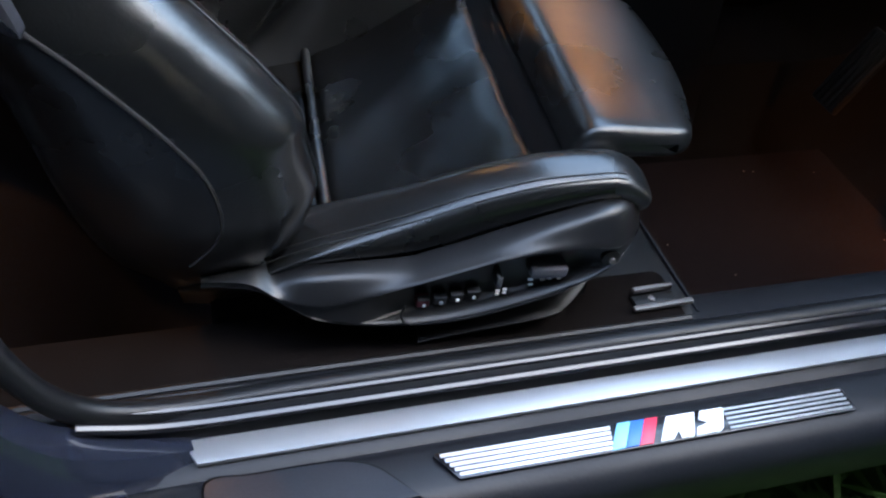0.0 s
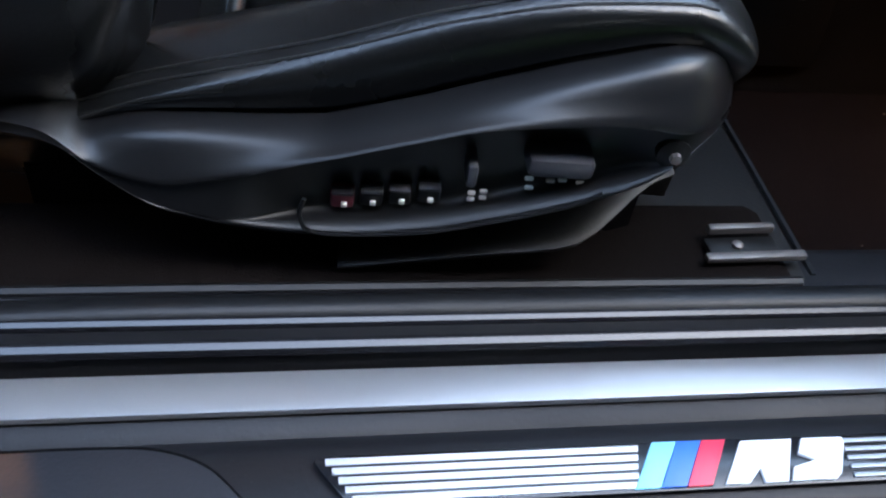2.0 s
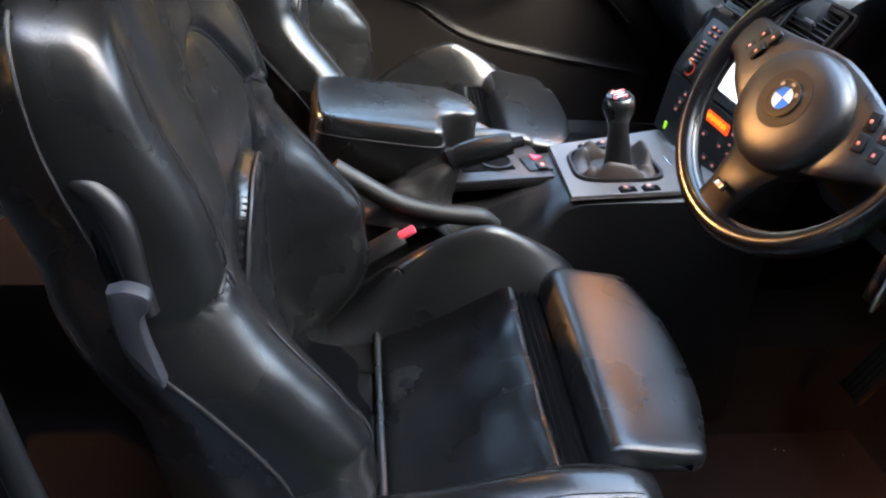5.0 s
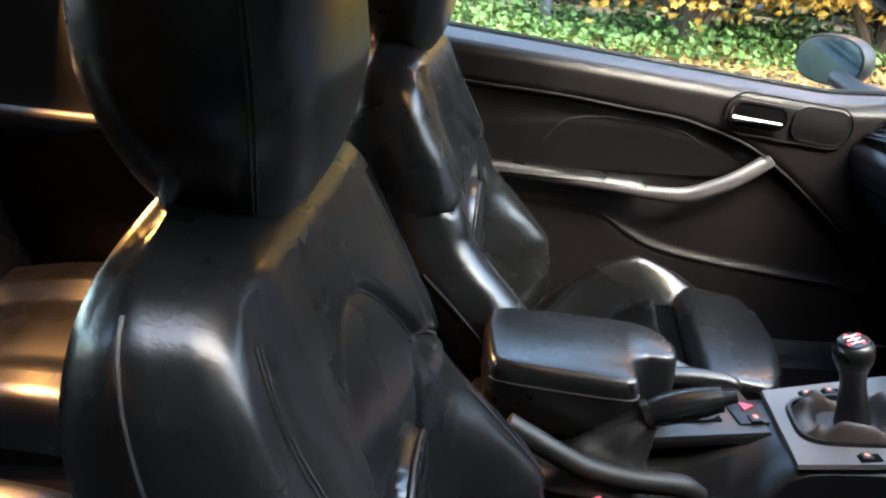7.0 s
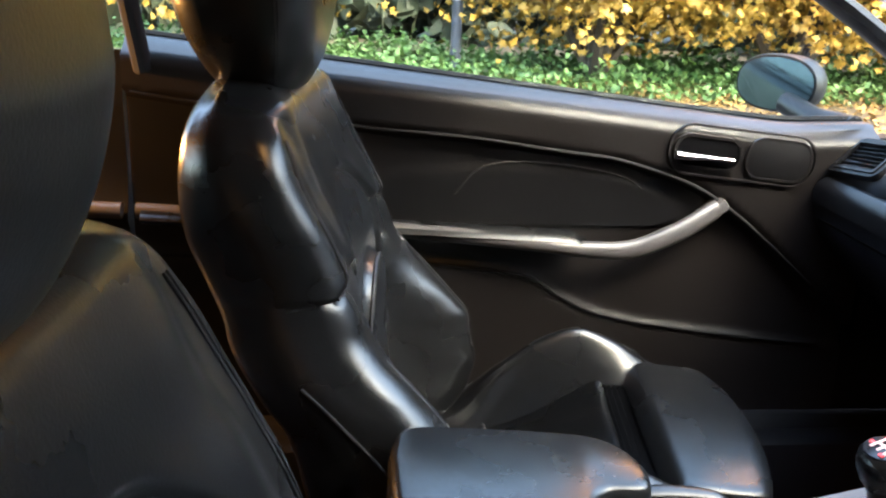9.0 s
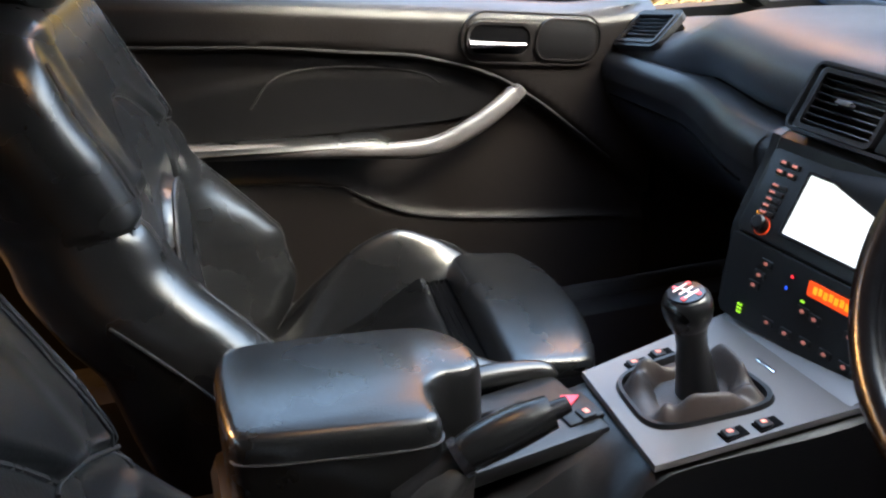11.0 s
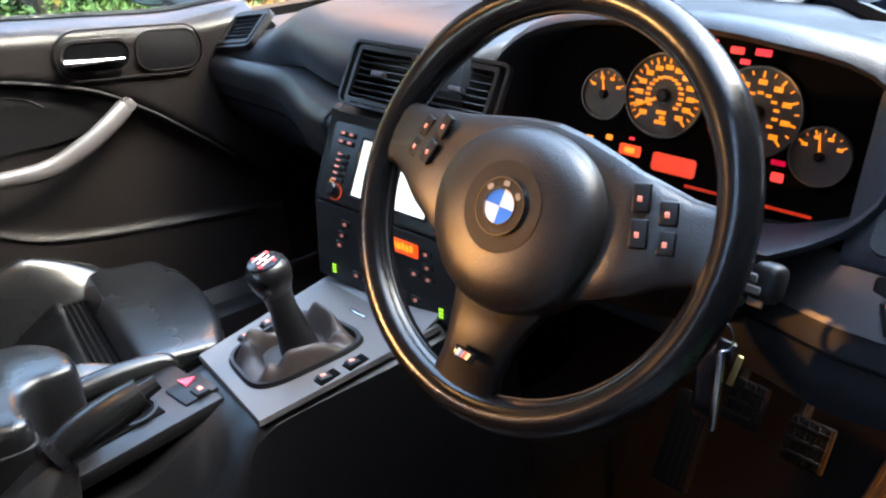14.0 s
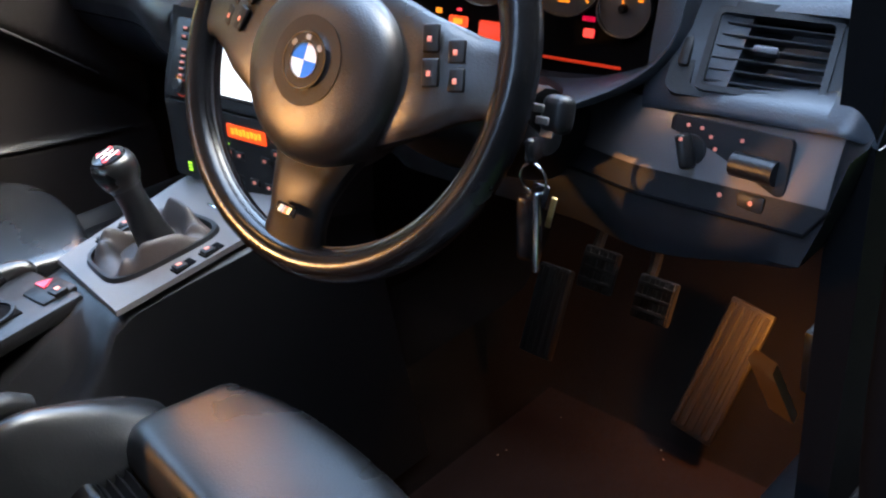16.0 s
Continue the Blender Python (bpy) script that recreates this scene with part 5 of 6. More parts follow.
nav = thing("navigation_unit", "navigation unit with a glowing white screen", "navigation unit")
NBs = basis((0.8725, 0.010, 0.786), (0, -1, 0), (-0.813, 0, 0.583))
part("bezel", slab(rounded(0.240, 0.106, 0.008), 0.006, NBs @ pose(0.005, 0, -0.003), 0.0015), M_HARD, nav)
part("screen_rim", frame_slab(rounded(0.136, 0.080, 0.003), rounded(0.129, 0.073, 0.001), 0.004, NBs @ pose(0.012, 0.000, 0.002)), M_GLOSS, nav)
part("screen", slab(rounded(0.130, 0.074, 0.001, 1), 0.001, NBs @ pose(0.012, 0.000, 0.003)), M_SCREEN, nav, "glowing white screen")
for sx in (-1, 1):
    x0 = -0.084 if sx < 0 else 0.102
    for k in range(2):
        for j in range(2):
            b = part("button", rbox((0.013, 0.007, 0.005), NBs @ pose(x0 + (k - 0.5) * 0.016, 0.038 - j * 0.011, 0.004), 0.0015), M_HARD, nav)
            part("lit_symbol", rbox((0.007, 0.003, 0.001), NBs @ pose(x0 + (k - 0.5) * 0.016, 0.038 - j * 0.011, 0.007), 0.0003, 1), M_AMBER_DIM, b)
    for j in range(5):
        y = 0.010 - j * 0.0085
        if sx > 0 and j > 2:
            continue
        b = part("button", rbox((0.022, 0.006, 0.005), NBs @ pose(x0, y, 0.004), 0.0015), M_HARD, nav)
        part("lit_symbol", rbox((0.008, 0.0025, 0.001), NBs @ pose(x0 - 0.004, y, 0.007), 0.0003, 1), M_AMBER_DIM, b)
    part("knob", lathe([(0.0095, 0.0), (0.0095, 0.012), (0.007, 0.015), (0.002, 0.015)], NBs @ pose(x0 + 0.002, -0.039, 0.003), 20), M_SOFT, nav, "round rotary knob")
    part("knob_glow", frame_slab(disc(0.0112, 24), disc(0.0102, 24), 0.001, NBs @ pose(x0 + 0.002, -0.039, 0.003)), glowing("red_knob_ring", (1.0, 0.10, 0.03), 0.5), nav)
part("amber_lamp", rbox((0.010, 0.003, 0.001), NBs @ pose(-0.092, -0.026, 0.004), 0.0003), M_YELLOW, nav)

cli = thing("climate_panel", "black climate panel with orange display and lit keys", "climate panel")
KB = basis((0.8325, 0.002, 0.683), (0, -1, 0), (-0.985, 0, 0.13))
part("panel", slab(rounded(0.250, 0.100, 0.006), 0.005, KB @ pose(0.0, 0.008, -0.002), 0.001), M_HARD, cli)
part("display", slab(rounded(0.070, 0.017, 0.002, 2), 0.001, KB @ pose(0.030, 0.038, 0.004)), M_ORANGEBAR, cli, "glowing orange display")
bm = bmesh.new()
for k in range(8):
    slab(rounded(0.0050, 0.008, 0.0005, 1), 0.0006, KB @ pose(0.005 + k * 0.0070, 0.038 + 0.001 * (k % 2), 0.0052), bm=bm)
tagged(part("display_bars", bm, M_YELLOW, cli), kind="stuff")
for x, y in ((-0.066, 0.039), (-0.073, 0.023), (-0.078, 0.009), (0.078, 0.039), (0.080, 0.023), (0.082, 0.009), (-0.048, -0.024), (-0.021, -0.024), (0.006, -0.022), (-0.005, 0.010), (0.034, -0.022), (0.060, -0.023), (0.012, 0.008), (0.058, 0.010)):
    b = part("key", rbox((0.017, 0.010, 0.005), KB @ pose(x, y, 0.003), 0.002), M_HARD, cli)
    part("lit_symbol", slab(disc(0.0030, 10, 0.7), 0.001, KB @ pose(x, y, 0.0055)), M_AMBER_DIM, b)
for x in (-0.094, 0.100):
    bm = bmesh.new()
    for j in range(3):
        for k in range(2):
            slab(disc(0.0017, 8), 0.001, KB @ pose(x + k * 0.004, -0.022 - j * 0.0045, 0.004), bm=bm)
    tagged(part("green_lamps", bm, M_GREEN, cli), kind="stuff")
part("green_lamp", slab(rounded(0.006, 0.002, 0.0005, 1), 0.001, KB @ pose(-0.008, 0.020, 0.004)), M_GREEN, cli)
part("red_lamp", slab(disc(0.002, 10), 0.001, KB @ pose(-0.028, 0.040, 0.004)), M_REDGLOW, cli)
part("blue_lamp", slab(disc(0.002, 10), 0.001, KB @ pose(-0.033, 0.025, 0.004)), M_BLUEGLOW, cli)

for t in (stack, nav, cli):
    settle(t, (0.853, 0.048, 0.754), (0.8592, 0.040, 0.7582), (3.1, -2.1, 7.9), (0.72, 0.939, 0.986))

# ---- centre console ----


def plate_z(x):
    return 0.604 + 0.16 * (x - 0.645)


con = thing("centre_console", "black centre console with a grey trim plate", "centre console")
# body flanks
rows = []
for x in steps(0.20, 0.96, 30):
    yl = 0.104 + 0.018 * sstep(0.65, 0.86, x)
    yr = -0.072 - 0.030 * sstep(0.64, 0.86, x)
    z = plate_z(max(0.60, min(0.86, x))) - 0.004 - 0.03 * sstep(0.60, 0.52, x)
    well = 0.045 * sstep(0.66, 0.69, x) * sstep(0.80, 0.77, x)
    # a scooped pocket open to the driver's side
    dip = 0.058 * sstep(0.43, 0.50, x) * sstep(0.645, 0.585, x)
    rows.append([Vector((x, yr - 0.045, 0.24)), Vector((x, yr - 0.02, 0.40)), Vector((x, yr - 0.006, 0.52)), Vector((x, yr, z - 0.006 - dip)), Vector((x, yr + 0.008, z - dip)), Vector((x, yr + 0.026, z - 1.05 * dip)), Vector((x, yr + 0.050, z - max(well, dip))), Vector((x, yr + 0.070, z - max(well, 0.3 * dip))), Vector((x, yl - 0.050, z - well)), Vector((x, yl - 0.026, z)), Vector((x, yl - 0.008, z)), Vector((x, yl, z - 0.006)), Vector((x, yl + 0.012, 0.5)), Vector((x, yl + 0.04, 0.24))])
part("body", loft(rows), M_SOFT, con)


def on_plate(x, y, up=0.0):
    return Vector((x, y, plate_z(x) + up))


def opening(a, k, up):
    """The rounded four-sided opening of the gaiter, drawn in by k."""
    c, s = math.cos(a), math.sin(a)
    u, v = k * math.copysign(abs(c) ** 0.5, c), k * math.copysign(abs(s) ** 0.5, s)
    rr, rl, fr, fl = Vector((0.661, -0.030, 0)), Vector((0.671, 0.073, 0)), Vector((0.793, -0.056, 0)), Vector((0.783, 0.072, 0))
    p = rr * (1 - u) * (1 - v) / 4 + rl * (1 - u) * (1 + v) / 4 + fr * (1 + u) * (1 - v) / 4 + fl * (1 + u) * (1 + v) / 4
    return Vector((p.x, p.y, plate_z(p.x) + up))


# grey trim plate with an opening for the gaiter
def trim_plate():
    cx, cy = 0.726, 0.017
    n = 48
    corners = [(0.858, -0.100), (0.858, 0.120), (0.652, 0.104), (0.638, -0.072)]
    def on_quad(a):
        d = Vector((math.cos(a), math.sin(a), 0))
        best = 9
        for i in range(4):
            p = Vector((*corners[i], 0)) - Vector((cx, cy, 0))
            q = Vector((*corners[(i + 1) % 4], 0)) - Vector((cx, cy, 0))
            e = q - p
            den = d.x * e.y - d.y * e.x
            if abs(den) < 1e-9:
                continue
            t = (p.x * e.y - p.y * e.x) / den
            s = (p.x * d.y - p.y * d.x) / den
            if t > 0 and -1e-6 <= s <= 1 + 1e-6:
                best = min(best, t)
        return d * best
    angs = sorted([2 * math.pi * k / n for k in range(n)] + [math.atan2(b - cy, a - cx) % (2 * math.pi) for a, b in corners])
    rings = [[], [], [], []]
    for a in angs:
        o = on_quad(a)
        q = opening(a, 1.0, 0.0) - Vector((cx, cy, 0))
        for ring, p, up in zip(rings, (o, o * 0.985, q * 1.05, q), (0.0, 0.006, 0.006, 0.0)):
            ring.append(on_plate(cx + p.x, cy + p.y, up))
    part("trim_plate", loft(rings, cap=False), M_SILVER, con, "satin grey trim plate round the gear lever")
    rim = [[], [], [], []]
    for a in [2 * math.pi * k / 60 for k in range(60)]:
        for ring, k, up in zip(rim, (1.06, 1.03, 0.97, 0.94), (0.006, 0.011, 0.0105, 0.0)):
            p = opening(a, k, 0.0)
            ring.append(on_plate(p.x, p.y, up))
    part("gaiter_rim", loft(rim, cap=False), M_HARD, con)
    return cx, cy


GX, GY = trim_plate()
for x, y in ((0.724, -0.069), (0.758, -0.0735), (0.709, 0.082), (0.740, 0.084)):
    m = Matrix.Translation(on_plate(x, y, 0.006)) @ pose(0, 0, 0, 0, -8, 0)
    # no hollow here: the well's shade is the colour of a flat block
    part("switch_well", rbox((0.026, 0.016, 0.003), m, 0.001), M_DARK, con)
    b = part("switch", rbox((0.015, 0.013, 0.006), m @ pose(-0.004, 0, 0.002, 0, 8, 0), 0.002), M_HARD, con, "rocker switch with lit symbol")
    part("lit_symbol", rbox((0.006, 0.005, 0.001), m @ pose(-0.004, 0, 0.0055, 0, 8, 0), 0.0004), M_AMBER_DIM, b)
part("ash_lid", rbox((0.055, 0.205, 0.006), Matrix.Translation(Vector((0.846, 0.01, plate_z(0.846) + 0.006))) @ pose(0, 0, 0, 0, -26, 0), 0.003), M_SILVER, con, "satin grey ashtray lid")
part("lid_catch", rbox((0.004, 0.030, 0.003), Matrix.Translation(Vector((0.814, 0.005, plate_z(0.814) + 0.007))) @ pose(0, 0, 0, 0, -10, 0), 0.001), M_CHROME, con, "bright lid catch")
# rear tray with hazard switch block
part("tray", rbox((0.20, 0.118, 0.02), Matrix.Translation((0.535, 0.059, 0.588)) @ pose(0, 0, 0, 0, -3, 6), 0.006), M_SOFT, con)
# flat patch on the tray, a hollow's shade put into its colour
part("tray_well", rbox((0.085, 0.055, 0.004), Matrix.Translation((0.535, 0.055, 0.5985)) @ pose(0, 0, 0, 0, -3, 6), 0.002), M_DARK, con)
part("cup_ring", frame_slab(disc(0.027, 28), disc(0.023, 28), 0.004, Matrix.Translation((0.553, 0.055, 0.600)) @ pose(0, 0, 0, 0, -3, 0)), M_HARD, con)
part("side_bolster", tube(smooth_curve([(0.44, 0.135, 0.588), (0.53, 0.140, 0.603), (0.61, 0.132, 0.606), (0.632, 0.122, 0.600)], 5), [0.010, 0.012, 0.014, 0.015, 0.015, 0.015, 0.015, 0.015, 0.014, 0.013, 0.012, 0.011, 0.010, 0.009, 0.007, 0.004][:16], 10), M_LEATHER_FLAT, con)
hz = part("hazard_block", rbox((0.042, 0.048, 0.008), Matrix.Translation((0.618, 0.049, 0.602)) @ pose(0, 0, 0, 0, -4, 6), 0.003), M_HARD, con, "hazard and lock switches")
part("hazard_triangle", slab([(-0.009, -0.010), (0.008, 0.0), (-0.009, 0.010)], 0.002, Matrix.Translation((0.622, 0.064, 0.6065)) @ pose(0, 0, 0, 0, -4, 6)), glowing("red_hazard_mark", (0.8, 0.05, 0.09), 0.35), hz, "red hazard triangle")
part("lock_switch", rbox((0.017, 0.018, 0.005), Matrix.Translation((0.622, 0.034, 0.607)) @ pose(0, 0, 0, 0, -4, 6), 0.002), M_HARD, hz)
part("lit_symbol", rbox((0.006, 0.008, 0.001), Matrix.Translation((0.622, 0.034, 0.610)) @ pose(0, 0, 0, 0, -4, 6), 0.0004), M_AMBER_DIM, hz)
part("pocket_lip", tube(smooth_curve([(0.285, -0.085, 0.650), (0.317, -0.090, 0.634), (0.378, -0.092, 0.602), (0.438, -0.090, 0.587), (0.498, -0.085, 0.579), (0.525, -0.078, 0.560)], 6), 0.014, 12), M_SLEEVE, con, "padded leather lip beside the handbrake")

# gear lever
gear = thing("gear_lever", "black gear lever with lit shift pattern and gaiter", "gear lever")
def gaiter():
    rings = []
    foot = Vector((0.735, 0.013, 0))
    for q in steps(0, 1, 20):
        ring = []
        for k in range(84):
            a = 2 * math.pi * k / 84
            sag = math.sin(q * math.pi)
            fold = math.sin(a * 3 + 0.7 + 1.2 * q) * 0.6 + math.sin(a * 7 + 3 * q) * 0.4
            p = opening(a, 0.96, 0.006)
            p = p.lerp(Vector((foot.x, foot.y, p.z)), 0.84 * q ** (1.0 + 0.35 * fold * sag))
            p.z += 0.020 * math.sin(min(1, q * 1.6) * math.pi) * (1 + 0.5 * fold) - 0.016 * q * q + 0.006 * fold * sag
            ring.append(p)
        rings.append(ring)
    part("gaiter", loft(rings), M_BOOT, gear, "folded brown-black leather gaiter", angle=70)
gaiter()
axis = Vector((0.712, -0.003, 0.742)) - Vector((0.732, 0.012, 0.649))
KN = basis((0.732, 0.012, 0.649), (0.2, -1, 0), axis)
part("stick", lathe([(0.024, -0.046), (0.022, -0.02), (0.019, 0.0), (0.018, 0.015), (0.0155, 0.035), (0.016, 0.050), (0.0185, 0.060)], KN, 24), M_LEATHER_FLAT, gear)
part("knob", lathe([(0.0185, 0.060), (0.0225, 0.068), (0.0245, 0.078), (0.0245, 0.086), (0.0225, 0.093), (0.018, 0.0965)], KN, 32), M_LEATHER_FLAT, gear, "glossy black leather gear knob")
part("cap", lathe([(0.0185, 0.0962), (0.0178, 0.0985), (0.010, 0.0995), (0.001, 0.0998)], KN, 32), M_GLOSS, gear)
bm = bmesh.new()
for x in (-0.008, 0, 0.008):
    slab(rounded(0.0022, 0.018, 0.0005, 1), 0.001, KN @ pose(x, 0, 0.0992), bm=bm)
slab(rounded(0.018, 0.0022, 0.0005, 1), 0.001, KN @ pose(0, 0, 0.0993), bm=bm)
part("shift_pattern", bm, glowing("pale_lit_pattern", (0.9, 0.55, 0.52), 0.5), gear)
bm = bmesh.new()
for x, y in ((-0.008, 0.011), (0.008, -0.011), (-0.012, -0.003), (0.012, 0.005)):
    slab(rounded(0.005, 0.004, 0.0005, 1), 0.001, KN @ pose(x, y, 0.0990), bm=bm)
tagged(part("red_marks", bm, glowing("red_lit_marks", (0.9, 0.05, 0.06), 0.5), gear), kind="stuff")

settle(gear, (0.711, -0.004, 0.747), (0.709, -0.008, 0.745), (0, 0, 0))

# handbrake
hb = thing("handbrake", "black leather handbrake lever with a glossy button", "handbrake")
pts = smooth_curve([(0.452, -0.053, 0.652), (0.475, -0.055, 0.664), (0.505, -0.058, 0.676), (0.536, -0.061, 0.686)], 6)
part("grip", tube(pts, [0.0155 + 0.004 * math.sin(i / (len(pts) - 1) * math.pi) for i in range(len(pts))], 14), M_LEATHER_FLAT, hb)
part("button", tube([(0.536, -0.061, 0.686), (0.552, -0.062, 0.691)], [0.009, 0.0075], 14), M_GLOSS, hb, "glossy release button")
part("collar", tube([(0.452, -0.053, 0.652), (0.459, -0.0535, 0.656)], 0.0195, 16), M_GLOSS, hb)
part("stem", tube([(0.40, -0.050, 0.618), (0.43, -0.052, 0.638), (0.454, -0.053, 0.653)], [0.015, 0.014, 0.013], 12), M_HARD, hb)
rings = []
for q in steps(0, 1, 16):
    c = Vector((0.392 + 0.062 * q ** 1.4, -0.056 + 0.003 * q, 0.566 + 0.086 * q ** 0.9))
    ring = []
    for k in range(64):
        a = 2 * math.pi * k / 64
        fold = 1 + 0.09 * math.sin(5 * a + 4 * q) * math.sin(q * math.pi) + 0.03 * math.sin(9 * a - 5 * q) * math.sin(q * math.pi)
        ring.append(c + Vector((math.cos(a) * (0.080 - 0.062 * q ** 0.8) * fold, math.sin(a) * (0.044 - 0.027 * q ** 0.8) * fold, 0.004 * math.sin(14 * q + 2 * a) * math.sin(q * math.pi))))
    rings.append(ring)
part("gaiter", loft(rings), M_SLEEVE, hb, "crumpled black leather sleeve", angle=70)

# armrest with its scooped front
arm = thing("armrest", "black leather centre armrest with a scooped front grip", "armrest")
ARM = [(p.x, p.y) for p in smooth_curve([(0.262, 0.030, 0), (0.266, -0.018, 0), (0.290, -0.032, 0), (0.36, -0.044, 0), (0.415, -0.051, 0), (0.436, -0.049, 0), (0.444, -0.038, 0), (0.444, -0.014, 0), (0.449, 0.006, 0), (0.462, 0.016, 0), (0.480, 0.016, 0), (0.495, 0.018, 0), (0.505, 0.028, 0), (0.508, 0.055, 0), (0.498, 0.090, 0), (0.474, 0.118, 0), (0.43, 0.130, 0), (0.36, 0.138, 0), (0.295, 0.142, 0), (0.272, 0.126, 0), (0.263, 0.085, 0)], 4)]


def arm_ring(k, z):
    """The outline drawn in by k, at the height z."""
    n = len(ARM)
    out = []
    for i, (x, y) in enumerate(ARM):
        (ax, ay), (bx, by) = ARM[i - 1], ARM[(i + 1) % n]
        d = Vector((bx - ax, by - ay, 0)).normalized()
        out.append(Vector((x - d.y * k, y + d.x * k, z + 0.016 * (0.40 - x) + 0.004 * math.exp(-((y - 0.05) / 0.07) ** 2))))
    return out


levels = [(0.006, 0.606), (0.002, 0.612), (0.0, 0.624), (0.0, 0.650), (0.0001, 0.678), (0.0010, 0.686), (0.0030, 0.6915), (0.0060, 0.6940), (0.0105, 0.6955)]
part("pad", loft([arm_ring(k, z) for k, z in levels]), M_LEATHER_FLAT, arm, angle=60)
part("seam", tube(arm_ring(-0.0004, 0.670)[4:30], 0.0014, 6), M_SEAM, arm)
part("lower_shell", loft([[Vector((0.375 + (p.x - 0.375) * 0.93, 0.045 + (p.y - 0.045) * 0.90, z)) for p in arm_ring(0.004, 0.6)] for z in (0.578, 0.607)]), M_HARD, arm)
part("hinge_block", rbox((0.10, 0.13, 0.12), pose(0.300, 0.055, 0.545), 0.02), M_HARD, arm)

# seat belt buckle by the driver's seat
bk = thing("seat_belt_buckle", "black seat belt buckle with red release button", "buckle")
bm_ = basis((0.383, -0.122, 0.566), (0.75, 0.12, 0.45), (-0.4, -0.7, 0.6))
part("body", rbox((0.060, 0.030, 0.020), bm_ @ pose(-0.028, 0, 0), 0.005), M_HARD, bk)
# weak emission brightens the button's red, though it holds no lamp
part("release_button", rbox((0.026, 0.012, 0.010), bm_ @ pose(0.008, 0, 0.006), 0.003), glowing("self_lit_red", (0.75, 0.06, 0.10), 0.15), bk, "red release button")
part("stalk", tube([bm_ @ Vector((-0.05, 0, 0)), bm_ @ Vector((-0.10, 0, -0.01)), bm_ @ Vector((-0.14, 0, -0.04))], 0.008, 8), M_HARD, bk)
bm = bmesh.new()
for k in range(7):
    rbox((0.003, 0.030, 0.022), bm_ @ pose(-0.066 - 0.008 * k, 0, -0.003 * k), 0.001, 1, bm)
tagged(part("ribs", bm, M_SOFT, bk), kind="stuff")

# ---- steering wheel ----
wheel = thing("steering_wheel", "black leather three-spoke steering wheel with buttons", "steering wheel")
WT = radians(27)
WN = Vector((-math.cos(WT) * math.cos(radians(9.4)), -math.cos(WT) * math.sin(radians(9.4)), math.sin(WT)))
WHUB, WRIM = Vector((0.7457, -0.3606, 0.8773)), Vector((0.770, -0.348, 0.873))
WB = basis(WHUB, (-math.sin(radians(9.4)) * -1, -math.cos(radians(9.4)), 0), WN) @ pose(0, 0, 0, 0, 0, -8) @ Matrix.Diagonal((0.928, 0.928, 1, 1))
SET_BACK = WB.inverted() @ WRIM


def dish(v, w=None):
    """The rim lies behind the hub; the spokes bend down to it."""
    w = sstep(0.100, 0.168, math.hypot(v.x, v.y)) if w is None else w
    return v + w * SET_BACK


def ringtube(R, r, n=72, k=16, a0=0.0, a1=360.0, squash=1.0):
    closed = abs(a1 - a0) >= 359
    rings = []
    for i in range(n + (0 if closed else 1)):
        a = radians(a0 + (a1 - a0) * i / n)
        grip = r * (1 + 0.10 * math.exp(-((math.degrees(a) % 360 - 40) / 12) ** 2) + 0.10 * math.exp(-((math.degrees(a) % 360 - 140) / 12) ** 2))
        rings.append([WB @ dish(Vector(((R + grip * math.cos(b)) * math.cos(a), (R + grip * math.cos(b)) * math.sin(a), grip * 1.05 * math.sin(b))), 1) for b in [2 * math.pi * j / k for j in range(k)]])
    if closed:
        rings.append(rings[0])
    bm = loft(rings, cap=not closed)
    bmesh.ops.remove_doubles(bm, verts=bm.verts, dist=1e-5)
    return bm


part("rim", ringtube(0.1725, 0.0155), M_RIM, wheel, "smooth worn leather rim")
part("rim_seam", tube([WB @ dish(Vector((math.cos(a) * 0.1575, math.sin(a) * 0.1575, 0.002)), 1) for a in steps(0, 2 * math.pi, 80)], 0.0013, 6), M_SEAM, wheel)


def wheel_loft(stations, mat, nm, lab=""):
    """stations: centre x, y, half width, thickness, z, and the direction across."""
    rings = []
    for x, y, hw, th, z, ang in stations:
        d = Vector((math.cos(radians(ang)), math.sin(radians(ang)), 0))
        ring = []
        for k in range(16):
            a = 2 * math.pi * k / 16
            c, s = math.cos(a), math.sin(a)
            ring.append(WB @ dish(Vector((x, y, z)) + d * hw * math.copysign(abs(c) ** 0.6, c) + Vector((0, 0, th * math.copysign(abs(s) ** 0.7, s)))))
        rings.append(ring)
    return part(nm, loft(rings), mat, wheel, lab)


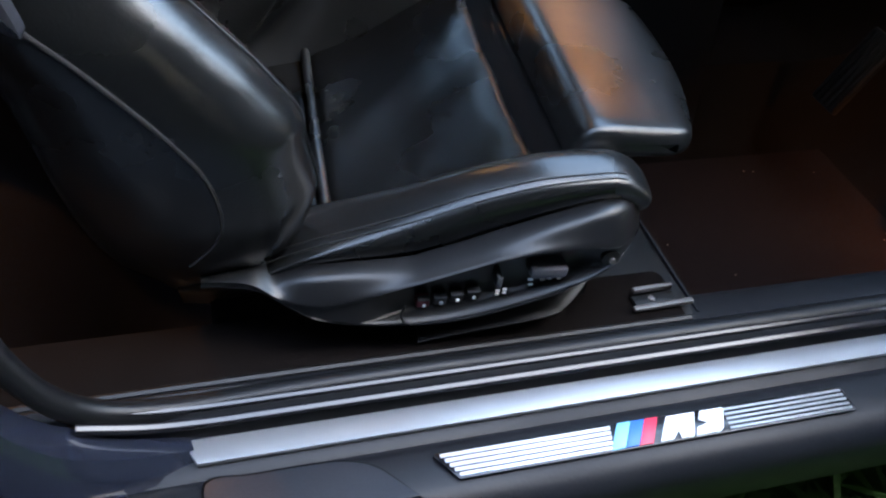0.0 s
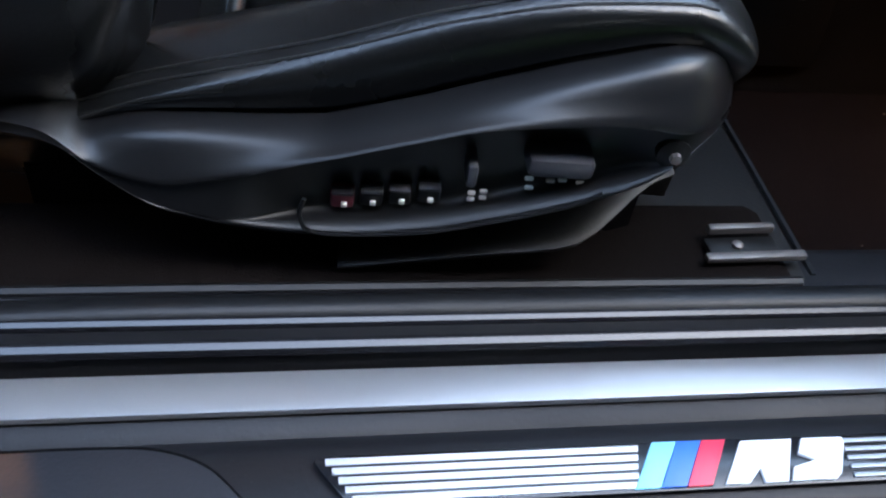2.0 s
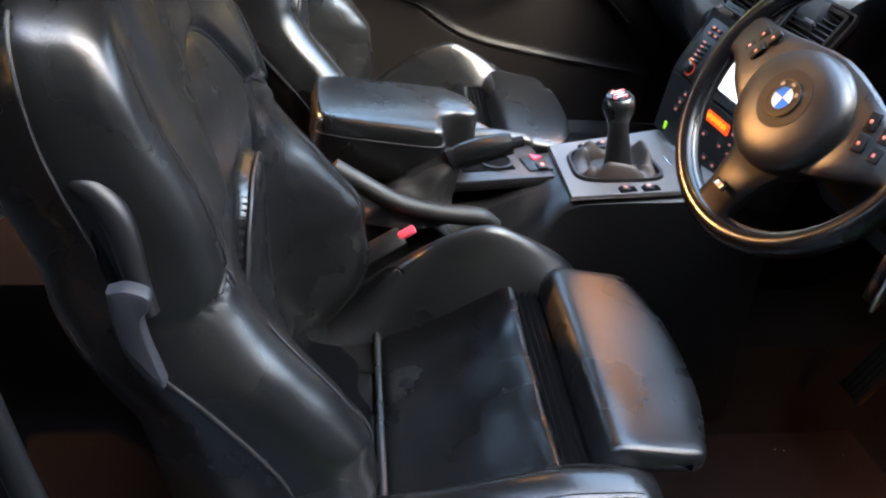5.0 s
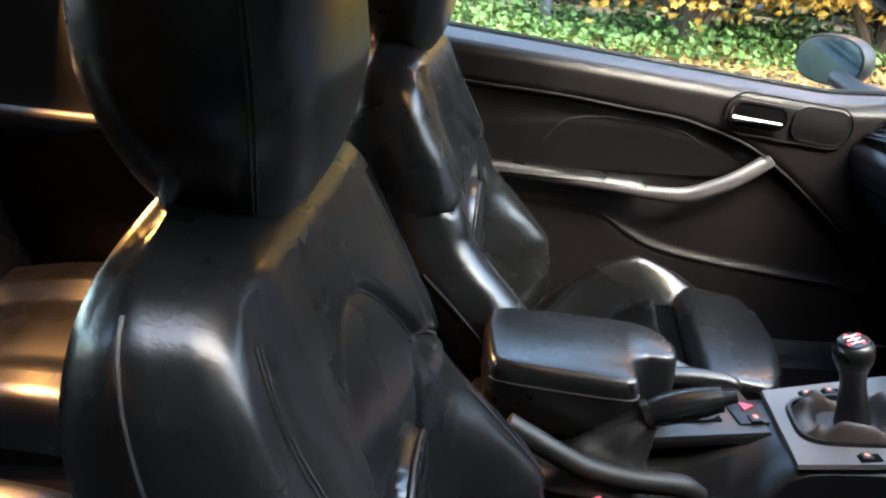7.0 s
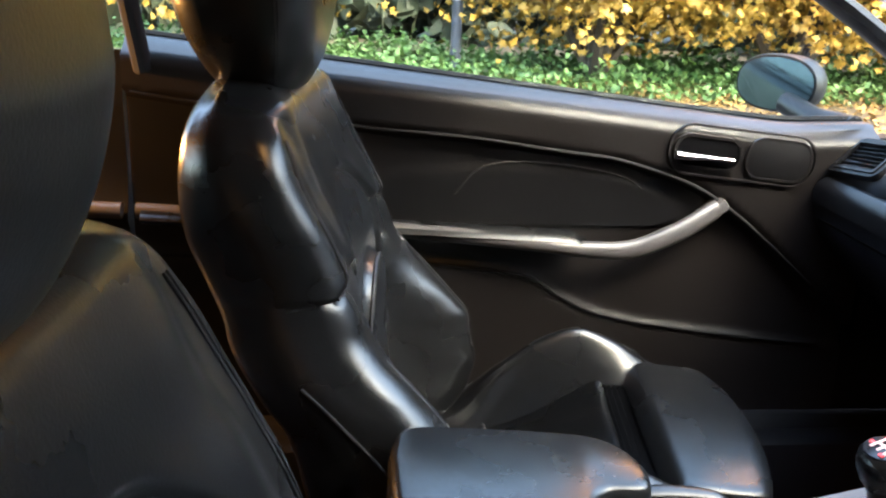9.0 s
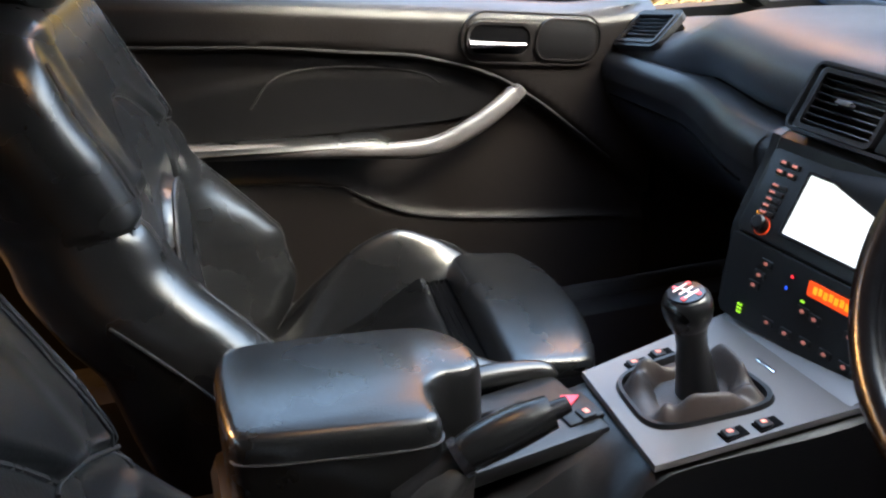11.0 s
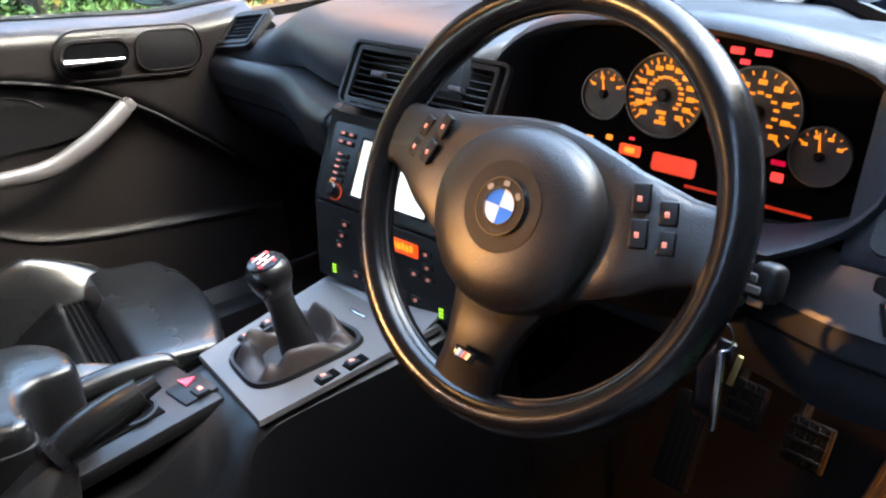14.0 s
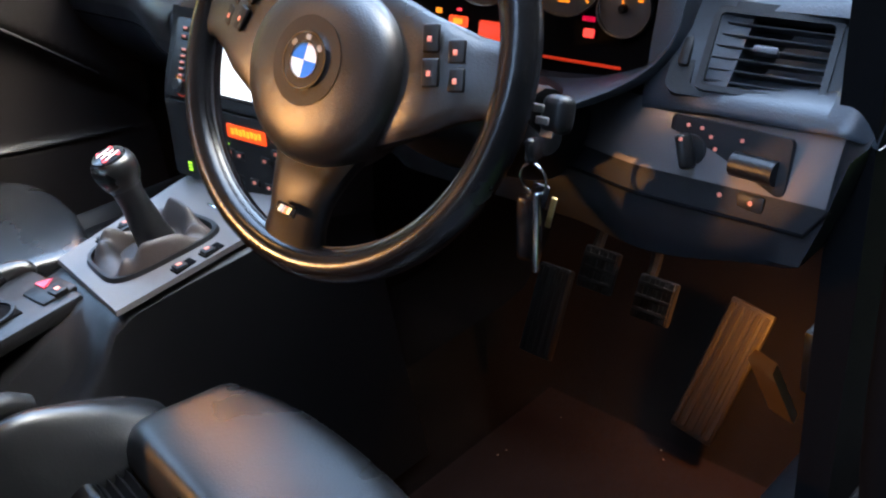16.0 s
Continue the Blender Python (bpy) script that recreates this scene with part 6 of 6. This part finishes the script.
# airbag pad: a domed disc, a little wider below
rings = []
for k, (q, z) in enumerate(((1.0, -0.030), (1.02, -0.010), (1.0, 0.004), (0.96, 0.010), (0.88, 0.0145), (0.7, 0.019), (0.45, 0.0215), (0.30, 0.0220), (0.05, 0.0222))):
    rings.append([WB @ Vector((q * 0.080 * math.cos(a) * (1 + 0.03 * math.sin(a)), q * (0.068 if math.sin(a) > 0 else 0.079) * math.sin(a) - 0.002, z)) for a in [2 * math.pi * j / 64 for j in range(64)]])
part("airbag_pad", loft(rings), M_PAD, wheel, "domed grained airbag cover")
for s in (1, -1):
    wheel_loft([(s * 0.0, 0.002, 0.073, 0.014, -0.014, 90), (s * 0.030, 0.003, 0.069, 0.014, -0.014, 90), (s * 0.060, 0.006, 0.060, 0.013, -0.013, 90), (s * 0.085, 0.009, 0.051, 0.012, -0.010, 90), (s * 0.110, 0.013, 0.042, 0.010, -0.006, 90), (s * 0.133, 0.016, 0.033, 0.010, -0.003, 90), (s * 0.154, 0.018, 0.029, 0.011, 0.0, 90), (s * 0.170, 0.018, 0.036, 0.010, 0.0, 90)], M_PAD, "side_spoke")
    for x, y, a in ((0.0985, 0.042, 17), (0.106, 0.0175, 17), (0.1215, 0.0355, 16), (0.1275, 0.0150, 16)):
        b = part("button", rbox((0.0135, 0.0215 if x < 0.11 else 0.018, 0.0038), Matrix.Translation(WB @ dish(Vector((s * x, y, 0.0045))) - WB.translation) @ WB @ pose(0, 0, 0, 0, s * 14, s * a), 0.0018, 3), M_HARD, wheel, "rounded wheel button")
        part("lit_symbol", rbox((0.0034, 0.0042, 0.001), Matrix.Translation(WB @ dish(Vector((s * x, y - 0.001, 0.0066))) - WB.translation) @ WB @ pose(0, 0, 0, 0, s * 14, s * a), 0.0004), M_AMBER_DIM, b)
wheel_loft([(0, -0.060, 0.052, 0.012, -0.018, 0), (0, -0.085, 0.040, 0.011, -0.014, 0), (0, -0.11, 0.033, 0.010, -0.009, 0), (0, -0.135, 0.031, 0.010, -0.004, 0), (0, -0.158, 0.034, 0.011, 0.0, 0), (0, -0.170, 0.034, 0.010, 0, 0)], M_HARD, "lower_spoke")
bd = part("spoke_badge", slab(rounded(0.022, 0.010, 0.002), 0.002, WB @ pose(0.0, -0.122, 0.002), 0.0005), M_GLOSS, wheel, "tiny tricolour badge")
for k, mt in enumerate((M_PALEBLUE, M_DARKBLUE, M_CRIMSON, M_ALU)):
    part("badge_stripe", slab([(-0.008 + 0.0035 * k, -0.003), (-0.005 + 0.0035 * k, -0.003), (-0.003 + 0.0035 * k, 0.003), (-0.006 + 0.0035 * k, 0.003)], 0.0006, WB @ pose(0, -0.122, 0.004)), mt, bd)
# round emblem: dark ring with blue and white quarters
em = part("emblem", lathe([(0.0225, 0.020), (0.0225, 0.0235), (0.0215, 0.0245), (0.0145, 0.0245), (0.0140, 0.0235), (0.001, 0.0235)], WB, 40), M_HARD, wheel, "round enamel emblem, blue and white quarters")
part("emblem_rim", frame_slab(disc(0.0228, 40), disc(0.0215, 40), 0.0050, WB @ pose(0, 0, 0.020)), M_CHROME, em)
part("inner_rim", frame_slab(disc(0.0150, 40), disc(0.0140, 40), 0.0052, WB @ pose(0, 0, 0.020)), M_CHROME, em)
for k in range(4):
    a0 = radians(90 * k)
    part("quarter", slab([(0, 0)] + [(0.0138 * math.cos(a0 + a), 0.0138 * math.sin(a0 + a)) for a in steps(0, math.pi / 2, 8)], 0.0008, WB @ pose(0, 0, 0.0236)), M_BLUE if k % 2 else M_WHITE, em)
bm = bmesh.new()
for a in (140, 90, 40):
    slab(rounded(0.0055, 0.0042, 0.001, 1), 0.0006, WB @ pose(0.0180 * math.cos(radians(a)), 0.0180 * math.sin(radians(a)), 0.0246, 0, 0, a - 90), bm=bm)
tagged(part("emblem_blocks", bm, M_ALU, em, "plain silver blocks on the ring"), kind="stuff")
part("emblem_dish", frame_slab(disc(0.036, 48), disc(0.0228, 48), 0.0005, WB @ pose(0, 0, 0.0216)), M_HARD, wheel)

# steering column, stalks, ignition and key
col = thing("steering_column", "black steering column shroud", "steering column")
CA = Vector((math.cos(WT), 0, -math.sin(WT)))
c0 = WRIM + CA * 0.02
rings = []
for q in steps(0, 1, 8):
    c = c0 + CA * 0.26 * q
    rad = 0.045 + 0.022 * sstep(0.1, 0.5, q)
    rings.append([c + Vector((math.sin(WT) * math.sin(a) * rad * (0.5 if math.sin(a) > 0 else 1), math.cos(a) * rad * 1.15, math.cos(WT) * math.sin(a) * rad * (0.5 if math.sin(a) > 0 else 1))) for a in [2 * math.pi * k / 28 for k in range(28)]])
part("shroud", loft(rings), M_SOFT, col)
for s in (1, -1):
    b = c0 + CA * 0.085
    tip = b + Vector((-0.015 - CA.x * 0.02, -s * 0.155, 0.012))
    st = part("stalk", tube(smooth_curve([b + Vector((0, -s * 0.05, 0)), b + Vector((0, -s * 0.10, 0.004)), tip], 5), [0.012, 0.011, 0.010, 0.0095, 0.0095, 0.0095, 0.0105, 0.012, 0.0135, 0.0145, 0.0145], 12, flat=1.25), M_HARD, col, "column stalk")
    part("stalk_end", rbox((0.020, 0.022, 0.028), Matrix.Translation(tip + Vector((0, -s * 0.008, 0))) @ pose(0, 0, 0, 0, 20, 0), 0.007, 3), M_HARD, st, "square black stalk end")
    bm = bmesh.new()
    for k in range(3):
        rbox((0.002, 0.012, 0.006), Matrix.Translation(tip + Vector((-0.0155 - 0.004 * (k - 1), -s * 0.006, 0.011 * (k - 1)))) @ pose(0, 0, 0, 0, 20, 0), 0.0008, 1, bm)
    part("stalk_marks", bm, material("grey_print", (0.10, 0.095, 0.09), 0.6), st, "faint grey printed bars")

IG = Vector((0.905, -0.425, 0.775))
key = thing("ignition_keys", "car key in the ignition with keys hanging on a ring", "keys")
part("lock_barrel", tube([IG + Vector((0.03, 0.02, -0.002)), IG + Vector((0.0, -0.006, 0.004))], 0.017, 20), M_HARD, key)
part("key_head", rbox((0.034, 0.011, 0.022), Matrix.Translation(IG + Vector((-0.014, -0.010, 0.0))) @ pose(0, 0, 0, 0, 10, 20), 0.005, 3), M_GLOSS, key)
part("key_ring", loft([[IG + Vector((-0.026 + 0.002 * math.cos(b) * math.cos(a), -0.016 + (0.014 + 0.002 * math.cos(b)) * math.cos(a), -0.022 + (0.014 + 0.002 * math.cos(b)) * math.sin(a) + 0.0 * b)) + Vector((0.002 * math.sin(b), 0, 0)) for b in [2 * math.pi * j / 8 for j in range(8)]] for a in [2 * math.pi * k / 28 for k in range(29)]], cap=False), M_CHROME, key, "steel split ring")
part("fob", rbox((0.013, 0.024, 0.064), Matrix.Translation(IG + Vector((-0.028, -0.010, -0.070))) @ pose(0, 0, 0, 3, 4, 12), 0.006, 3), M_GLOSS, key, "black key fob")
part("fob_edge", rbox((0.008, 0.006, 0.076), Matrix.Translation(IG + Vector((-0.032, -0.021, -0.070))) @ pose(0, 0, 0, 3, 4, 12), 0.003, 3), M_CHROME, key, "chrome fob edge")
part("door_key", rbox((0.003, 0.005, 0.030), Matrix.Translation(IG + Vector((-0.022, -0.030, -0.052))) @ pose(0, 0, 0, 16, 0, 20), 0.001), material("brass_key", (0.55, 0.40, 0.16), 0.3, metal=0.9), key, "small brass key")
part("key_tag", rbox((0.004, 0.016, 0.022), Matrix.Translation(IG + Vector((-0.026, -0.022, -0.036))) @ pose(0, 0, 0, 16, 0, 20), 0.002), M_GLOSS, key)

# ---- pedals and mat ----
def pedal(name, m, w, h, ribs, label, cat="pedal", mat=M_PEDAL):
    t = thing(name, label, cat, "pedals")
    part("plate", rbox((w, h, 0.010), m, 0.003), mat, t)
    for k in range(ribs):
        x = (k + 0.5) / ribs * w - w / 2
        part("rib", rbox((w / ribs * 0.60, h * 0.94, 0.003), m @ pose(x, 0, 0.0052), 0.0010, 1), mat, t)
    return t


def facing(p, tilt, turn=0):
    a = radians(tilt)
    return basis(p, (math.sin(radians(turn)), -math.cos(radians(turn)), 0), (-math.sin(a), 0, math.cos(a)))


# the footwell lamp's warm light is put into the accelerator's colour
pedal("accelerator_pedal", facing((1.238, -0.428, 0.338), 58, 4) @ pose(0, 0, 0, 0, 0, -11), 0.062, 0.190, 5, "worn ribbed rubber accelerator pedal", mat=material("warm_lit_dusty_rubber", (0.0100, 0.0068, 0.0048), 0.6, spec=0.2, grain=0.6, scale=260, patch=0.5, patch_scale=30, wear=0.05))
pedal("foot_rest", facing((1.165, -0.198, 0.385), 62, 0), 0.056, 0.130, 5, "ribbed black driver's foot rest", "foot rest")
for nm, y, x, z in (("brake_pedal", -0.352, 1.198, 0.440), ("clutch_pedal", -0.258, 1.208, 0.450)):
    m = facing((x, y, z), 60)
    t = pedal(nm, m, 0.056, 0.058, 4, "small rubber-faced pedal on a steel arm")
    bm = bmesh.new()
    for k in range(3):
        rbox((0.052, 0.006, 0.003), m @ pose(0, (k - 1) * 0.017, 0.0058), 0.001, 1, bm)
    tagged(part("cross_ribs", bm, M_PEDAL, t), kind="stuff")
    part("arm", tube(smooth_curve([m @ Vector((-0.02, 0.0, -0.006)), m @ Vector((-0.025, 0.06, -0.02)), Vector((1.27, y + 0.02, 0.62))], 5), 0.008, 8), M_PEDAL, t)
mat_ = thing("floor_mat", "charcoal driver's floor mat with crumbs", "floor mat")
def mat_pt(x, y):
    return (x, y, floor_z(x, y) + 0.012)
bm = sheet(mat_pt, steps(0.66, 1.20, 24), steps(-0.555, -0.165, 16))
part("mat", bm, M_MAT, mat_)
edge = [mat_pt(x, -0.555) for x in steps(0.66, 1.20, 16)] + [mat_pt(1.20, y) for y in steps(-0.555, -0.165, 10)] + [mat_pt(x, -0.165) for x in steps(1.20, 0.66, 16)]
part("binding", tube([Vector(p) for p in edge], 0.005, 6), M_CARPET, mat_)
rr = random.Random(3)
bm = bmesh.new()
for _ in range(12):
    x, y = rr.uniform(0.72, 1.18), rr.uniform(-0.55, -0.18)
    rbox((rr.uniform(0.001, 0.003), rr.uniform(0.0008, 0.002), 0.0015), pose(x, y, floor_z(x, y) + 0.014, 0, 0, rr.uniform(0, 180)), 0.0004, 1, bm)
tagged(part("crumbs", bm, M_CRUMB), "pale crumbs scattered on the mat", "crumbs", kind="stuff")
br = thing("bonnet_release", "worn metal bonnet release lever by the footwell", "lever")
# brass tone with the lamp's orange light put into it
part("lever", loft([[Vector((1.025 + 0.014 * k, -0.598 + dy, 0.545 - 0.024 * k + dz)) for dy, dz in ((0.0, 0.0), (0.022, 0.008), (0.030, -0.006), (0.004, -0.014))] for k in range(5)]), material("warm_lit_worn_brass", (0.14, 0.07, 0.022), 0.4, metal=0.4, patch=0.3), br)
part("base", rbox((0.05, 0.02, 0.07), pose(1.07, -0.620, 0.54), 0.006), M_HARD, br)

# ---- passenger door ----
door = thing("passenger_door", "closed passenger door with black leather trim and grab handle", "car door")


def belt(x):
    return 0.9965 - 0.105 * (x - 0.158) + 0.02 * sstep(0.9, 1.1, x)


TRIM = [(-0.10, 0.950), (0.25, 0.905), (0.40, 0.894), (0.56, 0.874), (0.63, 0.866), (0.69, 0.851), (0.77, 0.824), (0.85, 0.775), (0.925, 0.715), (1.08, 0.58)]
PKT = [(-0.10, 0.700), (0.30, 0.690), (0.40, 0.684), (0.52, 0.665), (0.56, 0.640), (0.63, 0.605), (0.72, 0.585), (0.95, 0.555), (1.08, 0.54)]


def door_y(x, z):
    b, t_, p = belt(x), spline(TRIM, x), spline(PKT, x)
    y = 0.690
    y -= 0.022 * sstep(t_ - 0.010, t_ + 0.004, z)
    y += 0.040 * sstep(b - 0.035, b, z) ** 2
    y -= 0.011 * sstep(p + 0.006, p - 0.008, z)
    # padded insert
    e = 1 - math.hypot((x - 0.47) / 0.30, (z - 0.775) / 0.075)
    y -= 0.003 * sstep(0.0, 0.12, e)
    return y


bm = bmesh.new()
rows = []
for x in steps(-0.10, 1.075, 80):
    b = belt(x)
    zs = steps(0.40, b, 70)
    rows.append([Vector((x, door_y(x, z), z)) for z in zs] + [Vector((x, 0.735, b + 0.002)), Vector((x, 0.77, b - 0.01)), Vector((x, 0.80, 0.70)), Vector((x, 0.78, 0.40))])
part("panel", loft(rows), M_DOOR, door, "black moulded door trim panel", angle=60)
rows = []
for x in steps(-0.095, 0.86, 50):
    hi = spline(TRIM, x) - 0.012
    lo = min(hi - 0.004, 0.752 + 0.03 * sstep(0.70, 0.86, x))
    rows.append([Vector((x, door_y(x, z) - 0.006, z)) for z in steps(lo, hi, 16)])
part("door_insert", loft(rows, closed=False, cap=False), M_SOFT, door, "smooth black door insert")
part("weather_strip", tube([Vector((x, 0.742, belt(x) + 0.004)) for x in steps(-0.10, 1.07, 30)], 0.006, 6), M_RUBBER, door)
part("lock_pin", lathe([(0.004, 0), (0.004, 0.022), (0.002, 0.025)], pose(0.145, 0.705, belt(0.145)), 10), M_HARD, door)
part("trim_cord", tube([Vector((x, door_y(x, spline(TRIM, x) + 0.004) - 0.001, spline(TRIM, x) - 0.001)) for x in steps(-0.09, 0.99, 60)], 0.003, 8), M_LIP, door)
part("pocket_lip", tube([Vector((x, door_y(x, spline(PKT, x) - 0.006) - 0.002, spline(PKT, x) - 0.002)) for x in steps(-0.08, 1.03, 50)], 0.0032, 8), M_LIP, door)
# grab handle: a long satin bar that curves up at its front end
GR = smooth_curve([(-0.09, 0.664, 0.772), (0.10, 0.657, 0.763), (0.35, 0.650, 0.746), (0.49, 0.645, 0.734), (0.60, 0.642, 0.7235), (0.67, 0.642, 0.7245), (0.73, 0.645, 0.746), (0.77, 0.651, 0.766), (0.812, 0.662, 0.790)], 7)
rings = []
for i, p in enumerate(GR):
    d = (GR[min(i + 1, len(GR) - 1)] - GR[max(i - 1, 0)]).normalized()
    n = Vector((-d.z, 0, d.x))
    hw = 0.012 + 0.004 * sstep(0.55, 0.70, p.x) - 0.004 * sstep(0.80, 0.83, p.x)
    rings.append([p + n * hw * math.sin(a) + Vector((0, -0.011 * math.cos(a), 0)) for a in [2 * math.pi * k / 14 for k in range(14)]])
part("grab_handle", loft(rings), M_GRAB, door, "long satin grey grab handle")
rings = []
for x in steps(-0.08, 0.605, 24):
    z = 0.759 - 0.030 * (x + 0.08) / 0.685 + (0.006 if x < 0.59 else 0.0)
    hw = 0.011 * (1 - 0.9 * sstep(0.585, 0.605, x))
    rings.append([Vector((x, 0.664 - 0.030 * math.cos(a), z + hw * math.sin(a))) for a in [2 * math.pi * k / 14 for k in range(14)]])
part("armrest_pad", loft(rings), M_LEATHER_FLAT, door, "slim padded elbow rest")
part("handle_bracket", rbox((0.05, 0.05, 0.022), pose(0.806, 0.680, 0.782, 0, -38, 0), 0.006), M_GRAB, door)
part("handle_plate", frame_slab(rounded(0.246, 0.082, 0.038, 10), rounded(0.240, 0.076, 0.035, 10), 0.005, basis((0.842, door_y(0.785, 0.878) - 0.0005, 0.8735), (-1, 0, 0.10), (0, -1, 0))), M_DOOR, door, "raised oval edge round handle and speaker")
# release lever in its bowl, and the small speaker
hm = basis((0.785, door_y(0.785, 0.878) - 0.001, 0.879), (-1, 0, 0.10), (0, -1, 0))
# flat plate for the bowl, the shade inside put into its colour
part("handle_bowl", slab(rounded(0.105, 0.046, 0.020, 8), 0.003, hm @ pose(0, 0.002, 0), 0.001), M_DARK, door)
part("bowl_rim", frame_slab(rounded(0.114, 0.054, 0.024, 8), rounded(0.104, 0.045, 0.020, 8), 0.005, hm @ pose(0, 0.002, 0)), M_DOOR, door)
part("release_lever", tube([hm @ Vector((x, 0.008, 0.012 + 0.006 * sstep(0.0, 0.05, x))) for x in steps(-0.040, 0.058, 12)], [0.005 + 0.0045 * sstep(-0.02, 0.055, x) for x in steps(-0.040, 0.058, 12)], 12, flat=0.75), M_CHROME, door, "chrome door release lever")
part("speaker_grille", slab(rounded(0.105, 0.062, 0.026, 8), 0.003, hm @ pose(-0.118, 0.000, 0.001), 0.001), M_HARD, door, "small oval speaker grille")
part("speaker_ring", frame_slab(rounded(0.110, 0.067, 0.028, 8), rounded(0.104, 0.061, 0.025, 8), 0.005, hm @ pose(-0.118, 0.000, 0.0)), M_DOOR, door)
part("insert_seam", tube(smooth_curve([(x, door_y(x, z) - 0.0065, z) for x, z in ((0.39, 0.800), (0.428, 0.842), (0.496, 0.853), (0.60, 0.844), (0.662, 0.830), (0.689, 0.813))], 6), 0.0016, 6), M_SEAM, door)

# far rear side panel
rp = thing("rear_side_panel", "black rear side trim with a satin strip", "side panel")
bm = loft([[Vector((x, 0.69 - 0.02 * sstep(0.72, 0.76, z) * sstep(0.80, 0.76, z), z)) for z in steps(0.38, 1.005, 20)] + [Vector((x, 0.76, 1.0)), Vector((x, 0.76, 0.38))] for x in steps(-1.0, -0.105, 12)])
part("panel", bm, M_SOFT, rp)
part("strip", tube(smooth_curve([(-0.95, 0.672, 0.80), (-0.5, 0.660, 0.785), (-0.11, 0.660, 0.772)], 6), 0.013, 12), M_GRAB, rp, "satin grey strip")

# door mirror on the passenger side
mir = thing("door_mirror", "dark oval door mirror seen through the side window", "door mirror")
mm = basis((1.000, 0.905, 0.960), (0.66, -0.75, 0.0), (-0.75, -0.66, 0.03))
rings = []
for z, k in ((0.012, 0.93), (0.012, 1.0), (0.0, 1.05), (-0.03, 1.04), (-0.06, 0.9), (-0.085, 0.6), (-0.095, 0.2)):
    rings.append([mm @ Vector((0.074 * k * math.copysign(abs(math.cos(a)) ** 0.85, math.cos(a)), 0.050 * k * math.copysign(abs(math.sin(a)) ** 0.85, math.sin(a)), z)) for a in [2 * math.pi * j / 40 for j in range(40)]])
part("shell", loft(rings), M_RUBBER, mir)
part("mirror_glass", slab([(0.070 * math.copysign(abs(math.cos(a)) ** 0.85, math.cos(a)), 0.046 * math.copysign(abs(math.sin(a)) ** 0.85, math.sin(a))) for a in [2 * math.pi * j / 40 for j in range(40)]], 0.002, mm @ pose(0, 0, 0.0125)), M_MIRROR, mir, "silvered mirror glass")
part("stalk", tube([(1.06, 0.74, 0.90), (1.03, 0.82, 0.910), (1.005, 0.88, 0.930)], [0.03, 0.022, 0.02], 10), M_HARD, mir)

# the driver's door, swung wide open beside the camera
od = thing("driver_door", "wide open driver's door with black trim", "car door")
od.matrix_world = pose(1.13, -0.775, 0, 0, 0, 68)
rows = []
for x in steps(-1.20, 0.0, 16):
    b = 0.90 - 0.08 * (x + 1.2) / 1.2
    rows.append([Vector((x, 0.035 - 0.02 * sstep(0.70, 0.74, z) * sstep(0.82, 0.76, z), z)) for z in steps(0.30, b, 16)] + [Vector((x, 0.0, b + 0.03)), Vector((x, -0.04, b + 0.02)), Vector((x, -0.07, 0.6)), Vector((x, -0.05, 0.28))])
part("panel", loft(rows), M_SOFT, od, "black moulded door trim panel", angle=60)
part("skin", sheet(lambda x, z: (x, -0.075 - 0.03 * math.sin((z - 0.25) / 0.68 * math.pi), z), steps(-1.21, 0.0, 8), steps(0.25, 0.90, 8), 0.004), M_PAINT, od, "dark painted outer skin")
part("armrest_pad", rbox((0.50, 0.06, 0.04), pose(-0.55, 0.045, 0.72), 0.015, 3), M_LEATHER_FLAT, od)
